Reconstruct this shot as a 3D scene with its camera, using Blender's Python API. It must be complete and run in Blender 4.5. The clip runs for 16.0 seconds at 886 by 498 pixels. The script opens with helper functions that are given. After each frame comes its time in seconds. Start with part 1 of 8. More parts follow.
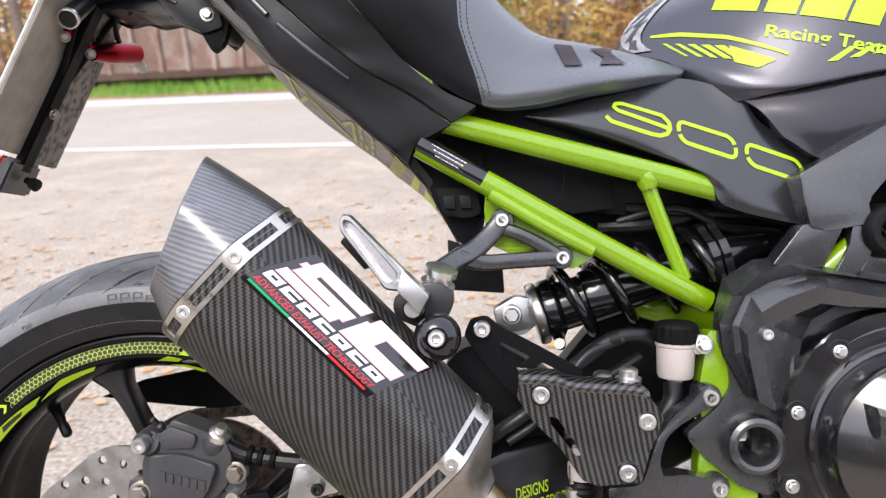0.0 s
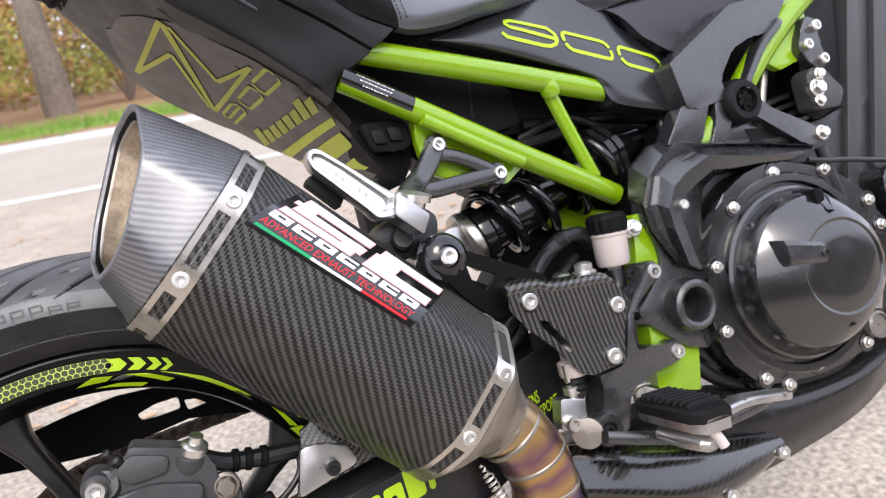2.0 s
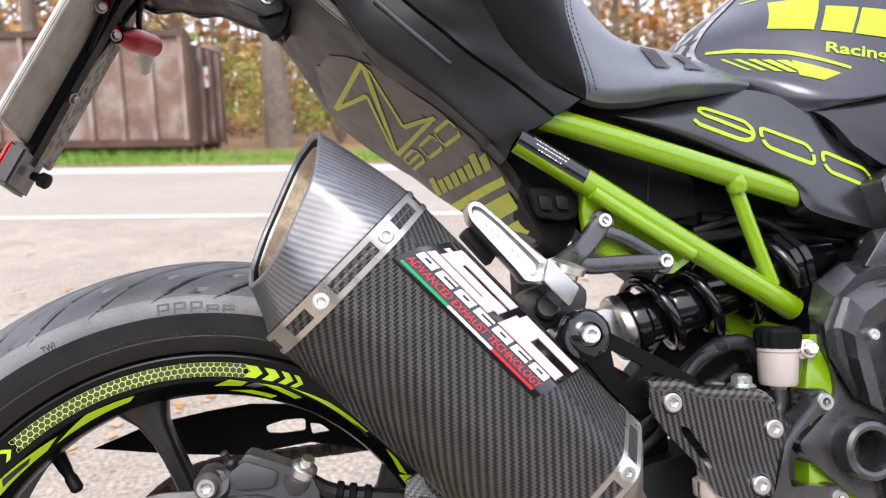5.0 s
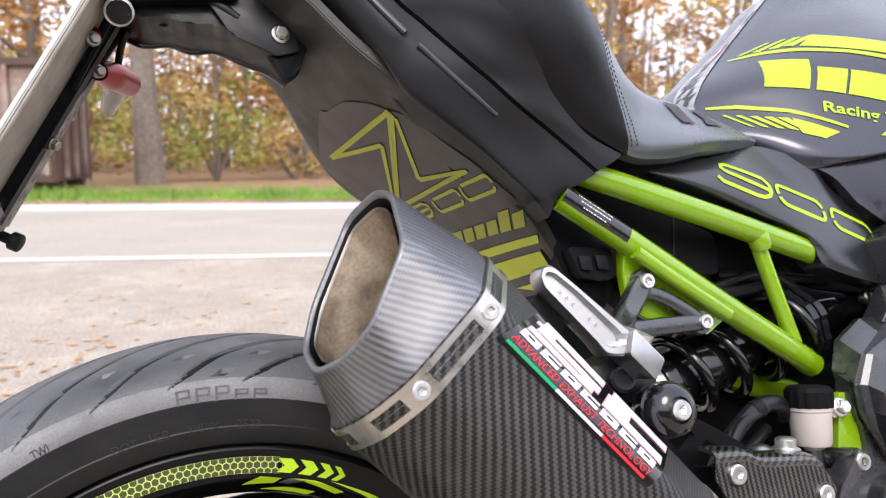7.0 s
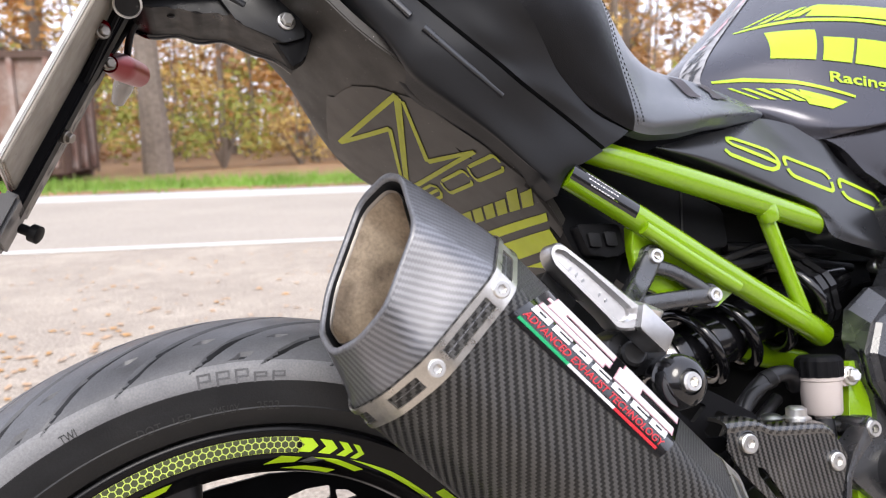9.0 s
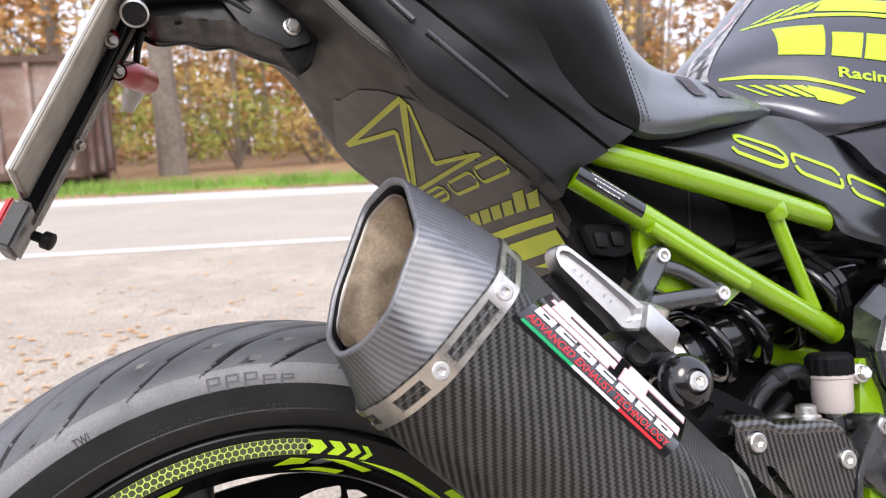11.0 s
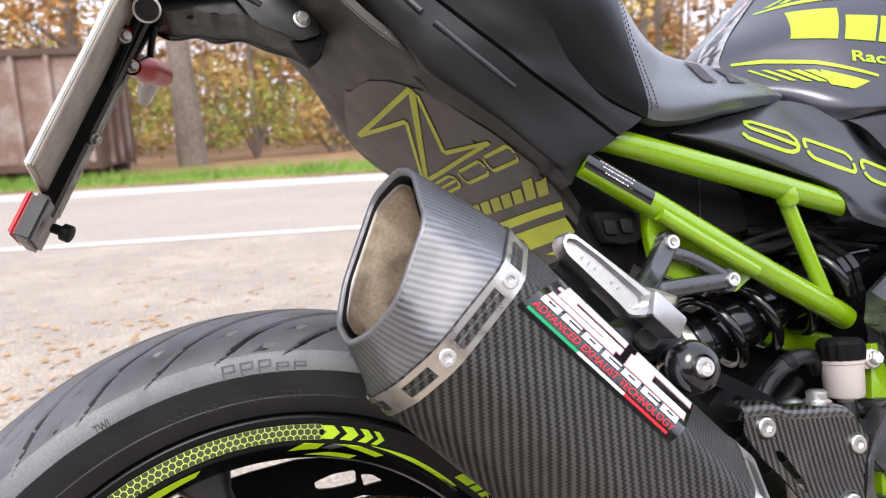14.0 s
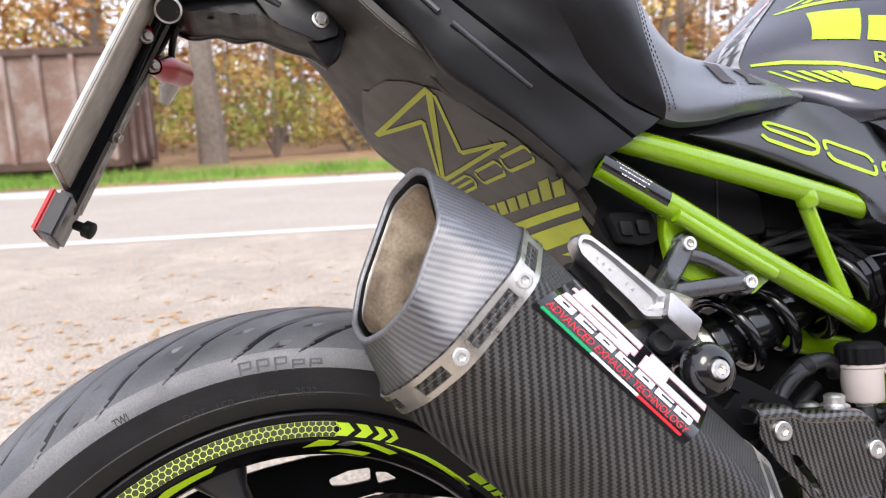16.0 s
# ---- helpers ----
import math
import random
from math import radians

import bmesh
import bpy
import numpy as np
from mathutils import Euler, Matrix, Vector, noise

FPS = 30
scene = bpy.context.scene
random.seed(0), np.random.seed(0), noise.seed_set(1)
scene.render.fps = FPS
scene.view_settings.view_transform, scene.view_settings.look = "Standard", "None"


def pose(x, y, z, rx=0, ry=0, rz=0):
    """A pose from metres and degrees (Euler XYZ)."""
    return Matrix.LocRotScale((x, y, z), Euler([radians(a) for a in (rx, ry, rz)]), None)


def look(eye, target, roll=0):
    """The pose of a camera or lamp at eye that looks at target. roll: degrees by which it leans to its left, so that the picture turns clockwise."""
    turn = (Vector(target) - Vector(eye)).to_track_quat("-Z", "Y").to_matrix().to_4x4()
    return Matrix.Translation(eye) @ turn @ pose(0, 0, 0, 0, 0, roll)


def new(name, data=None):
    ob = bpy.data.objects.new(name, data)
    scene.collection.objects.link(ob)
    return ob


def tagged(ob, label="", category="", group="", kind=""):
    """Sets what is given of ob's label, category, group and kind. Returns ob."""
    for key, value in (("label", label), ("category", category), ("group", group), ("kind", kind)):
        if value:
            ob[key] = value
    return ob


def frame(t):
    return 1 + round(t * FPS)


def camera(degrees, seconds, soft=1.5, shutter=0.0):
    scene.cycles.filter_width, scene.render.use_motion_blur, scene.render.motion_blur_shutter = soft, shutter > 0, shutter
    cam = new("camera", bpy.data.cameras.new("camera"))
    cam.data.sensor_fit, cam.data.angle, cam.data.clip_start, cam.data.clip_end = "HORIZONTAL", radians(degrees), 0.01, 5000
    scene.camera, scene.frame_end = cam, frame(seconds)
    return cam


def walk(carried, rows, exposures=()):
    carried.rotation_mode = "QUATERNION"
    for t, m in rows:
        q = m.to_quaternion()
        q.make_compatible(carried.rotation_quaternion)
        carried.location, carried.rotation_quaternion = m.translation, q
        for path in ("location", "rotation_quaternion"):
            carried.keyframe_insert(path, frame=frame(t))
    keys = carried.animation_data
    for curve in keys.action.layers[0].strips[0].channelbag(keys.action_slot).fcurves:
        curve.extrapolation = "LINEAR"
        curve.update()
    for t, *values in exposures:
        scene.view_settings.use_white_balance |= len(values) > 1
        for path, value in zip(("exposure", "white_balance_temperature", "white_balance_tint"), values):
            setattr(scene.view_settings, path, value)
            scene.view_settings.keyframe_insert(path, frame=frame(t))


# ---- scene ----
cam = camera(62.3, 16.0, soft=1.15)
cam.data.dof.use_dof, cam.data.dof.focus_distance, cam.data.dof.aperture_fstop = True, 0.60, 9.0
PATH = [
    (0, (0.3412, -0.5895, 0.8275), (0.2409, 1.3253, 0.2587), -3.29),
    (0.5, (0.223, -0.6292, 0.7828), (0.3386, 1.2713, 0.1707), -7.78),
    (1, (0.0918, -0.6229, 0.7621), (0.4457, 1.2522, 0.1632), -9.26),
    (1.5, (0.0865, -0.578, 0.7631), (0.6424, 1.2527, 0.1805), -8.97),
    (2, (0.0958, -0.534, 0.758), (0.8048, 1.2409, 0.1689), -8.78),
    (2.5, (0.1157, -0.5043, 0.7215), (0.8733, 1.2426, 0.1099), -8.17),
    (3, (0.1094, -0.506, 0.7279), (0.8099, 1.2689, 0.1285), -6.42),
    (3.5, (0.1083, -0.5158, 0.7388), (0.6628, 1.3297, 0.2032), -3.65),
    (4, (0.1182, -0.5286, 0.7456), (0.4557, 1.3894, 0.2902), -1.36),
    (4.2, (0.1261, -0.5325, 0.7451), (0.4024, 1.4002, 0.3111), -0.73),
    (6.3, (0.0282, -0.4752, 0.7569), (0.5252, 1.4427, 0.4831), -0.22),
    (6.5, (0.0086, -0.4577, 0.7605), (0.5548, 1.4477, 0.4938), 0.04),
    (7, (-0.0092, -0.4371, 0.7589), (0.6223, 1.4426, 0.4981), 0.14),
    (7.5, (-0.0098, -0.4386, 0.7594), (0.6432, 1.4311, 0.4803), -0.22),
    (8, (-0.0085, -0.437, 0.7568), (0.6385, 1.4323, 0.4615), -0.60),
    (8.5, (-0.014, -0.4415, 0.7606), (0.6091, 1.434, 0.4535), -1.04),
    (9, (-0.0129, -0.4446, 0.7597), (0.5921, 1.4362, 0.4484), -1.50),
    (11.5, (-0.0051, -0.4509, 0.7655), (0.5546, 1.4427, 0.4476), -2.48),
    (12, (-0.003, -0.4537, 0.7679), (0.5505, 1.44, 0.4397), -2.77),
    (12.5, (-0.0027, -0.4618, 0.7692), (0.539, 1.4331, 0.4287), -3.01),
    (13, (-0.0006, -0.4662, 0.7649), (0.5294, 1.4313, 0.4208), -3.11),
    (13.5, (-0.0028, -0.4626, 0.7683), (0.5176, 1.4381, 0.4269), -3.09),
    (14, (-0.0024, -0.4589, 0.7655), (0.5138, 1.4418, 0.418), -3.03),
    (14.5, (-0.004, -0.456, 0.7674), (0.5094, 1.4428, 0.4049), -2.88),
    (15, (-0.0051, -0.4578, 0.7641), (0.5021, 1.4442, 0.4104), -2.82),
    (15.5, (-0.0029, -0.4615, 0.7646), (0.4862, 1.4459, 0.4145), -2.80),
    (16, (-0.0009, -0.4619, 0.7659), (0.4673, 1.4515, 0.4195), -2.81),
]
walk(cam, [(t, look(eye, target, roll)) for t, eye, target, roll in PATH])

# ---- daylight: bright overcast ----
SUN_EL, SUN_ROT = radians(48), radians(200)
world = bpy.data.worlds.new("sky")
scene.world = world
world.use_nodes = True
wt = world.node_tree
wt.nodes.clear()
w_out = wt.nodes.new("ShaderNodeOutputWorld")
w_bg = wt.nodes.new("ShaderNodeBackground")
w_sky = wt.nodes.new("ShaderNodeTexSky")
w_sky.sky_type = "NISHITA"
w_sky.sun_disc = False
w_sky.sun_elevation, w_sky.sun_rotation = SUN_EL, SUN_ROT
w_sky.air_density, w_sky.dust_density, w_sky.ozone_density = 1.0, 6.0, 0.4
w_mix = wt.nodes.new("ShaderNodeMixRGB")
w_mix.inputs[0].default_value = 0.8
w_mix.inputs[2].default_value = (8.45, 8.75, 10.45, 1)
wt.links.new(w_sky.outputs[0], w_mix.inputs[1])
wt.links.new(w_mix.outputs[0], w_bg.inputs[0])
w_bg.inputs[1].default_value = 0.15
wt.links.new(w_bg.outputs[0], w_out.inputs[0])
sun = new("sun", bpy.data.lights.new("sun", "SUN"))
sun.data.energy, sun.data.angle, sun.data.color = 1.2, radians(25), (1.0, 0.96, 0.9)
sun.matrix_world = look((0, 0, 0), (0.25, 0.62, -0.75))
scene.view_settings.exposure = 0.65

# ---- materials ----
def mat(name, color, rough=0.5, metal=0.0, coat=0.0, spec=0.5, grain=0.0, grain_size=900.0, bump=0.0, bump_size=900.0, vary=0.0, vary_size=6.0, second=None, second_size=20.0, second_amount=0.5, specks=None):
    """A surface with two scales of variation: a fine grain and broad blotches, and fine relief."""
    m = bpy.data.materials.new(name)
    m.use_nodes = True
    nt = m.node_tree
    b = nt.nodes["Principled BSDF"]
    b.inputs["Base Color"].default_value = (*color, 1)
    b.inputs["Roughness"].default_value = rough
    b.inputs["Metallic"].default_value = metal
    b.inputs["Coat Weight"].default_value = coat
    b.inputs["Coat Roughness"].default_value = 0.06
    b.inputs["Specular IOR Level"].default_value = spec
    geo = nt.nodes.new("ShaderNodeTexCoord").outputs["Object"]

    def noise_tex(size, detail=4.0):
        n = nt.nodes.new("ShaderNodeTexNoise")
        n.inputs["Scale"].default_value = size
        n.inputs["Detail"].default_value = detail
        nt.links.new(geo, n.inputs["Vector"])
        return n.outputs["Fac"]

    def ramp(src, lo, hi, a, b_):
        r = nt.nodes.new("ShaderNodeMapRange")
        r.inputs[1].default_value, r.inputs[2].default_value, r.inputs[3].default_value, r.inputs[4].default_value = lo, hi, a, b_
        nt.links.new(src, r.inputs[0])
        return r.outputs[0]

    col = None
    if second:
        mx = nt.nodes.new("ShaderNodeMixRGB")
        mx.inputs[1].default_value, mx.inputs[2].default_value = (*color, 1), (*second, 1)
        nt.links.new(ramp(noise_tex(second_size, 6.0), 0.45, 0.62, 0.0, second_amount), mx.inputs[0])
        col = mx.outputs[0]
    for amount, size in ((grain, grain_size), (vary, vary_size)):
        if amount:
            hv = nt.nodes.new("ShaderNodeHueSaturation")
            if col is None:
                hv.inputs["Color"].default_value = (*color, 1)
            else:
                nt.links.new(col, hv.inputs["Color"])
            nt.links.new(ramp(noise_tex(size), 0.25, 0.75, 1 - amount, 1 + amount), hv.inputs["Value"])
            col = hv.outputs[0]
    if specks:
        vo = nt.nodes.new("ShaderNodeTexVoronoi")
        vo.inputs["Scale"].default_value = specks[0]
        nt.links.new(geo, vo.inputs["Vector"])
        dots = nt.nodes.new("ShaderNodeMath")
        dots.operation = "MULTIPLY"
        nt.links.new(ramp(vo.outputs["Distance"], 0.05, 0.15, 1.0, 0.0), dots.inputs[0])
        nt.links.new(ramp(noise_tex(specks[0] * 0.35, 2.0), 0.56, 0.60, 0.0, specks[2]), dots.inputs[1])
        ms = nt.nodes.new("ShaderNodeMixRGB")
        nt.links.new(dots.outputs[0], ms.inputs[0])
        if col is None:
            ms.inputs[1].default_value = (*color, 1)
        else:
            nt.links.new(col, ms.inputs[1])
        ms.inputs[2].default_value = (*specks[1], 1)
        col = ms.outputs[0]
    if col is not None:
        nt.links.new(col, b.inputs["Base Color"])
    if vary:
        nt.links.new(ramp(noise_tex(vary_size * 3), 0.3, 0.7, max(0.02, rough - 0.12 * vary / 0.2), min(1, rough + 0.12 * vary / 0.2)), b.inputs["Roughness"])
    if bump:
        bp = nt.nodes.new("ShaderNodeBump")
        bp.inputs["Strength"].default_value = 1.0
        bp.inputs["Distance"].default_value = bump
        nt.links.new(noise_tex(bump_size, 3.0), bp.inputs["Height"])
        nt.links.new(bp.outputs[0], b.inputs["Normal"])
    return m


def carbon_mat(name, cell, lo, hi, rough, coat, angle=0.0, metal=0.0, relief=0.45):
    """Twill-woven carbon: over two, under two, each tow rounded. Read from the UV map, in metres."""
    m = bpy.data.materials.new(name)
    m.use_nodes = True
    nt = m.node_tree
    b = nt.nodes["Principled BSDF"]
    L = nt.links.new

    def op(kind, a, b_=None, c=None):
        n = nt.nodes.new("ShaderNodeMath")
        n.operation = kind
        for i, v in enumerate((a, b_, c)):
            if v is None:
                continue
            if isinstance(v, (int, float)):
                n.inputs[i].default_value = v
            else:
                L(v, n.inputs[i])
        return n.outputs[0]

    uv = nt.nodes.new("ShaderNodeTexCoord").outputs["UV"]
    mp = nt.nodes.new("ShaderNodeMapping")
    mp.inputs["Scale"].default_value = (1 / cell, 1 / cell, 1)
    mp.inputs["Rotation"].default_value = (0, 0, radians(angle))
    L(uv, mp.inputs["Vector"])
    sp = nt.nodes.new("ShaderNodeSeparateXYZ")
    L(mp.outputs[0], sp.inputs[0])
    x, y = sp.outputs[0], sp.outputs[1]
    i, j = op("FLOOR", x), op("FLOOR", y)
    over = op("LESS_THAN", op("FLOORED_MODULO", op("SUBTRACT", i, j), 4.0), 1.5)
    fx = op("ABSOLUTE", op("SUBTRACT", op("FRACT", x), 0.5))
    fy = op("ABSOLUTE", op("SUBTRACT", op("FRACT", y), 0.5))
    hx = op("SUBTRACT", 1.0, op("MULTIPLY", op("MULTIPLY", fx, fx), 4.0))
    hy = op("SUBTRACT", 1.0, op("MULTIPLY", op("MULTIPLY", fy, fy), 4.0))
    height = op("ADD", op("MULTIPLY", over, hx), op("MULTIPLY", op("SUBTRACT", 1.0, over), hy))
    mx = nt.nodes.new("ShaderNodeMixRGB")
    mx.inputs[1].default_value, mx.inputs[2].default_value = (*lo, 1), (*hi, 1)
    L(over, mx.inputs[0])
    ns = nt.nodes.new("ShaderNodeTexNoise")
    ns.inputs["Scale"].default_value = 45
    L(nt.nodes.new("ShaderNodeTexCoord").outputs["Object"], ns.inputs["Vector"])
    hv = nt.nodes.new("ShaderNodeHueSaturation")
    L(mx.outputs[0], hv.inputs["Color"])
    L(op("ADD", 0.72, op("MULTIPLY", ns.outputs["Fac"], 0.56)), hv.inputs["Value"])
    L(hv.outputs[0], b.inputs["Base Color"])
    b.inputs["Roughness"].default_value = rough
    L(op("ADD", rough - 0.08, op("MULTIPLY", over, 0.16)), b.inputs["Roughness"])
    b.inputs["Specular IOR Level"].default_value = 0.6
    b.inputs["Metallic"].default_value = metal
    b.inputs["Coat Weight"].default_value = coat
    b.inputs["Coat Roughness"].default_value = 0.05
    bp = nt.nodes.new("ShaderNodeBump")
    bp.inputs["Strength"].default_value = relief
    bp.inputs["Distance"].default_value = 0.0005
    L(height, bp.inputs["Height"])
    L(bp.outputs[0], b.inputs["Normal"])
    return m


def band_metal(name, stops, axis_scale, rough):
    """Heat-tinted titanium: tints follow the length of the pipe (UV v, metres), uneven round it."""
    m = bpy.data.materials.new(name)
    m.use_nodes = True
    nt = m.node_tree
    b = nt.nodes["Principled BSDF"]
    tc = nt.nodes.new("ShaderNodeTexCoord")
    sp = nt.nodes.new("ShaderNodeSeparateXYZ")
    nt.links.new(tc.outputs["UV"], sp.inputs[0])
    ns = nt.nodes.new("ShaderNodeTexNoise")
    ns.inputs["Scale"].default_value = 28
    nt.links.new(tc.outputs["Object"], ns.inputs["Vector"])
    ad = nt.nodes.new("ShaderNodeMath")
    ad.operation = "MULTIPLY_ADD"
    ad.inputs[1].default_value, ad.inputs[2].default_value = 0.035, -0.0175
    nt.links.new(ns.outputs["Fac"], ad.inputs[0])
    a2 = nt.nodes.new("ShaderNodeMath")
    a2.operation = "ADD"
    nt.links.new(sp.outputs[1], a2.inputs[0])
    nt.links.new(ad.outputs[0], a2.inputs[1])
    sc = nt.nodes.new("ShaderNodeMath")
    sc.operation = "MULTIPLY"
    sc.inputs[1].default_value = axis_scale
    nt.links.new(a2.outputs[0], sc.inputs[0])
    rp = nt.nodes.new("ShaderNodeValToRGB")
    el = rp.color_ramp.elements
    el[0].position, el[0].color = stops[0][0], (*stops[0][1], 1)
    el[1].position, el[1].color = stops[-1][0], (*stops[-1][1], 1)
    for p_, c_ in stops[1:-1]:
        el.new(p_).color = (*c_, 1)
    nt.links.new(sc.outputs[0], rp.inputs[0])
    nt.links.new(rp.outputs[0], b.inputs["Base Color"])
    b.inputs["Metallic"].default_value, b.inputs["Roughness"].default_value = 1.0, rough
    return m


M = {}
M["plastic"] = mat("textured_black_plastic", (0.0042, 0.0042, 0.005), 0.6, grain=0.15, bump=0.0001, bump_size=1400, vary=0.12, vary_size=9, spec=0.12)
M["panel"] = mat("satin_textured_panel", (0.0100, 0.0105, 0.012), 0.5, grain=0.1, bump=0.00008, bump_size=1400, vary=0.1, vary_size=9, spec=0.35)
M["satin"] = mat("satin_black_paint", (0.0110, 0.0118, 0.0140), 0.30, vary=0.08, vary_size=7, spec=0.95)
M["shroudpaint"] = mat("dark_violet_graphite_paint", (0.030, 0.028, 0.033), 0.25, metal=0.6, coat=0.5, vary=0.05)
M["gloss"] = mat("gloss_black_paint", (0.005, 0.005, 0.006), 0.14, coat=0.5, vary=0.06, vary_size=5)
M["greypaint"] = mat("metallic_graphite_paint", (0.075, 0.075, 0.088), 0.27, metal=0.75, coat=0.25, vary=0.05)
M["under"] = mat("dusty_brown_grey_plastic", (0.036, 0.032, 0.027), 0.5, grain=0.2, grain_size=500, second=(0.068, 0.061, 0.053), second_size=38, second_amount=0.3, vary=0.15, vary_size=11, bump=0.0001, specks=(260, (0.45, 0.42, 0.38), 0.7))
M["decal_dark"] = mat("dark_film", (0.034, 0.029, 0.0245), 0.36, vary=0.12, vary_size=14, specks=(160, (0.20, 0.18, 0.16), 0.5))
M["green"] = mat("lime_frame_paint", (0.205, 0.365, 0.004), 0.2, coat=0.8, grain=0.06, grain_size=300, vary=0.07, vary_size=14)
M["decal_green"] = mat("lime_decal", (0.41, 0.62, 0.011), 0.4, vary=0.06, vary_size=18)
M["decal_dull"] = mat("dull_lime_print", (0.45, 0.475, 0.016), 0.42, vary=0.12, vary_size=30)
M["decal_tail"] = mat("yellow_lime_film", (0.62, 0.68, 0.012), 0.4, vary=0.12, vary_size=25, specks=(160, (0.20, 0.18, 0.10), 0.4))
M["decal_olive"] = mat("dull_olive_film", (0.042, 0.050, 0.016), 0.4, vary=0.12, vary_size=30)
M["gutter"] = mat("pale_concrete", (0.50, 0.49, 0.48), 0.85, grain=0.12, grain_size=30, vary=0.1, vary_size=1.5, bump=0.002, bump_size=90)
M["decal_yellow"] = mat("pale_reflective_tape", (0.56, 0.68, 0.13), 0.4, vary=0.1, vary_size=20)
M["white"] = mat("white_print", (0.80, 0.78, 0.79), 0.4, vary=0.04)
M["pink"] = mat("pale_pink_print", (0.75, 0.42, 0.46), 0.4, vary=0.04)
M["red_print"] = mat("red_print", (0.62, 0.02, 0.03), 0.4, vary=0.05)
M["green_print"] = mat("flag_green_print", (0.01, 0.36, 0.13), 0.4, vary=0.05)
M["black_print"] = mat("black_label", (0.005, 0.005, 0.006), 0.12, coat=0.6, vary=0.06, spec=0.6)
M["rubber"] = mat("dusty_tread_rubber", (0.060, 0.060, 0.063), 0.46, grain=0.2, grain_size=700, bump=0.00018, bump_size=900, second=(0.12, 0.118, 0.117), second_size=14, second_amount=0.5, vary=0.2, vary_size=10, spec=0.7)
M["rubber_scuff"] = mat("chalky_scuffed_shoulder_rubber", (0.14, 0.14, 0.143), 0.5, grain=0.2, grain_size=700, bump=0.00015, bump_size=900, second=(0.20, 0.20, 0.20), second_size=24, second_amount=0.5, vary=0.2, vary_size=14, spec=0.6)
M["rubber_side"] = mat("tyre_wall_rubber", (0.0095, 0.0095, 0.010), 0.4, grain=0.2, grain_size=700, bump=0.00012, bump_size=900, second=(0.018, 0.017, 0.016), second_size=20, second_amount=0.3, vary=0.15, vary_size=12, spec=0.35)
M["rubber_mark"] = mat("raised_tyre_lettering", (0.018, 0.0178, 0.0175), 0.38, vary=0.1, vary_size=40, spec=0.6)
# black rubber; also the black of added backing sheets and shaded gaps
M["rubber_shade_black"] = mat("black_rubber_and_shade", (0.005, 0.005, 0.0055), 0.5, bump=0.0001, vary=0.1, spec=0.22)
M["alu"] = mat("cast_aluminium", (0.53, 0.525, 0.52), 0.33, metal=1.0, grain=0.06, grain_size=300, vary=0.1, vary_size=30, bump=0.00006, bump_size=600)
M["steel"] = mat("stainless_steel", (0.78, 0.765, 0.73), 0.36, metal=1.0, vary=0.12, vary_size=40)
M["brushed"] = mat("brushed_steel", (0.62, 0.59, 0.54), 0.32, metal=1.0, grain=0.1, grain_size=800, vary=0.1, vary_size=35)
M["titan"] = mat("dull_titanium", (0.40, 0.37, 0.33), 0.42, metal=1.0, second=(0.25, 0.22, 0.18), second_size=30, second_amount=0.6, vary=0.18, vary_size=30, bump=0.00015, bump_size=300)
M["inner_tip"] = mat("sooty_raw_steel_liner", (0.36, 0.29, 0.21), 0.5, metal=0.85, second=(0.10, 0.075, 0.055), second_size=26, second_amount=0.75, grain=0.2, grain_size=400, vary=0.2, vary_size=18, bump=0.0003, bump_size=120)
M["blackmetal"] = mat("black_coated_metal", (0.010, 0.010, 0.011), 0.34, vary=0.14, vary_size=14, bump=0.00006, spec=0.6)
M["castblack"] = mat("satin_black_casting", (0.021, 0.0215, 0.0235), 0.27, bump=0.00010, bump_size=1100, coat=0.35, vary=0.14, vary_size=16, spec=1.0)
M["panshine"] = mat("smooth_black_pan_plastic", (0.012, 0.0115, 0.012), 0.24, vary=0.15, vary_size=14, spec=0.6)
M["guard"] = mat("grey_plastic_guard", (0.045, 0.044, 0.046), 0.4, vary=0.1, vary_size=14, bump=0.0001)
M["engine"] = mat("gloss_black_engine_cover", (0.006, 0.006, 0.0068), 0.22, coat=0.6, vary=0.12, vary_size=12, spec=1.0)
M["caliper"] = mat("charcoal_cast_caliper", (0.042, 0.042, 0.044), 0.45, grain=0.15, vary=0.15, vary_size=25, bump=0.0002, bump_size=700)
M["disc"] = mat("worn_brake_disc_steel", (0.50, 0.49, 0.47), 0.36, metal=1.0, grain=0.12, grain_size=200, vary=0.14, vary_size=22)
M["milky"] = mat("milky_white_plastic", (0.52, 0.46, 0.43), 0.4, vary=0.08, vary_size=25)
M["red_anod"] = mat("red_anodised_metal", (0.19, 0.0015, 0.006), 0.30, metal=1.0, vary=0.06)
M["red_lens"] = mat("red_reflector_plastic", (0.55, 0.015, 0.02), 0.2, coat=0.5, vary=0.05)
M["clear"] = mat("smoky_lamp_plastic", (0.16, 0.145, 0.13), 0.25, vary=0.1)
# sky sheen is mixed into this base colour: paler and bluer dark grey vinyl
M["leather_sheen"] = mat("seat_vinyl_with_sky_sheen", (0.078, 0.086, 0.102), 0.31, grain=0.25, grain_size=1300, bump=0.0002, bump_size=1500, coat=0.12, vary=0.1, vary_size=10, spec=1.0)
M["leather_shaded"] = mat("shaded_grained_vinyl", (0.0085, 0.0085, 0.0098), 0.45, grain=0.2, grain_size=1300, bump=0.0003, bump_size=1500, vary=0.1, vary_size=10, spec=0.2)
M["logo_dark"] = mat("burgundy_black_print", (0.022, 0.012, 0.014), 0.45, vary=0.08)
M["thread"] = mat("black_thread", (0.010, 0.010, 0.011), 0.7, vary=0.1, vary_size=80)
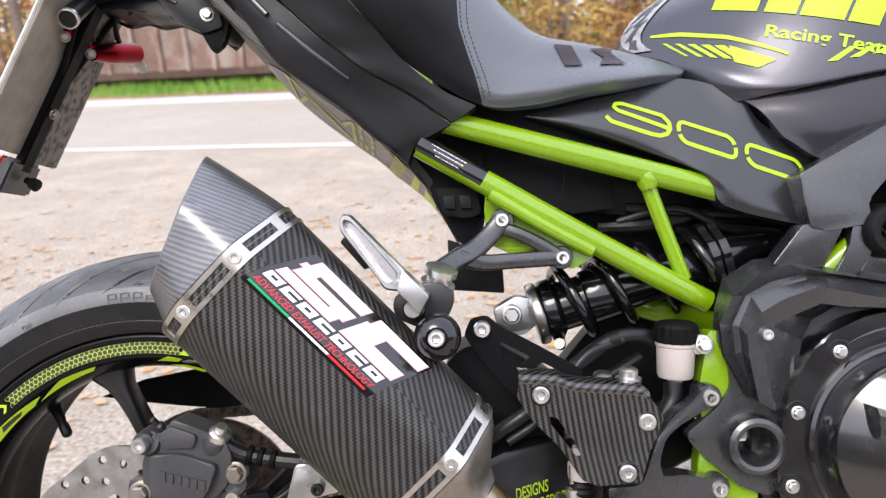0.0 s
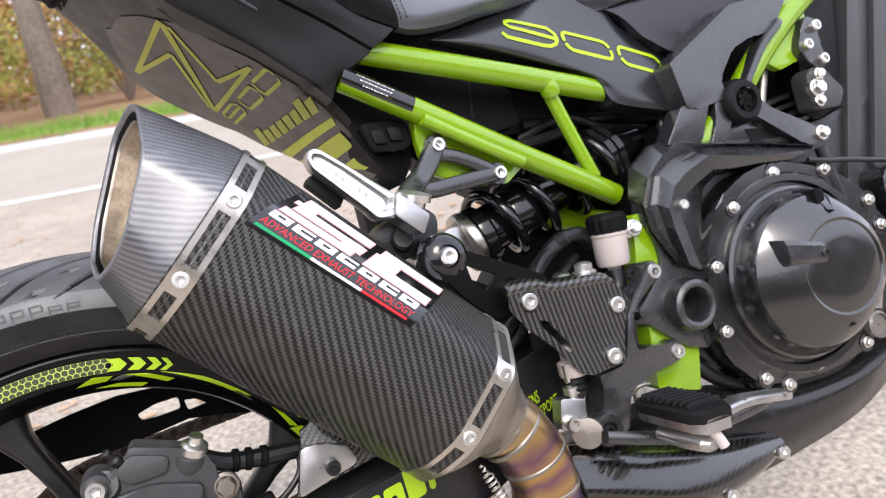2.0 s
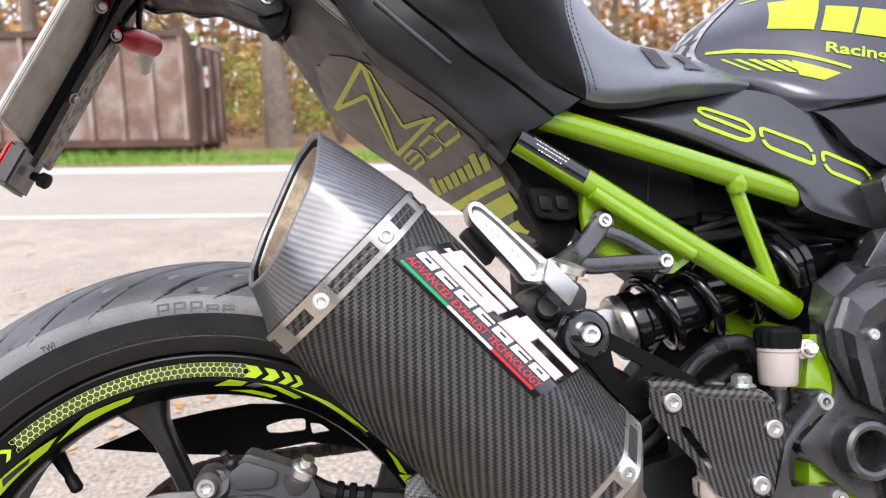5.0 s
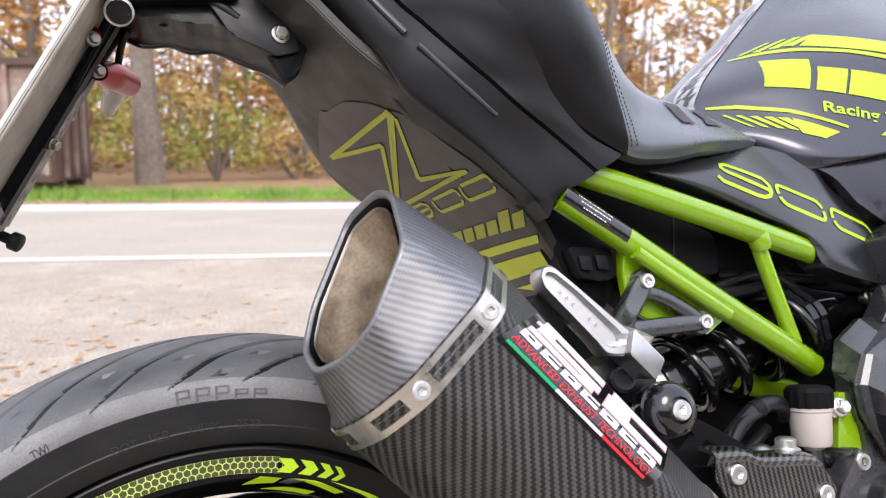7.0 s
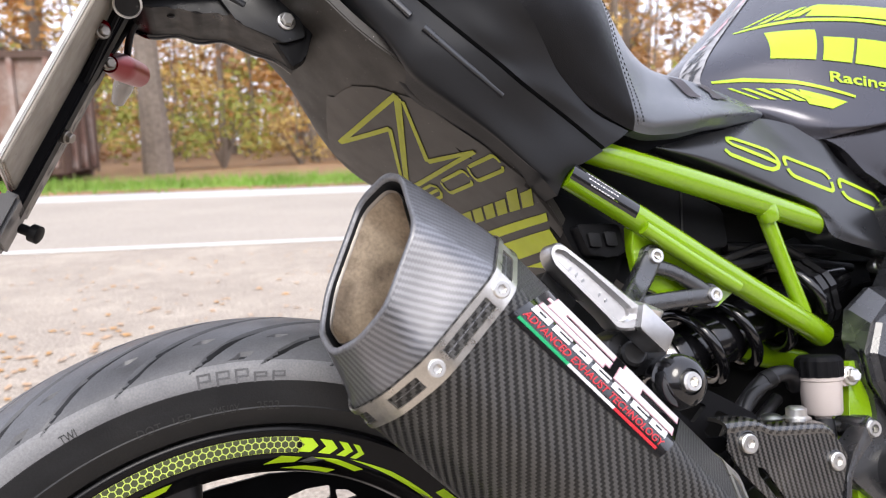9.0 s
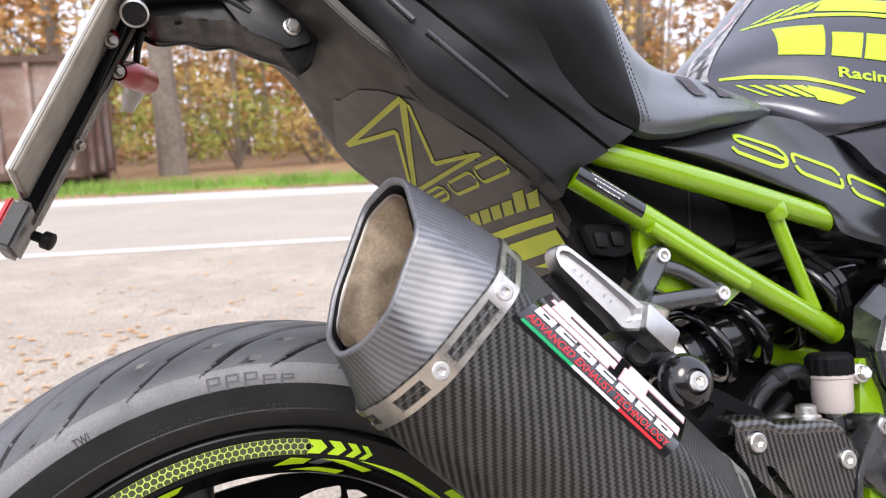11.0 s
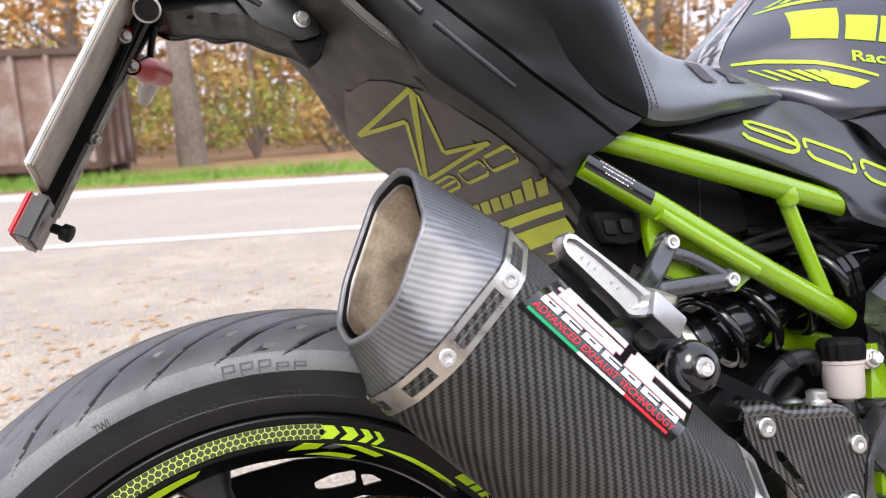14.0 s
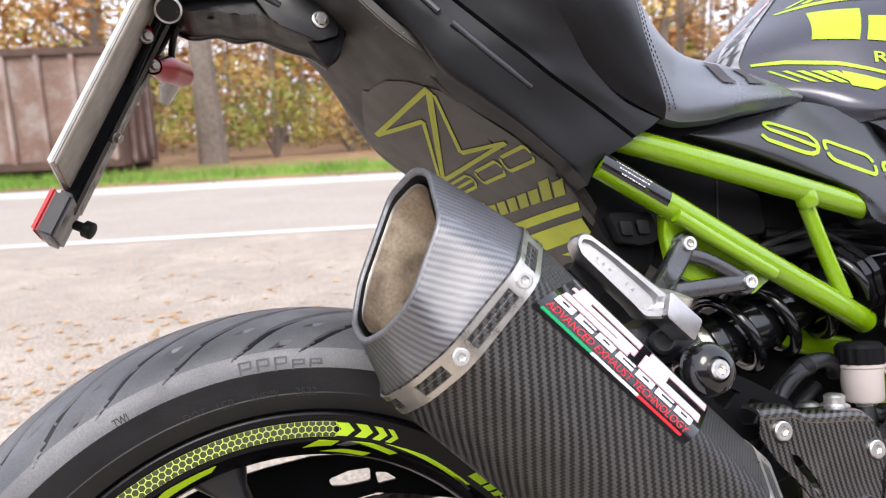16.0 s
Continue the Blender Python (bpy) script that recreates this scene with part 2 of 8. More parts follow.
M["platewhite"] = mat("dirty_pale_plate", (0.66, 0.65, 0.62), 0.4, second=(0.28, 0.26, 0.23), second_size=60, second_amount=0.4, vary=0.1, vary_size=30)
M["dirtyback"] = mat("muddy_grey_plastic", (0.17, 0.150, 0.125), 0.5, second=(0.018, 0.015, 0.013), second_size=110, second_amount=0.95, vary=0.2, vary_size=24)
M["backpale"] = mat("dusty_beige_plate_back", (0.30, 0.265, 0.215), 0.5, second=(0.18, 0.155, 0.125), second_size=40, second_amount=0.5, vary=0.15, vary_size=25, specks=(140, (0.03, 0.026, 0.022), 0.8))
M["blackgloss"] = mat("clear_coated_black_resin", (0.008, 0.008, 0.008), 0.2, coat=0.8, vary=0.2, vary_size=40)
M["padgrey"] = mat("grey_reflective_pad", (0.34, 0.335, 0.34), 0.35, second=(0.18, 0.175, 0.18), second_size=90, second_amount=0.7, vary=0.15, vary_size=40)
M["armblack"] = mat("satin_black_bracket", (0.006, 0.006, 0.0065), 0.38, vary=0.2, vary_size=20, spec=0.3, specks=(140, (0.16, 0.15, 0.14), 0.3))
M["hose"] = mat("black_hose", (0.008, 0.008, 0.009), 0.36, vary=0.12, vary_size=40, spec=0.4)
M["chain"] = mat("greasy_chain_steel", (0.10, 0.075, 0.06), 0.5, metal=0.8, second=(0.02, 0.016, 0.013), second_size=90, second_amount=0.9, vary=0.2, vary_size=50)
M["carbon"] = carbon_mat("matte_carbon_twill", 0.0021, (0.021, 0.0205, 0.020), (0.092, 0.090, 0.086), 0.40, 0.0, metal=0.6)
M["carbon_tip"] = carbon_mat("satin_carbon_twill", 0.0017, (0.160, 0.160, 0.165), (0.250, 0.250, 0.260), 0.38, 0.08, angle=-22.0, metal=0.85, relief=0.07)
M["lip"] = mat("satin_grey_carbon_edge", (0.19, 0.19, 0.195), 0.42, metal=0.75, grain=0.2, grain_size=500, vary=0.15, vary_size=40)
M["carbon_gloss"] = carbon_mat("gloss_carbon_twill", 0.0021, (0.005, 0.005, 0.005), (0.082, 0.076, 0.068), 0.33, 1.0, metal=0.5, relief=0.4)
M["carbon_black"] = carbon_mat("black_gloss_carbon", 0.0021, (0.0022, 0.0022, 0.0022), (0.0075, 0.0073, 0.0070), 0.20, 1.0, metal=0.0, relief=0.10)
M["rimblack"] = mat("black_rim_paint", (0.004, 0.004, 0.0045), 0.24, spec=0.22, vary=0.06, vary_size=5)
M["heat"] = band_metal("heat_tinted_titanium", [(0.0, (0.42, 0.35, 0.26)), (0.10, (0.52, 0.35, 0.14)), (0.20, (0.24, 0.13, 0.19)), (0.30, (0.60, 0.38, 0.13)), (0.38, (0.26, 0.14, 0.20)), (0.46, (0.55, 0.36, 0.15)), (0.55, (0.20, 0.12, 0.24)), (0.66, (0.05, 0.085, 0.32)), (0.80, (0.26, 0.15, 0.18)), (1.0, (0.50, 0.37, 0.24))], 1 / 0.17, 0.3)
M["asphalt"] = mat("pale_lay_by_asphalt", (0.342, 0.290, 0.234), 0.85, grain=0.55, grain_size=85, second=(0.47, 0.405, 0.325), second_size=1.6, second_amount=0.45, vary=0.12, vary_size=9.0, bump=0.003, bump_size=140, specks=(90, (0.62, 0.58, 0.52), 0.6))
M["road"] = mat("worn_road_asphalt", (0.360, 0.315, 0.262), 0.85, grain=0.2, grain_size=50, second=(0.41, 0.36, 0.30), second_size=0.8, second_amount=0.4, vary=0.08, vary_size=0.5, bump=0.001, bump_size=200)
M["roadpaint"] = mat("white_road_paint", (0.60, 0.59, 0.56), 0.7, grain=0.15, grain_size=30, second=(0.45, 0.42, 0.38), second_size=6, second_amount=0.35, vary=0.08, vary_size=2)
M["grass"] = mat("roadside_grass", (0.16, 0.30, 0.035), 0.8, vary=0.3, vary_size=1.2, second=(0.26, 0.34, 0.07), second_size=0.8, second_amount=0.6)
M["litter"] = mat("leaf_litter", (0.26, 0.15, 0.075), 0.9, vary=0.3, vary_size=0.7, second=(0.36, 0.23, 0.11), second_size=2.0, second_amount=0.6)
M["rust"] = mat("rusty_painted_steel", (0.23, 0.14, 0.11), 0.75, second=(0.34, 0.28, 0.25), second_size=2.4, second_amount=0.8, grain=0.2, grain_size=25, vary=0.25, vary_size=1.1, bump=0.003, bump_size=14)
M["rust_dark"] = mat("dark_rust_steel", (0.10, 0.06, 0.045), 0.8, vary=0.25, vary_size=2.0, grain=0.2, grain_size=30)
M["bark"] = mat("grey_brown_bark", (0.19, 0.155, 0.125), 0.9, grain=0.3, grain_size=14, vary=0.2, vary_size=2, bump=0.02, bump_size=12)
LEAF = {
    "orange": mat("orange_autumn_leaves", (0.50, 0.265, 0.085), 0.7, vary=0.35, vary_size=0.9),
    "yellow": mat("yellow_autumn_leaves", (0.56, 0.40, 0.12), 0.7, vary=0.3, vary_size=0.9),
    "brown": mat("brown_autumn_leaves", (0.40, 0.23, 0.11), 0.8, vary=0.3, vary_size=0.9),
    "fallen": mat("pale_dry_leaves", (0.52, 0.335, 0.20), 0.8, vary=0.3, vary_size=0.9),
    "green": mat("yellow_green_leaves", (0.30, 0.32, 0.06), 0.7, vary=0.3, vary_size=0.9),
}

# for the unseen wall that darkens reflections
M["wallreflect"] = mat("dark_reflection_boards", (0.16, 0.145, 0.125), 0.8, grain=0.3, grain_size=60, vary=0.25, vary_size=1.5, bump=0.001, bump_size=30)

# ---- geometry helpers ----
from mathutils.bvhtree import BVHTree


def lin(a, b, n, endpoint=True):
    return [float(v) for v in np.linspace(a, b, n, endpoint=endpoint)]


def finish(bm, smooth=True, angle=35.0):
    bmesh.ops.recalc_face_normals(bm, faces=bm.faces[:])
    if smooth:
        for f in bm.faces:
            f.smooth = True
        for e in bm.edges:
            if len(e.link_faces) == 2 and e.calc_face_angle(0) > radians(angle):
                e.smooth = False
    return bm


def mesh_of(name, bm, material, smooth=True, angle=35.0):
    finish(bm, smooth, angle)
    me = bpy.data.meshes.new(name)
    bm.to_mesh(me)
    bm.free()
    me.materials.append(material)
    return me


def part(name, bm, material, parent, label="", smooth=True, angle=35.0):
    ob = new(name, mesh_of(name, bm, material, smooth, angle))
    ob.parent = parent
    return tagged(ob, label)


def thing(name, label, category, group="", kind="", at=None):
    ob = new(name)
    if at is not None:
        ob.matrix_basis = at
    return tagged(ob, label, category, group, kind)


def spline(pts, n):
    """A smooth curve through the points, n steps a stretch."""
    p = [Vector(q) for q in pts]
    if len(p) < 3 or n < 2:
        return p
    p = [2 * p[0] - p[1], *p, 2 * p[-1] - p[-2]]
    out = []
    for i in range(1, len(p) - 2):
        a, b, c, d = p[i - 1:i + 3]
        for k in range(n):
            t = k / n
            out.append(0.5 * (2 * b + (c - a) * t + (2 * a - 5 * b + 4 * c - d) * t * t + (3 * b - a - 3 * c + d) * t ** 3))
    out.append(p[-2])
    return out


def basis(d):
    d = Vector(d).normalized()
    a = Vector((0, 0, 1)) if abs(d.z) < 0.9 else Vector((1, 0, 0))
    u = d.cross(a).normalized()
    return u, d.cross(u).normalized(), d


def loft(bm, rings, closed=True, cap=True, uv=False):
    """Skin rings of equal count. With uv, the map is in metres: u round the ring, v along."""
    vs = [[bm.verts.new(p) for p in r] for r in rings]
    n = len(rings[0])
    lay = bm.loops.layers.uv.verify() if uv else None
    if uv:
        um = []
        for r in rings:
            acc = [0.0]
            for i in range(n):
                acc.append(acc[-1] + (Vector(r[(i + 1) % n]) - Vector(r[i])).length)
            um.append(acc)
        vm = [0.0]
        for a, b in zip(rings, rings[1:]):
            vm.append(vm[-1] + sum(((Vector(q) - Vector(p)).length for p, q in zip(a, b)), 0.0) / n)
        ref = max(um, key=lambda a: a[-1])
    for k in range(len(rings) - 1):
        for i in range(n if closed else n - 1):
            j = (i + 1) % n
            f = bm.faces.new((vs[k][i], vs[k][j], vs[k + 1][j], vs[k + 1][i]))
            if uv:
                for lp, (a, b) in zip(f.loops, ((k, i), (k, i + 1), (k + 1, i + 1), (k + 1, i))):
                    lp[lay].uv = (ref[b], vm[a])
    if cap and closed:
        bm.faces.new(vs[0][::-1])
        bm.faces.new(vs[-1])
    return vs


def tube(bm, pts, r, seg=16, smooth=6, cap=True, uv=False, radii=None):
    """A round bar along a smooth curve; radii: one for each given point."""
    c = spline(pts, smooth)
    if radii:
        k = np.interp(lin(0, len(radii) - 1, len(c)), range(len(radii)), radii)
    else:
        k = [r] * len(c)
    rings, u = [], None
    for i, p in enumerate(c):
        d = (c[min(i + 1, len(c) - 1)] - c[max(i - 1, 0)]).normalized()
        if u is None:
            u = basis(d)[0]
        u = (u - d * u.dot(d)).normalized()
        v = d.cross(u)
        rings.append([p + float(k[i]) * (math.cos(a) * u + math.sin(a) * v) for a in lin(0, 2 * math.pi, seg, endpoint=False)])
    loft(bm, rings, cap=cap, uv=uv)
    return bm


def lathe(bm, prof, at, d, seg=24, cap=True):
    """prof: (radius, height along d) from one end to the other."""
    u, v, d = basis(d)
    at = Vector(at)
    loft(bm, [[at + h * d + r * (math.cos(a) * u + math.sin(a) * v) for a in lin(0, 2 * math.pi, seg, endpoint=False)] for r, h in prof], cap=cap)
    return bm


def prism(bm, outline, y0, y1, bevel=0.0, seg=2):
    """An outline of (x, z) or (x, z, y) run from y0 (near side) to y1; a third number moves that corner of the near side."""
    a = [bm.verts.new((p[0], p[2] if len(p) > 2 else y0, p[1])) for p in outline]
    b = [bm.verts.new((p[0], y1, p[1])) for p in outline]
    n = len(a)
    fs = [bm.faces.new(a), bm.faces.new(b[::-1])]
    for i in range(n):
        fs.append(bm.faces.new((a[i], b[i], b[(i + 1) % n], a[(i + 1) % n])))
    if bevel:
        es = list({e for e in fs[0].edges} | {e for f in fs[2:] for e in f.edges if e not in fs[1].edges[:]})
        bmesh.ops.bevel(bm, geom=es, offset=bevel, segments=seg, profile=0.6, affect="EDGES", clamp_overlap=True)
    return bm


def rounded(outline, r, n=4):
    """Round the corners of an (x, z) outline."""
    p = [Vector(q[:2]) for q in outline]
    out = []
    for i, c in enumerate(p):
        a, b = p[i - 1], p[(i + 1) % len(p)]
        da, db = (a - c), (b - c)
        k = min(r, da.length * 0.45, db.length * 0.45)
        s, e = c + da.normalized() * k, c + db.normalized() * k
        for t in lin(0, 1, n):
            q = s.lerp(c, t).lerp(c.lerp(e, t), t)
            out.append((q.x, q.y))
    return out


def shell(bm, rows, nu=6, nv=5, thick=0.004, push=(0, 1, 0), uv=False):
    """A smooth skin over a net of points, with thickness along push and closed edges."""
    across = [spline(r, nu) for r in rows]
    cols = [spline([a[i] for a in across], nv) for i in range(len(across[0]))]
    g = [[cols[i][k] for i in range(len(cols))] for k in range(len(cols[0]))]
    off = Vector(push) * thick
    lay = bm.loops.layers.uv.verify() if uv else None
    A = [[bm.verts.new(p) for p in r] for r in g]
    B = [[bm.verts.new(p + off) for p in r] for r in g]
    h, w = len(g), len(g[0])
    ul = [[0.0] for _ in g]
    for k in range(h):
        for i in range(1, w):
            ul[k].append(ul[k][-1] + (g[k][i] - g[k][i - 1]).length)
    vl = [0.0]
    for k in range(1, h):
        vl.append(vl[-1] + (g[k][w // 2] - g[k - 1][w // 2]).length)
    for k in range(h - 1):
        for i in range(w - 1):
            f = bm.faces.new((A[k][i], A[k][i + 1], A[k + 1][i + 1], A[k + 1][i]))
            if uv:
                for lp, (a, b) in zip(f.loops, ((k, i), (k, i + 1), (k + 1, i + 1), (k + 1, i))):
                    lp[lay].uv = (ul[a][b], vl[a])
            bm.faces.new((B[k][i], B[k + 1][i], B[k + 1][i + 1], B[k][i + 1]))
    for i in range(w - 1):
        bm.faces.new((A[0][i], B[0][i], B[0][i + 1], A[0][i + 1]))
        bm.faces.new((A[-1][i], A[-1][i + 1], B[-1][i + 1], B[-1][i]))
    for k in range(h - 1):
        bm.faces.new((A[k][0], A[k + 1][0], B[k + 1][0], B[k][0]))
        bm.faces.new((A[k][-1], B[k][-1], B[k + 1][-1], A[k + 1][-1]))
    return g


def pierced(bm, outline, holes, at_y, thick, uv=False, bevel=0.0):
    """A plate in the x-z plane with holes through it; at_y gives the near face's y for (x, z)."""
    def fill(off):
        edges = []
        for loop in [outline] + list(holes):
            vs = [bm.verts.new((x, at_y(x, z) + off, z)) for x, z in loop]
            edges += [bm.edges.new((a, b)) for a, b in zip(vs, vs[1:] + vs[:1])]
        faces = [f for f in bmesh.ops.triangle_fill(bm, edges=edges, use_beauty=True)["geom"] if isinstance(f, bmesh.types.BMFace)]
        return edges, faces
    e0, f0 = fill(0.0)
    e1, f1 = fill(thick)
    for a, b in zip(e0, e1):
        bm.faces.new((a.verts[0], a.verts[1], b.verts[1], b.verts[0]))
    bmesh.ops.recalc_face_normals(bm, faces=bm.faces[:])
    if bevel:
        bmesh.ops.bevel(bm, geom=e0, offset=bevel, segments=2, profile=0.6, affect="EDGES", clamp_overlap=True)
    if uv:
        lay = bm.loops.layers.uv.verify()
        for f in bm.faces:
            for lp in f.loops:
                lp[lay].uv = (-lp.vert.co.x * 0.6 - lp.vert.co.z * 0.8 - lp.vert.co.y, lp.vert.co.x * 0.8 - lp.vert.co.z * 0.6)


def box(bm, x0, x1, y0, y1, z0, z1, bevel=0.0):
    vs = [bm.verts.new((x, y, z)) for x in (x0, x1) for y in (y0, y1) for z in (z0, z1)]
    for f in ((0, 1, 3, 2), (4, 6, 7, 5), (0, 4, 5, 1), (2, 3, 7, 6), (0, 2, 6, 4), (1, 5, 7, 3)):
        bm.faces.new([vs[i] for i in f])
    if bevel:
        bmesh.ops.bevel(bm, geom=list({e for v in vs for e in v.link_edges}), offset=bevel, segments=2, affect="EDGES", clamp_overlap=True)
    return bm


def bar(bm, pts, ry, rn):
    """A flattened bar: ry along y, rn across."""
    c = spline(pts, 6)
    rings = []
    for i, p in enumerate(c):
        d = (c[min(i + 1, len(c) - 1)] - c[max(i - 1, 0)])
        d.y = 0
        d.normalize()
        n = Vector((-d.z, 0, d.x))
        rings.append([p + rn * math.copysign(abs(math.cos(a)) ** 0.6, math.cos(a)) * n + Vector((0, ry * math.copysign(abs(math.sin(a)) ** 0.6, math.sin(a)), 0)) for a in lin(0, 2 * math.pi, 16, False)])
    loft(bm, rings)


def bolt(name, at, d, r, parent, material, socket=True, h=None):
    """A flanged screw head with a sunk six-sided socket, or a six-sided head."""
    bm = bmesh.new()
    h = h or r * 0.9
    if socket:
        lathe(bm, [(r * 0.75, -h), (r, -h * 0.1), (r, h * 0.55), (r * 0.86, h * 0.85), (r * 0.5, h * 0.85)], at, d, 20, cap=False)
        lathe(bm, [(r * 0.5, h * 0.85), (r * 0.48, h * 0.2), (r * 0.02, h * 0.15)], at, d, 6, cap=False)
    else:
        lathe(bm, [(r * 1.25, -h), (r * 1.25, 0), (r * 1.1, h * 0.12), (r * 0.9, h * 0.14)], at, d, 20, cap=False)
        lathe(bm, [(r * 0.9, h * 0.1), (r * 0.9, h * 0.85), (r * 0.75, h), (r * 0.02, h)], at, d, 6, cap=False)
    return part(name, bm, material, parent, angle=25)


def lettering(text, size=1.0, shear=0.0, bold=0.0, spacing=1.0):
    """The outline of a line of the built-in font as flat polygons: a list of corners and faces, from (0, 0)."""
    cu = bpy.data.curves.new("text", "FONT")
    cu.body, cu.size, cu.shear, cu.offset, cu.space_character, cu.resolution_u = text, size, shear, bold, spacing, 3
    ob = bpy.data.objects.new("text", cu)
    scene.collection.objects.link(ob)
    bpy.context.view_layer.update()
    me = bpy.data.meshes.new_from_object(ob.evaluated_get(bpy.context.evaluated_depsgraph_get()))
    vs, fs = [tuple(v.co[:2]) for v in me.vertices], [tuple(p.vertices) for p in me.polygons]
    bpy.data.objects.remove(ob)
    bpy.data.curves.remove(cu)
    bpy.data.meshes.remove(me)
    return vs, fs


def flat_poly(bm, corners, put):
    """A flat figure laid onto a surface: put(a, b) gives the place of the figure's point (a, b)."""
    f = bm.faces.new([bm.verts.new(put(*c)) for c in corners])
    return f


def lay_text(bm, text, put, width=None, height=1.0, shear=0.0, bold=0.0, spacing=1.0):
    vs, fs = lettering(text, 1.0, shear, bold, spacing)
    if not vs:
        return bm
    x0, x1 = min(v[0] for v in vs), max(v[0] for v in vs)
    y0, y1 = min(v[1] for v in vs), max(v[1] for v in vs)
    sy = height / max(1e-6, y1 - y0)
    sx = width / max(1e-6, x1 - x0) if width else sy
    bv = [bm.verts.new(put((x - x0) * sx, (y - y0) * sy)) for x, y in vs]
    for f in fs:
        try:
            bm.faces.new([bv[i] for i in f])
        except ValueError:
            pass
    return bm


def stadium(cx, cy, hx, hy, r, n=5, skew=0.0):
    """The outline of a rounded bar."""
    out = []
    for sx, sy, a0 in ((1, 1, 0), (-1, 1, 90), (-1, -1, 180), (1, -1, 270)):
        for a in lin(a0, a0 + 90, n):
            y = sy * (hy - r) + r * math.sin(radians(a))
            out.append((cx + sx * (hx - r) + r * math.cos(radians(a)) + skew * y, cy + y))
    return out


def ring_stroke(bm, outline, w, put, cut=None):
    """A closed line of width w along an outline, drawn inwards; cut skips those stretches."""
    p = [Vector(q) for q in outline]
    n = len(p)
    nor = []
    for i in range(n):
        t = (p[(i + 1) % n] - p[i - 1]).normalized()
        nor.append(Vector((-t.y, t.x)))
    c = sum(p, Vector((0, 0))) / n
    s = 1 if (c - p[0]).dot(nor[0]) > 0 else -1
    a = [bm.verts.new(put(*q)) for q in p]
    b = [bm.verts.new(put(*(q + s * w * m))) for q, m in zip(p, nor)]
    for i in range(n):
        if cut and i in cut:
            continue
        j = (i + 1) % n
        bm.faces.new((a[i], a[j], b[j], b[i]))


def stroke(bm, pts, w, put):
    """An open line of width w (or a width at each point)."""
    ws = list(w) if isinstance(w, (list, tuple)) else [w] * len(pts)
    raw = [Vector(q) for q in pts]
    p, wn = [raw[0]], [ws[0]]
    for i in range(len(raw) - 1):
        k = max(1, int((raw[i + 1] - raw[i]).length / 0.002))
        for j in range(1, k + 1):
            p.append(raw[i].lerp(raw[i + 1], j / k))
            wn.append(ws[i] + (ws[i + 1] - ws[i]) * j / k)
    ws = wn
    L, R = [], []
    for i, q in enumerate(p):
        t = (p[min(i + 1, len(p) - 1)] - p[max(i - 1, 0)]).normalized()
        m = Vector((-t.y, t.x)) * ws[i] / 2
        L.append(bm.verts.new(put(*(q + m))))
        R.append(bm.verts.new(put(*(q - m))))
    for i in range(len(p) - 1):
        bm.faces.new((L[i], L[i + 1], R[i + 1], R[i]))


def skin_of(ob):
    """A function that lays a point (x, z) onto the near side of a part, lifted a little off it."""
    me = ob.data
    tree_ = BVHTree.FromPolygons([v.co.copy() for v in me.vertices], [tuple(q.vertices) for q in me.polygons])

    def put(x, z, lift=0.001):
        hit = tree_.ray_cast(Vector((x, -1.0, z)), Vector((0, 1, 0)))
        if hit[0] is None:
            hit = tree_.find_nearest(Vector((x, -0.06, z)))
        return hit[0] + Vector((0, -lift, 0))

    return put


def fine(pts, step=0.002):
    """The same line with points at most a step apart."""
    out = [Vector(pts[0])]
    for a, b in zip(pts, pts[1:]):
        a, b = Vector(a), Vector(b)
        k = max(1, int((b - a).length / step))
        out += [a.lerp(b, i / k) for i in range(1, k + 1)]
    return out


def patch(bm, corners, put, n=6):
    """A four-cornered film laid onto a curved skin."""
    a, b, c, d = [Vector(q) for q in corners]
    g = [[bm.verts.new(put(*a.lerp(b, i / n).lerp(d.lerp(c, i / n), j / n))) for i in range(n + 1)] for j in range(n + 1)]
    for j in range(n):
        for i in range(n):
            bm.faces.new((g[j][i], g[j][i + 1], g[j + 1][i + 1], g[j + 1][i]))

# ---- the place: ground, road, verge, wood ----
ROAD_TURN = -0.19    # the road's slope in plan, y for each x


def strip(name, y0, y1, z, material, label, category, half=60.0, steps=40, kind="structure"):
    bm = bmesh.new()
    xs = lin(-half, half, steps)
    a = [bm.verts.new((x, y0 + ROAD_TURN * x, z)) for x in xs]
    b = [bm.verts.new((x, y1 + ROAD_TURN * x, z)) for x in xs]
    for i in range(steps - 1):
        bm.faces.new((a[i], a[i + 1], b[i + 1], b[i]))
    ob = new(name, mesh_of(name, bm, material, False))
    return tagged(ob, label, category, kind=kind)


def slab_strip(name, y0, y1, z0, z1, material, label, category, half=60.0):
    bm = bmesh.new()
    q = [(x, y + ROAD_TURN * x, z) for x in (-half, half) for y in (y0, y1) for z in (z0, z1)]
    vs = [bm.verts.new(p) for p in q]
    for f in ((0, 1, 3, 2), (4, 6, 7, 5), (0, 4, 5, 1), (2, 3, 7, 6), (0, 2, 6, 4), (1, 5, 7, 3)):
        bm.faces.new([vs[i] for i in f])
    return tagged(new(name, mesh_of(name, bm, material, False)), label, category, kind="structure")


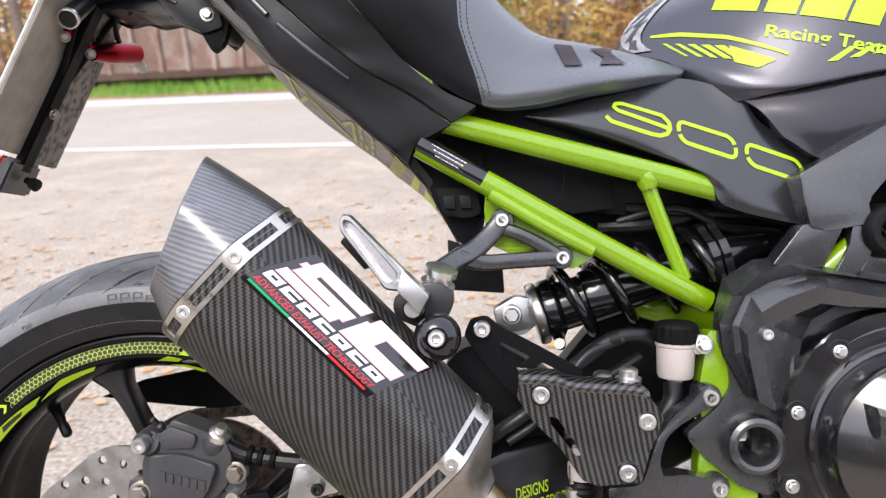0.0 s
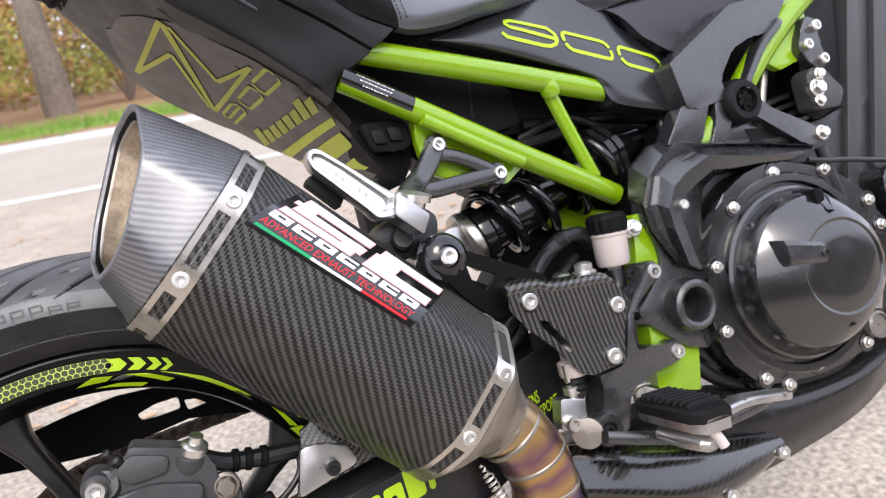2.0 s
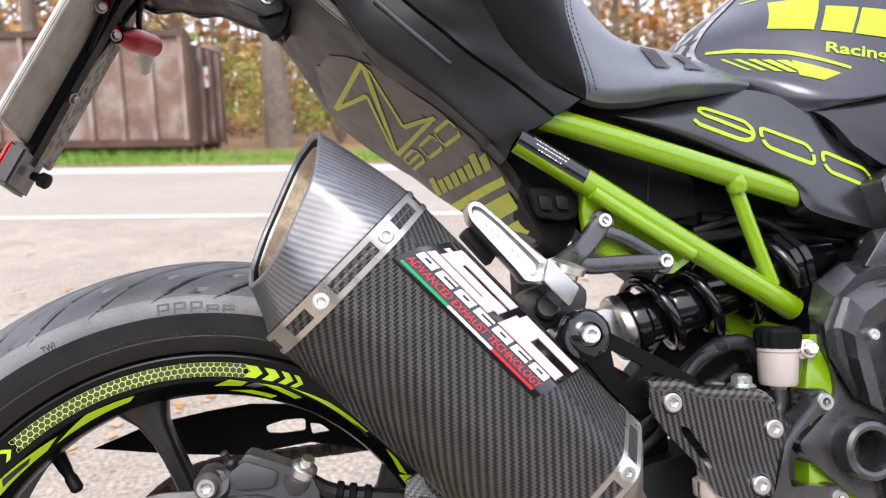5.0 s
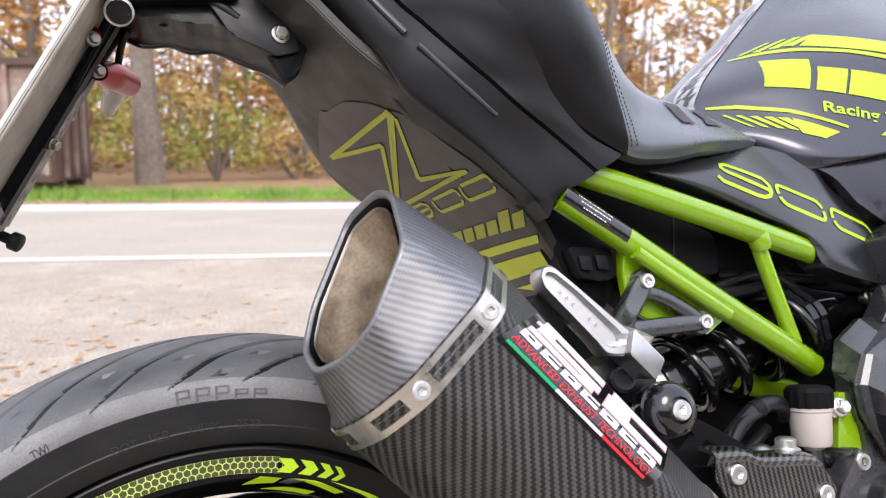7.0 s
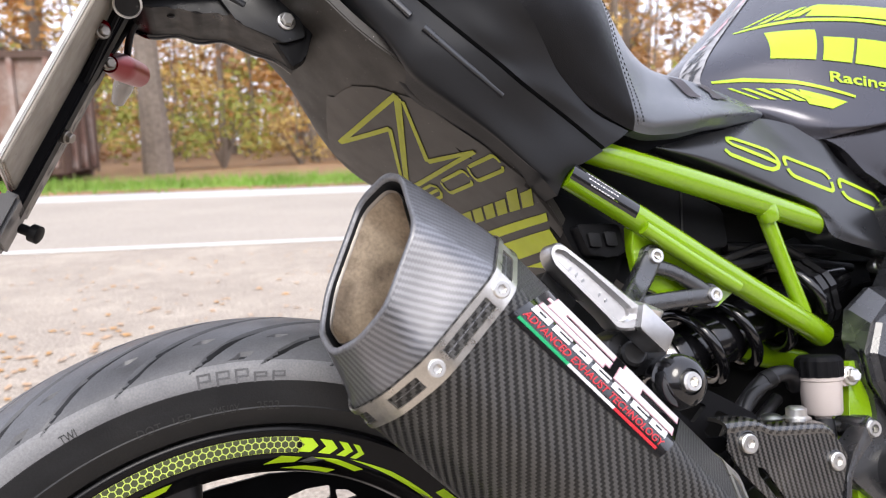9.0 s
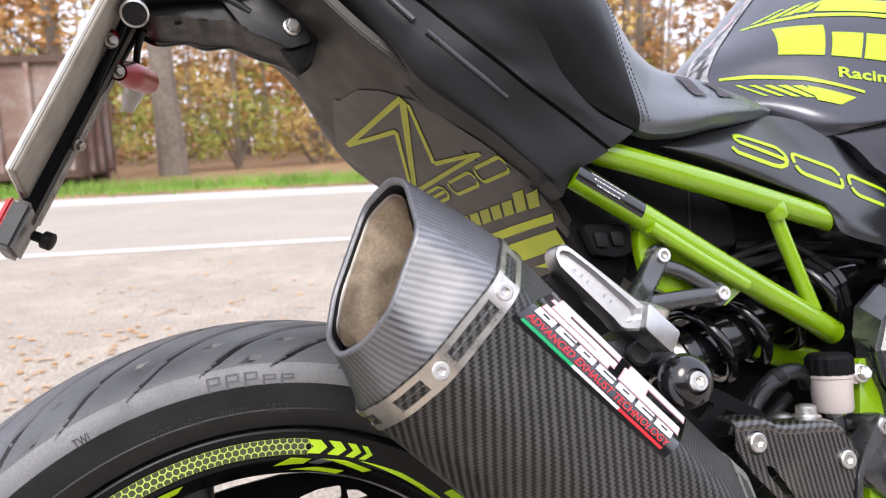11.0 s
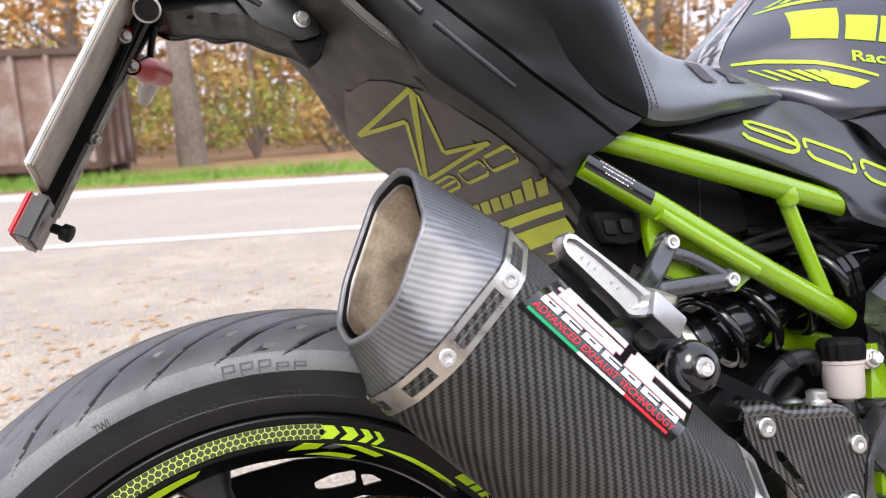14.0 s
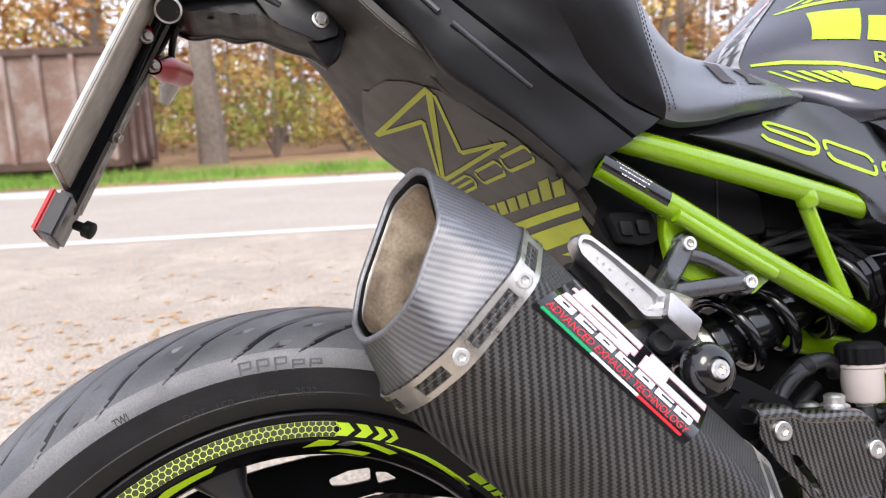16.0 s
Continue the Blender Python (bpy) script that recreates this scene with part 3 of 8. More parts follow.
bm = bmesh.new()
g0 = 900.0
bm.faces.new([bm.verts.new(p) for p in ((-g0, -g0, 0), (g0, -g0, 0), (g0, g0, 0), (-g0, g0, 0))])
tagged(new("ground", mesh_of("ground", bm, M["asphalt"], False)), "pale coarse asphalt lay-by strewn with autumn leaves", "ground", kind="structure")
slab_strip("road", 5.0, 10.98, -0.02, 0.006, M["road"], "worn grey asphalt country road", "road")
slab_strip("road_line", 5.02, 5.16, 0.0, 0.010, M["roadpaint"], "white painted edge line of the road", "road marking")
slab_strip("road_line", 9.75, 9.95, 0.0, 0.010, M["roadpaint"], "white painted far edge line of the road", "road marking")
slab_strip("road_gutter", 10.0, 11.0, -0.02, 0.009, M["gutter"], "pale concrete gutter beside the road", "gutter")
slab_strip("verge", 11.0, 13.4, -0.02, 0.03, M["litter"], "verge covered in fallen brown leaves", "verge")
slab_strip("forest_floor", 13.4, 70.0, -0.05, 0.02, M["litter"], "forest floor of brown leaf litter", "forest floor")
# unseen plain wall added behind the camera, closing the lay-by and darkening reflections
slab_strip("reflection_wall", -7.4, -7.1, -0.02, 2.6, M["wallreflect"], "unseen dark wall added behind the camera for reflections", "wall", 30.0)
rng = random.Random(7)
M["rust_pale"] = mat("faded_rust_paint", (0.36, 0.28, 0.25), 0.75, second=(0.24, 0.13, 0.10), second_size=1.6, second_amount=0.9, grain=0.15, grain_size=25, vary=0.2, vary_size=1.0, bump=0.002, bump_size=16)


def quads(name, items, material):
    """One mesh of many small leaves: each item is a place, a size and two tilts."""
    vs, fs = [], []
    for (x, y, z), s, a, b in items:
        ca, sa, cb, sb = math.cos(a), math.sin(a), math.cos(b), math.sin(b)
        u = (ca * s, sa * s, 0.0)
        v = (-sa * sb * s * 0.7, ca * sb * s * 0.7, cb * s * 0.7)
        n = len(vs)
        vs += [(x - u[0], y - u[1], z), (x - v[0], y - v[1], z - v[2]), (x + u[0], y + u[1], z), (x + v[0] * 0.8, y + v[1] * 0.8, z + v[2] * 0.8)]
        fs.append((n, n + 1, n + 2, n + 3))
    me = bpy.data.meshes.new(name)
    me.from_pydata(vs, [], fs)
    me.materials.append(material)
    return me


def leaf_cloud(centre, radius, count, size):
    out = []
    for _ in range(count):
        while True:
            p = [rng.uniform(-1, 1) for _ in range(3)]
            if sum(q * q for q in p) < 1:
                break
        out.append(((centre[0] + p[0] * radius[0], centre[1] + p[1] * radius[1], centre[2] + p[2] * radius[2]), size * rng.uniform(0.6, 1.4), rng.uniform(0, 6.3), rng.uniform(-1.5, 1.5)))
    return out


def tree(x, y, height, r, colour, clumps, leaves, leaf, low=2.2, lean=0.0):
    t = thing("tree", {"orange": "tall tree with sparse orange autumn leaves", "yellow": "tall tree with yellow autumn leaves", "brown": "tree with thin brown autumn foliage", "green": "young tree still in yellow-green leaf"}[colour], "tree", group="roadside trees", at=pose(x, y, 0))
    bm = bmesh.new()
    tips = []
    ph = rng.uniform(0, 6)
    pts = [(0.12 * height * 0.1 * math.sin(ph + f * 3) + lean * f * height * 0.1, 0.05 * math.cos(ph + f * 4), -0.1 + height * f) for f in lin(0, 1, 8)]
    tube(bm, pts, r, 10, 3, radii=[r * 1.35, r * 1.02, r * 0.92, r * 0.8, r * 0.64, r * 0.46, r * 0.28, r * 0.08])
    for k in range(9):
        h = low + (height - low) * (0.05 + 0.9 * k / 9)
        a = rng.uniform(0, 6.3)
        L = rng.uniform(0.16, 0.30) * height * (1 - 0.5 * k / 9)
        base = Vector(spline(pts, 6)[min(42, int(42 * h / height))])
        end = base + Vector((math.cos(a) * L, math.sin(a) * L, L * rng.uniform(0.35, 0.9)))
        mid = base.lerp(end, 0.5) + Vector((rng.uniform(-0.2, 0.2), rng.uniform(-0.2, 0.2), -0.1 * L))
        rb = r * 0.38 * (1 - 0.6 * k / 9)
        tube(bm, [base, mid, end], rb, 6, 3, radii=[rb, rb * 0.6, rb * 0.12])
        for m in range(2):
            e2 = mid + Vector((rng.uniform(-1, 1), rng.uniform(-1, 1), rng.uniform(0.1, 1))) * L * 0.5
            tube(bm, [mid, mid.lerp(e2, 0.5) + Vector((0, 0, 0.05)), e2], rb * 0.4, 5, 2, radii=[rb * 0.4, rb * 0.25, rb * 0.06])
            tips.append(e2)
        tips.append(end)
    part("trunk", bm, M["bark"], t, smooth=True)
    it = []
    for k in range(clumps):
        c = tips[k % len(tips)] + Vector((rng.uniform(-0.5, 0.5), rng.uniform(-0.5, 0.5), rng.uniform(-0.5, 0.4)))
        s = rng.uniform(0.35, 1.0)
        it += leaf_cloud(c, (s * 1.2, s * 1.2, s * 0.7), leaves, leaf)
    ob = new("crown", quads("crown", it, LEAF[colour]))
    ob.parent = t
    return t


# trees along the far side of the road: the big one by the container first
tree(-1.15, 17.6, 15.0, 0.27, "brown", 26, 60, 0.085, low=3.4)
spots = [(2.6, 21, "orange"), (5.2, 24, "yellow"), (0.9, 25, "brown"), (-3.9, 22, "orange"), (-7.0, 20.5, "orange"), (-9.6, 24, "brown"), (7.9, 20, "yellow"), (10.4, 25, "orange"), (12.6, 20.5, "yellow"), (15.5, 24, "orange"), (18.5, 21, "brown"), (22, 26, "yellow"), (-13, 22, "yellow"), (3.8, 30, "brown"), (8.8, 31, "orange"), (-5.5, 30, "yellow"), (14, 32, "brown"), (20, 33, "orange"), (-1.6, 33, "orange"), (26, 30, "orange"), (-11, 31, "orange"), (30, 24, "yellow"), (1.8, 38, "yellow"), (6.6, 40, "orange"), (11.5, 39, "yellow"), (17, 41, "orange"), (-8, 40, "brown"), (24, 40, "brown")]
for x, y, c in spots:
    if x > 0.92 * y or x < -0.62 * y:
        continue
    tree(x + rng.uniform(-0.5, 0.5), y + rng.uniform(-0.7, 0.7), rng.uniform(10, 15), rng.uniform(0.08, 0.19), c, 34, 46, 0.10, low=2.2, lean=rng.uniform(-0.3, 0.3))
# undergrowth
for k, (x, y, w, h, c) in enumerate(((-2.6, 19.2, 1.9, 1.9, "green"), (0.5, 19.4, 1.5, 1.7, "green"), (-5.4, 19.8, 1.8, 1.6, "orange"), (2.6, 20.4, 1.9, 1.2, "yellow"), (5.6, 20.2, 2.0, 1.2, "orange"), (8.6, 21.2, 2.0, 1.0, "brown"), (-0.9, 21.0, 1.7, 2.4, "yellow"), (-8.2, 19.5, 2.2, 1.7, "green"), (12, 21, 2.4, 1.2, "yellow"), (4.0, 22.5, 2.2, 1.8, "brown"), (16, 22, 2.4, 1.6, "orange"))):
    sh = thing("shrub", {"green": "yellow-green leafy shrub on the verge", "orange": "orange autumn shrub on the verge", "yellow": "yellow autumn shrub on the verge", "brown": "brown thinning shrub on the verge"}[c], "shrub", group="roadside shrubs", at=pose(x, y, 0))
    bm = bmesh.new()
    for m in range(9):
        a = rng.uniform(0, 6.3)
        tube(bm, [(0, 0, -0.05), (math.cos(a) * w * 0.25, math.sin(a) * w * 0.25, h * 0.5), (math.cos(a) * w * 0.6, math.sin(a) * w * 0.6, h * rng.uniform(0.8, 1.2))], 0.02, 5, 3, radii=[0.03, 0.018, 0.005])
    part("stem", bm, M["bark"], sh)
    it = []
    for m in range(26):
        it += leaf_cloud((rng.uniform(-w, w) * 0.8, rng.uniform(-0.6, 0.6), rng.uniform(0.25, 1.1) * h), (0.5, 0.4, 0.35), 46, 0.06)
    ob = new("foliage", quads("foliage", it, LEAF[c]))
    ob.parent = sh
# the wood behind: thin trunks and a haze of leaves, too many to count
bm = bmesh.new()
for k in range(240):
    y = rng.uniform(36, 75)
    x = rng.uniform(-0.72 * y, 0.95 * y)
    h = rng.uniform(9, 16)
    r = rng.uniform(0.06, 0.16)
    tube(bm, [(x, y, -0.1), (x + rng.uniform(-0.3, 0.3), y, h * 0.5), (x + rng.uniform(-0.7, 0.7), y, h)], r, 6, 2, radii=[r, r * 0.7, r * 0.15])
tagged(new("far_trunks", mesh_of("far_trunks", bm, M["bark"])), "many thin grey trunks of the wood behind", "far woods", kind="stuff")
for c, n, z0, z1 in (("orange", 11000, 0.8, 7), ("yellow", 10000, 1.2, 9), ("brown", 26000, 0.1, 5), ("green", 12000, 0.3, 4.5)):
    it = []
    for _ in range(n // 20):
        cy, cz = rng.uniform(27, 70), rng.uniform(z0, z1)
        cx = rng.uniform(-0.72 * cy, 0.95 * cy)
        it += leaf_cloud((cx, cy, cz), (rng.uniform(0.7, 1.8), 0.8, rng.uniform(0.4, 1.0)), 20, 0.19)
    tagged(new("far_leaves", quads("far_leaves", it, LEAF[c])), {"orange": "orange autumn foliage of the far wood", "yellow": "yellow autumn foliage of the far wood", "brown": "brown undergrowth of the far wood", "green": "greenish foliage of the far wood"}[c], "far woods", kind="stuff")
# grass along the verge
vs, fs = [], []
for _ in range(15000):
    x = rng.uniform(-14, 20)
    y = rng.gauss(12.1, 0.5) + ROAD_TURN * x
    h, a, w = rng.uniform(0.08, 0.27), rng.uniform(0, 6.3), rng.uniform(0.007, 0.016)
    tx, ty = rng.uniform(-0.08, 0.08), rng.uniform(-0.08, 0.08)
    n = len(vs)
    vs += [(x - w * math.cos(a), y - w * math.sin(a), 0.02), (x + w * math.cos(a), y + w * math.sin(a), 0.02), (x + tx, y + ty, h)]
    fs.append((n, n + 1, n + 2))
me = bpy.data.meshes.new("grass")
me.from_pydata(vs, [], fs)
me.materials.append(M["grass"])
tagged(new("grass", me), "strip of bright green roadside grass", "grass", kind="stuff")
slab_strip("grass_strip", 11.5, 12.9, -0.02, 0.045, M["grass"], "low green grass verge beside the road", "verge")
# bare young trunks and thin branches between the far trees
bm = bmesh.new()
for _ in range(34):
    x, y = rng.uniform(-18, 20), rng.uniform(19, 30)
    h, r, dx = rng.uniform(4, 8), rng.uniform(0.018, 0.05), rng.uniform(-0.7, 0.7)
    tube(bm, [(x, y, -0.1), (x + 0.3 * dx, y, h * 0.4), (x + dx, y + rng.uniform(-0.3, 0.3), h)], r, 7, 3, radii=[r, r * 0.8, r * 0.25])
    for _ in range(3):
        z0, a = rng.uniform(1.2, h * 0.7), rng.uniform(0, 6.3)
        L = rng.uniform(0.8, 1.8)
        tube(bm, [(x + 0.75 * dx * z0 / h, y, z0), (x + L * 0.5 * math.cos(a), y + 0.3 * math.sin(a), z0 + L * 0.45), (x + L * math.cos(a), y + 0.5 * math.sin(a), z0 + L)], r * 0.3, 5, 2, radii=[r * 0.4, r * 0.25, r * 0.08])
tagged(new("bare_saplings", mesh_of("bare_saplings", bm, M["bark"])), "bare grey young trunks between the autumn trees", "woods", kind="stuff")
# fallen leaves on the lay-by and the road's edge
for c, n in (("orange", 2000), ("fallen", 4200)):
    it = []
    for _ in range(n):
        x, y = rng.uniform(-7, 6), rng.choice((rng.uniform(0.5, 4.6), rng.gauss(1.6, 0.6), rng.gauss(1.6, 0.6), rng.uniform(-2, 3)))
        if y > 4.9 - 0.19 * x or (-0.6 < x < 3.0 and y < 1.1):
            continue
        it.append(((x, y, 0.005 + rng.uniform(0, 0.003)), rng.uniform(0.009, 0.024), rng.uniform(0, 6.3), 1.52 + rng.uniform(-0.12, 0.1)))
    tagged(new("fallen_leaves", quads("fallen_leaves", it, LEAF[c])), {"orange": "scattered orange leaves lying on the asphalt", "fallen": "scattered brown leaves lying on the asphalt"}[c], "leaves", kind="stuff")

# ---- rusty roll-off container on the far verge ----
cont = thing("container", "rusty ribbed steel roll-off container on the verge", "container", at=pose(-2.42, 14.3, 0, 0, 0, -8))
CX0, CX1, CY0, CY1, CZ0, CZ1 = -6.2, 0.0, 0.0, 2.4, 0.28, 2.30


def cbox(name, x0, x1, y0, y1, z0, z1, m, bevel=0.01, label=""):
    return part(name, box(bmesh.new(), x0, x1, y0, y1, z0, z1, bevel), M[m], cont, label, smooth=False)


cbox("side_wall", CX0, CX1, CY0, CY0 + 0.05, CZ0, CZ1, "rust", label="rusted steel side wall")
cbox("side_wall", CX0, CX1, CY1 - 0.05, CY1, CZ0, CZ1, "rust")
cbox("end_wall", CX1 - 0.05, CX1, CY0 + 0.05, CY1 - 0.05, CZ0, CZ1 - 0.15, "rust_dark")
cbox("end_wall", CX0, CX0 + 0.05, CY0 + 0.05, CY1 - 0.05, CZ0, CZ1 - 0.15, "rust")
cbox("floor_plate", CX0, CX1, CY0, CY1, CZ0 - 0.06, CZ0, "rust_dark")
cbox("top_rail", CX0 - 0.03, CX1 + 0.03, CY0 - 0.09, CY0 + 0.09, CZ1 - 0.06, CZ1 + 0.08, "rust_dark", 0.02)
cbox("bottom_rail", CX0 - 0.03, CX1 + 0.03, CY0 - 0.07, CY0 + 0.06, CZ0 - 0.08, CZ0 + 0.08, "rust_dark", 0.02)
for k in range(11):
    x = CX0 + 0.12 + k * 0.595
    cbox("rib", x, x + 0.09, CY0 - 0.09, CY0, CZ0 + 0.05, CZ1 - 0.03, "rust_pale", 0.015)
cbox("corner_post", CX1 - 0.05, CX1 + 0.06, CY0 - 0.06, CY0 + 0.12, CZ0 - 0.08, CZ1, "rust_dark", 0.02)
for y in (0.6, 1.2, 1.8):
    cbox("end_rib", CX1, CX1 + 0.08, y - 0.05, y + 0.05, CZ0, CZ1 - 0.2, "rust", 0.015)
cbox("warning_plate", CX1 + 0.08, CX1 + 0.095, 0.72, 1.0, 1.35, 1.75, "white", 0.005, "pale warning plate")
cbox("warning_stripe", CX1 + 0.095, CX1 + 0.10, 0.76, 0.96, 1.5, 1.6, "red_print", 0.001)
for y in (0.55, 1.75):
    cbox("skid_rail", CX0, CX1, y, y + 0.12, 0.08, CZ0 - 0.06, "rust_dark")
for x in (CX0 + 0.4, CX1 - 0.35):
    for y in (0.40, 1.80):
        bm = bmesh.new()
        lathe(bm, [(0.05, -0.1), (0.14, -0.1), (0.15, -0.08), (0.15, 0.08), (0.14, 0.1), (0.05, 0.1)], (x, y + 0.1, 0.15), (0, 1, 0), 24)
        part("roller", bm, M["rust_dark"], cont)

# ---- unseen wood added on this side, behind the camera, for dark reflections ----
it = []
for _ in range(700):
    it += leaf_cloud((rng.uniform(-40, 40), rng.uniform(-20, -15), rng.uniform(0.3, 4.8)), (1.4, 0.8, 0.8), 14, 0.30)
tagged(new("unseen_wood", quads("unseen_wood", it, LEAF["brown"])), "unseen brown wood added behind the camera", "woods", kind="stuff")
bm = bmesh.new()
for k in range(60):
    x, y, h = rng.uniform(-40, 40), rng.uniform(-20, -15), rng.uniform(5, 9)
    tube(bm, [(x, y, -0.1), (x + rng.uniform(-0.3, 0.3), y, h * 0.5), (x, y, h)], 0.16, 6, 2, radii=[0.18, 0.13, 0.03])
tagged(new("unseen_trunks", mesh_of("unseen_trunks", bm, M["bark"])), "grey trunks of the unseen wood added behind the camera", "woods", kind="stuff")

# ---- motorcycle: leans on its stand; its own frame has x ahead, y to its far side, z up its middle plane ----
LEAN_DEG = 16.5
bike = thing("motorcycle", "black and lime-green naked motorcycle parked leaning on its stand", "motorcycle", at=pose(0, 0, 0.00675, -LEAN_DEG, 0, 0))
AX = Vector((0, 0, 0.315))    # rear axle


def wheel_at(a, r, y):
    return (r * math.cos(a), y, AX.z + r * math.sin(a))


def tyre_profile():
    pr = [(0.0905 * math.sin(k * 1.35) / math.sin(1.35), 0.315 - 0.0495 * (1 - math.cos(k * 1.35)), 1) for k in lin(-1, -0.36, 84) + lin(-0.34, 1, 20)]
    side = [(0.0915, 0.270), (0.0918, 0.2645), (0.0908, 0.2605), (0.0905, 0.254), (0.0893, 0.2465), (0.0898, 0.2455), (0.0893, 0.2445), (0.086, 0.2385), (0.0822, 0.2335), (0.0775, 0.2315), (0.070, 0.222)]
    left = [(-y, r, 2 if r > 0.262 else 0) for y, r in side][::-1]
    return left + pr + [(y, r, 0) for y, r in side]


# long curved grooves: pointed at the shoulder, running ever more along the tread towards its middle
GROOVE_Y = [0.008, 0.030, 0.045, 0.055, 0.065, 0.072, 0.079, 0.0865, 0.0905]
GROOVE_A = [27.0, 21.0, 16.5, 13.2, 9.8, 7.4, 5.2, 2.5, 0.0]
PITCH = 360 / 35


def groove_depth(a, y, r):
    """How deep the tread is cut: a is the angle in degrees counted along the slant of the grooves, y the width."""
    w = abs(y)
    if w < 0.010 or w > 0.0904:
        return 0.0
    slope = (float(np.interp(w + 0.002, GROOVE_Y, GROOVE_A)) - float(np.interp(w - 0.002, GROOVE_Y, GROOVE_A))) / 0.004
    first = 117.4 if y < 0 else 112.0
    x = (a - first) % PITCH
    run = abs(radians(slope)) * r
    fall = 0.534 * math.tan(math.asin(min(0.999, w * 10.78)))
    side = math.sqrt(1 + fall * fall)
    lean = side / math.sqrt(side * side + run * run)
    gap = radians(min(x, PITCH - x)) * r * lean
    wide = 0.0025 * min(1.0, (0.0905 - w) / 0.0065) * min(1.0, (w - 0.009) / 0.02)
    d = 1.0 if gap < wide * 0.75 else max(0.0, 1 - (gap - wide * 0.75) / 0.0010)
    # short slots half-way between the grooves
    for k, (ys, half) in enumerate(((0.0712, 0.0016), (0.0862, 0.0017))):
        xs = (a - first - PITCH / 2) % PITCH
        xs = xs if xs < PITCH / 2 else xs - PITCH
        n = int((a - first) // PITCH)
        if abs(w - ys) < half and abs(radians(xs) * r) < 0.0050 and (k == 0 or n % 3 == 0):
            d = max(d, 0.7)
    return d if wide > 0.0002 or d > 0.6 else 0.0


def build_tyre():
    prof = tyre_profile()
    bm = bmesh.new()
    angles = lin(45, 165, 860) + lin(166, 404, 240)
    n = len(angles)
    rings, deep = [], []
    for a in angles:
        ring, row = [], []
        for y, r, tread in prof:
            d = groove_depth(a, y, r) if tread == 1 and y < 0 else 0.0
            row.append(d)
            off = float(np.interp(-y, GROOVE_Y, GROOVE_A))
            ring.append(wheel_at(radians(a - off), r - 0.0045 * d, y))
        rings.append(ring)
        deep.append(row)
    vs = [[bm.verts.new(p) for p in r] for r in rings]
    vs.append(vs[0])
    m = len(prof)
    for k in range(n):
        for i in range(m - 1):
            f = bm.faces.new((vs[k][i], vs[k][i + 1], vs[k + 1][i + 1], vs[k + 1][i]))
            sunk = deep[k][i] + deep[k][i + 1] + deep[(k + 1) % n][i] + deep[(k + 1) % n][i + 1]
            # groove floors take the dark wall rubber: undusted, with shade in the colour
            f.material_index = 1 if prof[i][2] and prof[i + 1][2] and sunk < 1.6 else 0
            if sunk < 0.4 and prof[i][2] and prof[i + 1][2] and prof[i][0] < -0.0893:
                f.material_index = 2
    return bm


wheel = new("rear_wheel")
wheel.parent = bike
tyre = part("tyre", build_tyre(), M["rubber_side"], wheel, "black rubber tyre with curved grooves and dusty tread", angle=28)
tyre.data.materials.append(M["rubber"])
tyre.data.materials.append(M["rubber_scuff"])


def wheel_ring(bm, prof, seg=180):
    loft(bm, [[wheel_at(2 * math.pi * i / seg, r, y) for i in range(seg)] for y, r in prof], cap=False)
    return bm


bm = bmesh.new()
wheel_ring(bm, [(-0.070, 0.219), (-0.0775, 0.2255), (-0.0800, 0.2300), (-0.0815, 0.2312), (-0.0828, 0.2300), (-0.0828, 0.2272), (-0.0812, 0.2255), (-0.0808, 0.2100), (-0.0795, 0.2075), (-0.071, 0.2045), (-0.064, 0.1985), (-0.050, 0.1950), (-0.040, 0.1950), (-0.040, 0.2000), (-0.050, 0.203), (-0.070, 0.219)])
rim = part("rim", bm, M["rimblack"], wheel, "gloss black wheel rim", angle=50)
bm = bmesh.new()
wheel_ring(bm, [(-0.0405, 0.1953), (-0.020, 0.1965), (0.004, 0.2020), (0.020, 0.2105), (0.064, 0.2120), (0.0795, 0.2140), (0.0812, 0.2255), (0.0828, 0.2300), (0.0800, 0.2300), (0.070, 0.219), (0.020, 0.2145), (0.000, 0.2060), (-0.0405, 0.1995), (-0.0405, 0.1953)])
part("barrel", bm, M["plastic"], rim, "dull black inside of the rim", angle=50)
# hub and five pairs of blades
bm = bmesh.new()
lathe(bm, [(0.022, -0.075), (0.048, -0.072), (0.052, -0.055), (0.042, -0.03), (0.042, 0.03), (0.055, 0.055), (0.05, 0.075), (0.022, 0.078)], AX, (0, 1, 0), 40)
part("hub", bm, M["blackmetal"], wheel)
for k in range(5):
    a0, a1 = radians(90 + 72 * k), radians(105.5 + 72 * k)
    bm = bmesh.new()
    rings = []
    for f in lin(0, 1, 10):
        r = 0.04 + 0.157 * f
        a = a0 + (a1 - a0) * f ** 0.8
        w, t = 0.0110 - 0.0028 * math.sin(f * math.pi) + 0.012 * max(0, f - 0.86) / 0.14, 0.018 - 0.004 * f
        c = Vector(wheel_at(a, r, -0.020 - 0.022 * f))
        tg = Vector((-math.sin(a), 0, math.cos(a)))
        rings.append([c + tg * w * math.copysign(abs(math.cos(q)) ** 0.6, math.cos(q)) + Vector((0, t * math.copysign(abs(math.sin(q)) ** 0.6, math.sin(q)), 0)) for q in lin(0, 2 * math.pi, 16, endpoint=False)])
    loft(bm, rings)
    part("spoke", bm, M["blackmetal"], wheel)
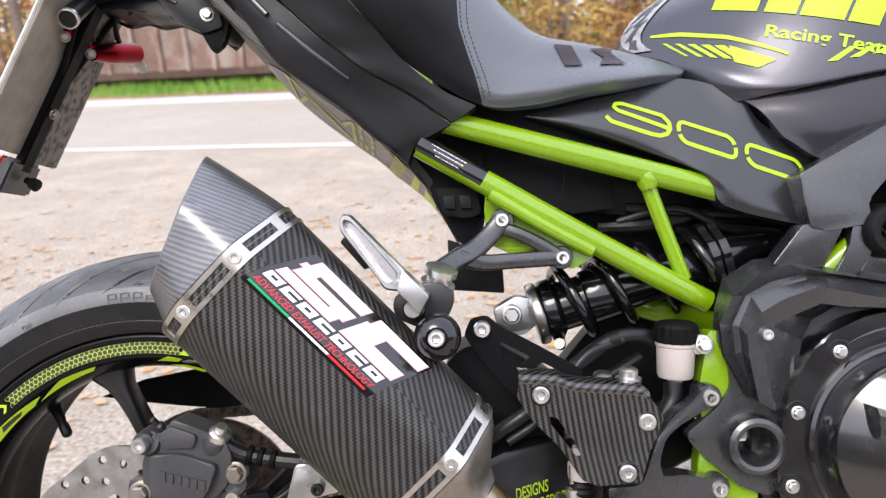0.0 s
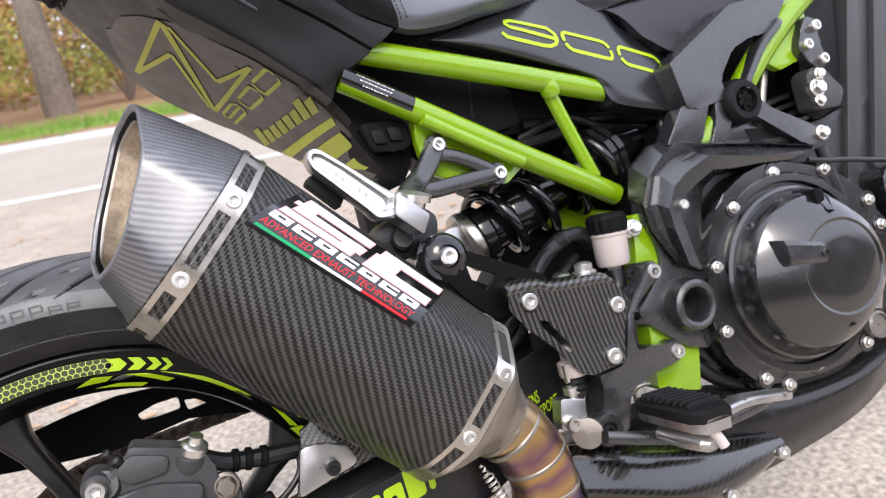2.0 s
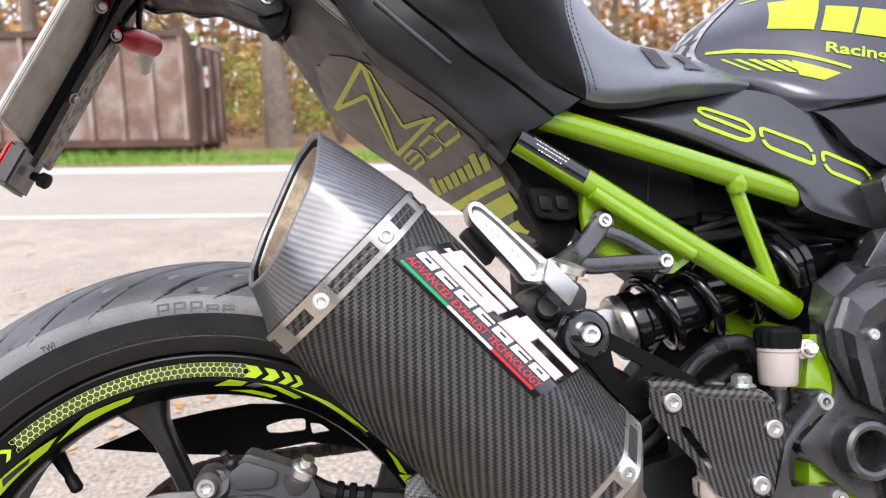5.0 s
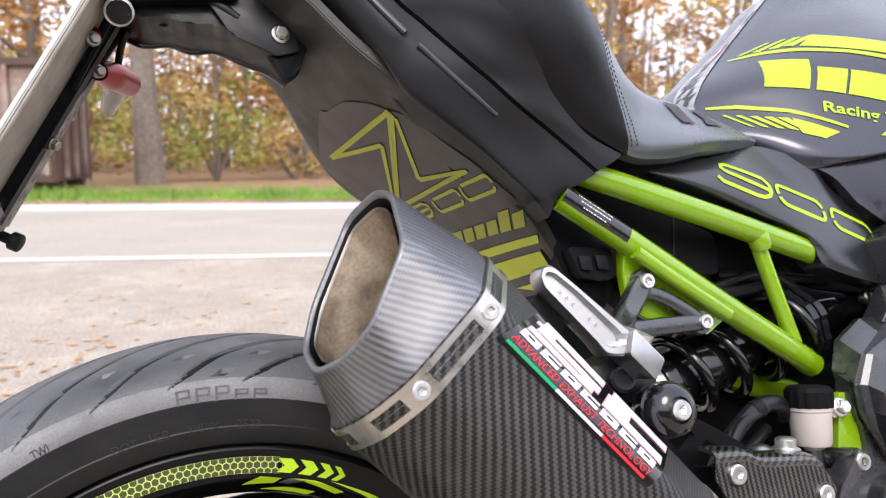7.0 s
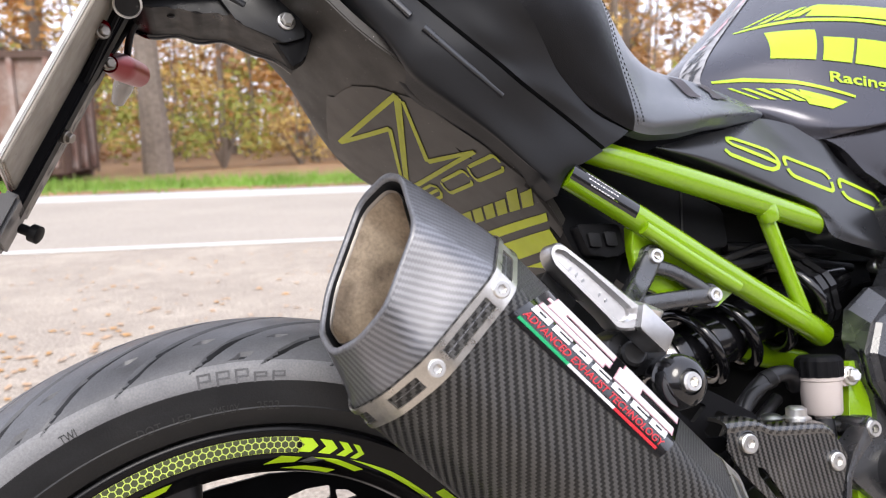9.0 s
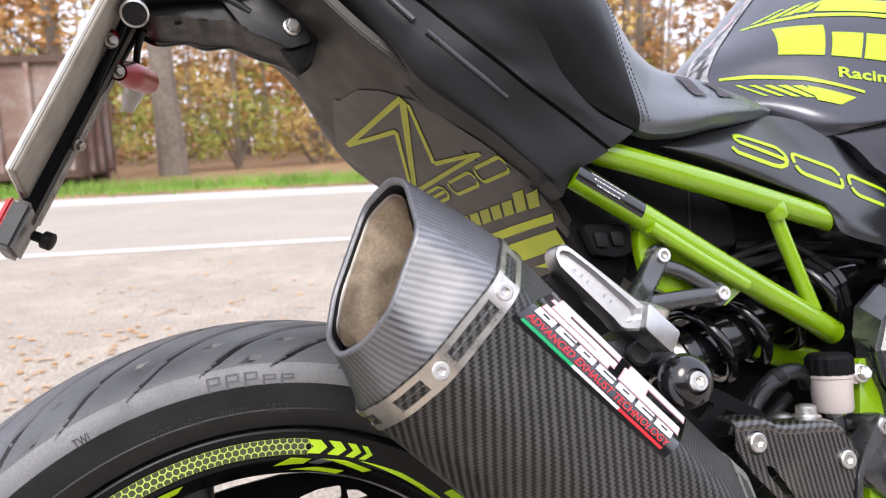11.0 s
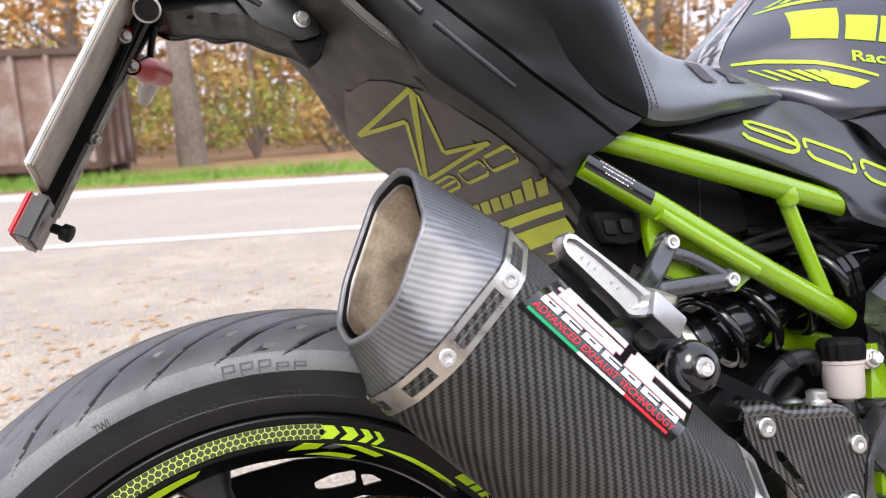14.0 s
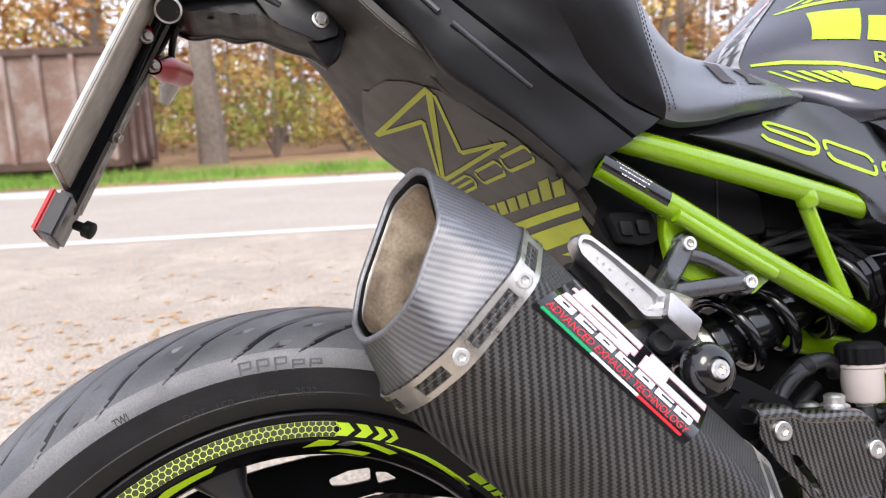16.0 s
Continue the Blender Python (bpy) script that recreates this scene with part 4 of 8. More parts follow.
# valve stem
bm = bmesh.new()
va = radians(131)
vd = Vector((-math.cos(va) - 0.1, -0.35, -math.sin(va)))
lathe(bm, [(0.007, -0.006), (0.006, 0.004), (0.0055, 0.012), (0.0045, 0.018), (0.0045, 0.022), (0.0054, 0.0225), (0.0054, 0.034), (0.004, 0.036)], wheel_at(va, 0.196, -0.02), vd, 16)
part("valve_stem", bm, M["rubber_shade_black"], rim, "black tyre valve with cap")

# rim tape: honeycomb cells, chevrons and slashes, laid just proud of the rim's flat
TAPE_Y = -0.0816


def tape(a, r):
    # degrees round the wheel, radius
    y = TAPE_Y if r > 0.2095 else TAPE_Y + (0.2095 - r) * 0.95
    return wheel_at(radians(a), r, y)


def hex_tape(bm, a0, a1, r0=0.2135, r1=0.2228):
    """Lines of a honeycomb: thin six-sided outlines in rows."""
    e = 0.0030
    dr = e * 1.5
    rows = max(1, int((r1 - r0) / dr) + 1)
    da = math.degrees(e * math.sqrt(3) / 0.218)
    a = a0
    while a > a1:
        for row in range(rows):
            rr = r0 + row * dr
            ac = a - (da / 2 if row % 2 else 0)
            corner = [(ac + math.degrees(e * math.sin(q) / 0.218), min(r1 + 0.001, max(r0 - 0.001, rr + e * math.cos(q)))) for q in lin(0, 2 * math.pi, 6, endpoint=False)]
            for i in range(6):
                p, q = Vector(corner[i]), Vector(corner[(i + 1) % 6])
                c = Vector((ac, rr))
                flat_poly(bm, [p, q, q.lerp(c, 0.125), p.lerp(c, 0.125)], tape)
        a -= da


def chevron(bm, a, w, r0=0.2132, r1=0.2232):
    s = math.degrees(0.0052 / 0.217)
    m = (r0 + r1) / 2
    wd = math.degrees(w / 0.217)
    flat_poly(bm, [(a, r0), (a - wd, r0), (a - wd - s, m), (a - s, m)], tape)
    flat_poly(bm, [(a - s, m), (a - wd - s, m), (a - wd, r1), (a, r1)], tape)


RIM_SETS = (0, 120, 240)
for base in RIM_SETS:
    bm = bmesh.new()
    patch(bm, [(129.5 + base, 0.2130), (80 + base, 0.2130), (80 + base, 0.2236), (129.5 + base, 0.2236)], lambda a, r: Vector(tape(a, r)) + Vector((0, 0.0002, 0)), 30)
    part("tape_ground", bm, M["decal_olive"], rim, "dull olive ground of the rim tape", smooth=False)
    bm = bmesh.new()
    hex_tape(bm, 129.5 + base, 80 + base)
    tagged(part("honeycomb_tape", bm, M["decal_yellow"], rim, "pale lime honeycomb lines of the rim tape", smooth=False), kind="stuff")
    for a_, w_ in ((80.0, 0.0100), (75.9, 0.0088), (72.2, 0.0064), (69.4, 0.0046), (37.0, 0.0036), (133.2, 0.0042)):
        bm = bmesh.new()
        chevron(bm, a_ + base, w_)
        part("chevron_tape", bm, M["decal_green"], rim, "lime chevron of the rim tape", smooth=False)
    # second group: three slanted bars and a short honeycomb
    for a0, a1 in ((50.0, 46.6), (46.1, 44.4), (43.9, 42.6)):
        bm = bmesh.new()
        flat_poly(bm, [(a0 + base, 0.2138), (a1 + base, 0.2138), (a1 + base - 1.1, 0.2196), (a0 + base - 1.1, 0.2196)], tape)
        part("slash_tape", bm, M["decal_green"], rim, "lime slash of the rim tape", smooth=False)
    bm = bmesh.new()
    hex_tape(bm, 42.0 + base, 36.6 + base, 0.2150, 0.2196)
    tagged(part("honeycomb_tape", bm, M["decal_yellow"], rim, "pale lime honeycomb lines of the rim tape", smooth=False), kind="stuff")
    # pointed slashes along the inner edge
    for a0, a1, r0, r1, r2 in ((86.5, 78.8, 0.2040, 0.2062, 0.2094), (76.8, 66.0, 0.2098, 0.2050, 0.2072), (83.0, 71.5, 0.2005, 0.1998, 0.2022), (69.5, 48.5, 0.2120, 0.2072, 0.2092), (124.0, 104.0, 0.2000, 0.2040, 0.2066), (43.0, 35.0, 0.2082, 0.2042, 0.2068)):
        bm = bmesh.new()
        patch(bm, [(a0 + base, r0), (a1 + base + 1.5, r1 - 0.001), (a1 + base, r2), ((a0 * 0.55 + a1 * 0.45) + base, max(r0, r2) + 0.0006)], tape, 8)
        part("slash_tape", bm, M["decal_green"], rim, "lime slash of the rim tape", smooth=False)
    for quad, m_ in (([(122.6, 0.2042), (139.9, 0.2088), (141.1, 0.2008), (126.3, 0.2002)], "decal_green"), ([(129.5, 0.2040), (136.5, 0.2066), (138.0, 0.2030), (131.0, 0.2018)], "black_print"), ([(143.6, 0.2088), (154.5, 0.2092), (155.9, 0.2010), (142.8, 0.2006)], "decal_green"), ([(145.8, 0.2070), (152.0, 0.2072), (153.2, 0.2030), (146.0, 0.2026)], "black_print")):
        bm = bmesh.new()
        patch(bm, [(a_ + base, r_) for a_, r_ in quad], (lambda a, r: Vector(tape(a, r)) - Vector((0, 0.0003, 0))) if m_ == "black_print" else tape, 8)
        part("block_tape", bm, M[m_], rim, "lime block of the rim tape" if m_ == "decal_green" else "black inset of the rim tape", smooth=False)
    bm = bmesh.new()
    flat_poly(bm, [(79.4 + base, 0.2058), (77.4 + base, 0.2050), (73.5 + base, 0.2096), (77.0 + base, 0.2100)], tape)
    part("grey_tape", bm, M["alu"], rim, "silver piece of the rim tape", smooth=False)
    bm = bmesh.new()
    flat_poly(bm, [(53.0 + base, 0.2078), (48.0 + base, 0.2050), (47.6 + base, 0.2064), (50.4 + base, 0.2084)], tape)
    part("grey_tape", bm, M["alu"], rim, "silver piece of the rim tape", smooth=False)
    if base == 0:
        for k, ch in enumerate("900"):
            bm = bmesh.new()
            lay_text(bm, ch, lambda x, y: tape(153.5 - 6.0 * k - math.degrees(x / 0.217), 0.2128 + y), width=0.0150, height=0.0108, shear=0.2, bold=0.035)
            part("rim_digit", bm, M["decal_green"], rim, smooth=False)

# raised writing on the sidewall
SW_Y = -0.0905


def sidewall(a, r):
    y = np.interp(r, [0.2315, 0.2385, 0.2465, 0.2605, 0.268, 0.277, 0.285], [-0.078, -0.0863, -0.0898, -0.0913, -0.0920, -0.0911, -0.0880])
    return wheel_at(radians(a), r, float(y) - 0.0004)


for k in range(5):
    a0 = 96.0 - k * 2.75
    hgt = 0.0105 if k < 3 else 0.0075
    bm = bmesh.new()
    for q in ([(a0, 0.2640), (a0 - 0.35, 0.2640), (a0 - 0.35, 0.2640 + hgt), (a0, 0.2640 + hgt)], [(a0 - 0.35, 0.2630 + hgt), (a0 - 2.0, 0.2630 + hgt), (a0 - 2.0, 0.2640 + hgt), (a0 - 0.35, 0.2640 + hgt)], [(a0 - 0.35, 0.2640 + hgt * 0.45), (a0 - 2.0, 0.2640 + hgt * 0.45), (a0 - 2.0, 0.2651 + hgt * 0.45), (a0 - 0.35, 0.2651 + hgt * 0.45)], [(a0 - 1.7, 0.2651 + hgt * 0.45), (a0 - 2.0, 0.2651 + hgt * 0.45), (a0 - 2.0, 0.2630 + hgt), (a0 - 1.7, 0.2630 + hgt)]):
        flat_poly(bm, q, sidewall)
    part("tyre_mark", bm, M["rubber"], tyre, "raised bar figure on the tyre shoulder", smooth=False)
for text, a0, w in (("DOT", 106.2, 0.016), ("1EB", 100.6, 0.0125), ("XM510X", 94.9, 0.020), ("2522", 87.4, 0.0155), ("TWI", 115.7, 0.0105)):
    r0 = {"TWI": 0.2640}.get(text, 0.2440)
    bm = bmesh.new()
    lay_text(bm, text, lambda x, y, a=a0, r=r0: sidewall(a - math.degrees(x / r), r + y), width=w, height=0.0062)
    part("tyre_writing", bm, M["rubber_mark"], tyre, "raised writing on the tyre wall", smooth=False)
bm = bmesh.new()
for k in range(2):
    a0 = 133.5 + k * 1.3
    flat_poly(bm, [(a0 + math.degrees(0.0022 * math.cos(q) / 0.25), 0.2525 + 0.0022 * math.sin(q)) for q in lin(0, 2 * math.pi, 10, endpoint=False)], sidewall)
part("balance_dot", bm, M["red_print"], tyre, "two red dots on the tyre wall", smooth=False)

# brake disc with wavy edge and holes
def circle(a, r, rad, n=12):
    cx, cz = r * math.cos(a), AX.z + r * math.sin(a)
    return [(cx + rad * math.cos(q), cz + rad * math.sin(q)) for q in lin(0, 2 * math.pi, n, False)]


bm = bmesh.new()
edge = [(r * math.cos(a), AX.z + r * math.sin(a)) for a, r in ((2 * math.pi * i / 200, 0.125 + 0.0022 * math.cos(20 * math.pi * i / 200)) for i in range(200))]
drilled = [circle(2 * math.pi * (k + 0.3 * (k % 3)) / 48, (0.096, 0.107, 0.117)[k % 3], 0.0042) for k in range(48)]
pierced(bm, edge, [circle(0, 0, 0.0885, 60)] + drilled, lambda x, z: -0.094, 0.0045)
disc = part("brake_disc", bm, M["disc"], wheel, "steel rear brake disc with wavy edge and drilled holes", angle=30)
slots = []
for q_ in range(10):
    a_ = 2 * math.pi * (q_ + 0.25) / 10
    ca, sa = math.cos(a_), math.sin(a_)
    slots.append([(u * ca - v * sa, AX.z + u * sa + v * ca) for u, v in stadium(0.076, 0.0, 0.0050, 0.0125, 0.0045, 4)])
bm = bmesh.new()
pierced(bm, circle(0, 0, 0.0884, 60), [circle(0, 0, 0.044, 40)] + slots, lambda x, z: -0.0936, 0.0056)
part("disc_carrier", bm, M["alu"], disc, "alloy carrier of the brake disc with long slots")
for k in range(5):
    bolt("disc_bolt", wheel_at(radians(40 + 72 * k), 0.066, -0.096), (0, -1, 0), 0.0085, disc, M["steel"])

# ---- muffler ----
MU_MID = Vector((0.128, -0.2305, 0.599))
MU_D = Vector((0.6872, 0.0662, -0.7235)).normalized()
MU_U = Vector((0.7251, 0.0, 0.6887)).normalized()
MU_V = MU_D.cross(MU_U).normalized()
MU_SEC = rounded([(0.0345, 0.004), (-0.031, 0.001), (-0.060, -0.024), (-0.0765, -0.058), (-0.066, -0.096), (-0.031, -0.113), (0.0515, -0.113), (0.0765, -0.080), (0.0748, -0.049)], 0.0125, 7)


def mu(s, a, b):
    return MU_MID + s * MU_D + a * MU_U + b * MU_V


def mu_sec(k, ca=0.003, cb=-0.055, grow=0.0):
    out = []
    n = len(MU_SEC)
    for i, (a, b) in enumerate(MU_SEC):
        t = Vector(MU_SEC[(i + 1) % n]) - Vector(MU_SEC[i - 1])
        m = Vector((t.y, -t.x)).normalized()
        if m.dot(Vector((a - ca, b - cb))) < 0:
            m = -m
        out.append((ca + (a - ca) * k + m.x * grow, cb + (b - cb) * k + m.y * grow))
    return out


def mu_ring(s, k=1.0, grow=0.0, slope=0.0, back=0.0):
    # the mouth is cut aslant: more off the lower and the near side
    return [mu(s + slope * a + slope * -0.69 * (b + 0.07), a, b) for a, b in [(p, q - back) for p, q in mu_sec(k, grow=grow)]]


def mu_skin(s, q, lift=0.0006, k=0.985):
    """The place q metres round the near side from its top corner's base (a = 0.0255), upwards."""
    pts = [Vector(p) for p in MU_SEC]
    q += 0.0075
    path = [Vector((0.0180, 0.0024))] + pts[:7][::-1]
    path += [p for p in pts[:-15:-1]]
    k_s = 1.0 - 0.05 * max(0.0, min(1.0, s / 0.24))
    d = 0.0
    for a, b in zip(path, path[1:]):
        L = (b - a).length
        if d + L >= q or b == path[-1]:
            f = (q - d) / L if L else 0
            p = a.lerp(b, f)
            t = (b - a).normalized()
            m = Vector((-t.y, t.x))
            if m.dot(p - Vector((0.003, -0.055))) < 0:
                m = -m
            p = Vector((0.003, -0.055)) + (p - Vector((0.003, -0.055))) * k_s
            p = p + m * lift
            return mu(s, p.x, p.y)
        d += L


muffler = new("exhaust_muffler")
muffler.parent = bike
CUT = -0.39
bm = bmesh.new()
loft(bm, [mu_ring(s, 1.0 - 0.05 * max(0, s) / 0.24) for s in lin(-0.010, 0.246, 12)], cap=False, uv=True)
part("body", bm, M["carbon"], muffler, "matte twill carbon-fibre muffler sleeve", angle=30)
bm = bmesh.new()
loft(bm, [mu_ring(s, k, 0, sl) for s, k, sl in ((0.0, 1.0, 0.0), (-0.014, 0.977, -0.06), (-0.030, 0.918, -0.18), (-0.048, 0.852, -0.29), (-0.0645, 0.792, CUT), (-0.0668, 0.784, CUT))], cap=False, uv=True)
part("end_tip", bm, M["carbon_tip"], muffler, "satin carbon-fibre end tip with slanted mouth", angle=40)
bm = bmesh.new()
loft(bm, [mu_ring(s, k, 0, sl) for s, k, sl in ((-0.0668, 0.784, CUT), (-0.0680, 0.776, CUT), (-0.0684, 0.764, CUT), (-0.0680, 0.732, CUT), (-0.0672, 0.724, CUT), (-0.0655, 0.7205, CUT))], cap=False)
part("tip_lip", bm, M["lip"], muffler, "rounded grey lip of the mouth", angle=40)
bm = bmesh.new()
loft(bm, [mu_ring(s, k, 0, sl, bk) for s, k, sl, bk in ((-0.0604, 0.6600, CUT, 0.003), (-0.0605, 0.6550, CUT, 0.003), (-0.0590, 0.6520, CUT, 0.003), (0.02, 0.625, CUT, 0.002), (0.09, 0.58, 0.0, 0.0), (0.15, 0.50, 0.0, 0.0))], cap=False)
part("liner", bm, M["inner_tip"], muffler, "sooty bare metal liner inside the mouth", angle=40)
bm = bmesh.new()
loft(bm, [mu_ring(s, k, 0, CUT, 0.003) for s, k in ((-0.0580, 0.6640), (-0.0626, 0.6632), (-0.0630, 0.6605), (-0.0626, 0.6580), (-0.0608, 0.6556))], cap=False)
part("mouth_ring", bm, M["titan"], muffler, "thin bright lip of the liner", angle=40)
# gap walls coloured black to stand for the shade between lip and liner
bm = bmesh.new()
loft(bm, [mu_ring(-0.0655, 0.7205, 0, CUT), mu_ring(-0.02, 0.7055, 0, CUT), mu_ring(-0.021, 0.662, 0, CUT, 0.003), mu_ring(-0.0590, 0.6645, 0, CUT, 0.003)], cap=False)
part("gap_floor", bm, M["rubber_shade_black"], muffler)
bm = bmesh.new()
loft(bm, [mu_ring(0.15, 0.505), mu_ring(0.151, 0.2)], cap=True)
part("baffle", bm, M["rust_dark"], muffler)


def strap(s0, k, rivets):
    """A steel band with windows, riveted round the sleeve."""
    bm = bmesh.new()
    n = len(MU_SEC)
    sec = mu_sec(k, grow=0.0011)
    base = mu_sec(k, grow=-0.0005)
    fine, fineb = [], []
    for i in range(n):
        steps = max(1, int((Vector(sec[(i + 1) % n]) - Vector(sec[i])).length / 0.002))
        for j in range(steps):
            f = j / steps
            fine.append(Vector(sec[i]).lerp(Vector(sec[(i + 1) % n]), f))
            fineb.append(Vector(base[i]).lerp(Vector(base[(i + 1) % n]), f))
    m = len(fine)

    def solid(lo, hi, idx, wrap):
        rng = range(m + 1) if wrap else idx
        ring = [[mu(s0 + s, *(fine if o else fineb)[i % m]) for s, o in ((lo, 0), (lo, 1), (hi, 1), (hi, 0))] for i in rng]
        loft(bm, ring, cap=not wrap)

    solid(-0.0088, -0.0046, None, True)
    solid(0.0046, 0.0088, None, True)
    marks = [(r, 0.011) for r in rivets] + [(-0.0655, 0.006), (0.0665, 0.004)]
    for a_mid, half in marks:
        idx = [i for i in range(m) if abs(fine[i].x - a_mid) < half and fine[i].y > -0.06]
        if len(idx) > 1:
            idx = [i if i - idx[0] < m / 2 else i - m for i in idx]
            idx.sort()
            solid(-0.005, 0.005, idx, False)
    st = part("strap", bm, M["brushed"], muffler, "brushed steel strap with windows", angle=30)
    for r in rivets:
        p = min((q for q in fine if q.y > -0.06), key=lambda q: abs(q.x - r))
        bolt("rivet", mu(s0, p.x, p.y), MU_V, 0.0056, st, M["steel"], h=0.0028)
    return st


strap(0.0, 1.0, (0.0305, -0.0305))
strap(0.236, 0.953, (0.0295, -0.0255))
# end cone towards the pipe
bm = bmesh.new()
rings = []
sec = mu_sec(0.94)
for f in lin(0, 1, 9):
    g = f * f * (3 - 2 * f)
    ang = [math.atan2(b + 0.055, a - 0.003) for a, b in sec]
    ctr = mu(0.243 + 0.042 * f, 0.003, -0.055)
    rings.append([ctr + ((1 - g) * (a - 0.003) + g * 0.031 * math.cos(t)) * MU_U + ((1 - g) * (b + 0.055) + g * 0.031 * math.sin(t)) * MU_V for (a, b), t in zip(sec, ang)])
loft(bm, rings, cap=False)
part("end_cone", bm, M["titan"], muffler, "dull titanium cone at the inlet", angle=50)

# sticker over the top corner of the sleeve
def st(x, y, lift=0.0008):
    # x along 0..0.126, y up 0..0.058; the sticker is a slanted four-cornered film
    return mu_skin(0.018 + x + 0.40 * y, y, lift)


def film(bm, x0, x1, y0, y1, put, nx=12, ny=16):
    g = [[bm.verts.new(put(x0 + (x1 - x0) * i / nx, y0 + (y1 - y0) * j / ny)) for i in range(nx + 1)] for j in range(ny + 1)]
    for j in range(ny):
        for i in range(nx):
            bm.faces.new((g[j][i], g[j][i + 1], g[j + 1][i + 1], g[j + 1][i]))


bm = bmesh.new()
film(bm, -0.003, 0.134, -0.004, 0.064, lambda x, y: st(x, y, 0.0006), 14, 24)
sticker = part("sticker", bm, M["black_print"], muffler, "black sticker with white blocks and a tricolour stripe", angle=80)


def blocks(bm, polys, lift):
    for x0, x1, y0, y1 in polys:
        film(bm, x0, x1, y0, y1, lambda x, y: st(x, y, lift), 6, max(3, int((y1 - y0) / 0.0011)))


for nm, x0, x1, mtl in (("stripe_green", 0.001, 0.045, "green_print"), ("stripe_white", 0.045, 0.087, "white"), ("stripe_red", 0.087, 0.127, "red_print")):
    bm = bmesh.new()
    blocks(bm, [(x0, x1, -0.0012, 0.0008)], 0.0010)
    part(nm, bm, M[mtl], sticker, smooth=False)
bm = bmesh.new()
lay_text(bm, "ADVANCED EXHAUST TECHNOLOGY", lambda x, y: st(0.001 + x, 0.0024 + y, 0.0010), width=0.127, height=0.0056, bold=0.012)
part("sticker_writing", bm, M["red_print"], sticker, "small red capitals", smooth=False)
# seven small slanted white blocks with a slit, then two large slit blocks with a thin pink edge
for k in range(7):
    x0 = 0.0015 + k * 0.0182
    bm = bmesh.new()
    shape = [(x0, x0 + 0.0155, 0.0098, 0.0128), (x0, x0 + 0.0155, 0.0152, 0.0180), (x0, x0 + 0.0048, 0.0128, 0.0152)]
    if k % 2 == 0:
        shape.append((x0 + 0.0107, x0 + 0.0155, 0.0128, 0.0152))
    blocks(bm, shape, 0.0010)
    part("small_block", bm, M["white"], sticker, "small white block shape", smooth=False)
for x0, x1, kind_ in ((0.003, 0.0655, 0), (0.0730, 0.1295, 1)):
    if kind_ == 0:
        shape = [(x0, x1 - 0.004, 0.0205, 0.0300), (x0 + 0.004, x1, 0.0330, 0.0430), (x0 + 0.004, x1, 0.0490, 0.0610), (x1 - 0.016, x1, 0.0300, 0.0330), (x0, x0 + 0.016, 0.0430, 0.0490)]
    else:
        shape = [(x0, x1, 0.0205, 0.0340), (x0, x0 + 0.022, 0.0340, 0.0490), (x0 + 0.003, x1 + 0.002, 0.0490, 0.0610)]
    for grow, mtl, lift, nm in ((0.0009, "pink", 0.0009, "block_shade"), (0.0, "white", 0.0013, "large_block")):
        bm = bmesh.new()
        blocks(bm, [(a - grow, b + grow, c - grow, d + grow) for a, b, c, d in shape], lift)
        part(nm, bm, M[mtl], sticker, smooth=False)
# link pipe, coupling and spring
bm = bmesh.new()
tube(bm, [mu(0.281, 0.003, -0.055), (0.335, -0.153, 0.380), (0.349, -0.148, 0.350), (0.353, -0.142, 0.315), (0.354, -0.136, 0.285), (0.366, -0.120, 0.262), (0.395, -0.100, 0.255)], 0.0295, 40, 8, cap=False, uv=True)
pipe = part("link_pipe", bm, M["heat"], bike, "heat-tinted titanium pipe below the muffler", angle=60)
for pt, dd in (((0.3215, -0.1555, 0.3935), (0.55, 0.04, -0.75)), ((0.330, -0.1545, 0.385), (0.5, 0.05, -0.8)), ((0.346, -0.149, 0.357), (0.3, 0.1, -0.9)), ((0.3525, -0.1435, 0.325), (0.05, 0.1, -1))):
    bm = bmesh.new()
    lathe(bm, [(0.0293, -0.0025), (0.0306, -0.0012), (0.0306, 0.0012), (0.0293, 0.0025)], pt, dd, 40, cap=False)
    part("weld_bead", bm, M["titan"], pipe)
bm = bmesh.new()
hx = []
for i in range(0, 221):
    f = i / 220
    c = Vector((0.292, -0.165, 0.372)).lerp(Vector((0.318, -0.170, 0.292)), f)
    u_, v_, d_ = basis(Vector((0.026, -0.005, -0.08)))
    rr = 0.0042 if 0.1 < f < 0.9 else 0.0018
    hx.append(c + rr * (math.cos(f * 2 * math.pi * 19) * u_ + math.sin(f * 2 * math.pi * 19) * v_))
tube(bm, hx, 0.0009, 6, 1)
part("exhaust_spring", bm, M["steel"], pipe, "steel coil spring holding the pipe")

# ---- frame, tail, seat, tank ----
GREEN = M["green"]
frame_main = new("trellis_frame")
frame_main.parent = bike
bm = bmesh.new()
tube(bm, [(0.300, -0.073, 0.749), (0.350, -0.072, 0.7335), (0.450, -0.063, 0.7045), (0.530, -0.0520, 0.6820), (0.570, -0.0465, 0.6708), (0.606, -0.0415, 0.6605)], 0.0122, 24)
part("upper_tube", bm, GREEN, frame_main, "lime-green round frame tube")
bm = bmesh.new()
tube(bm, [(0.286, -0.0800, 0.7215), (0.350, -0.0735, 0.6825), (0.450, -0.0590, 0.6225), (0.540, -0.0450, 0.5705), (0.570, -0.0370, 0.5540)], 0.0122, 24)
lower_tube = part("lower_tube", bm, GREEN, frame_main, "lime-green round frame tube")
bm = bmesh.new()
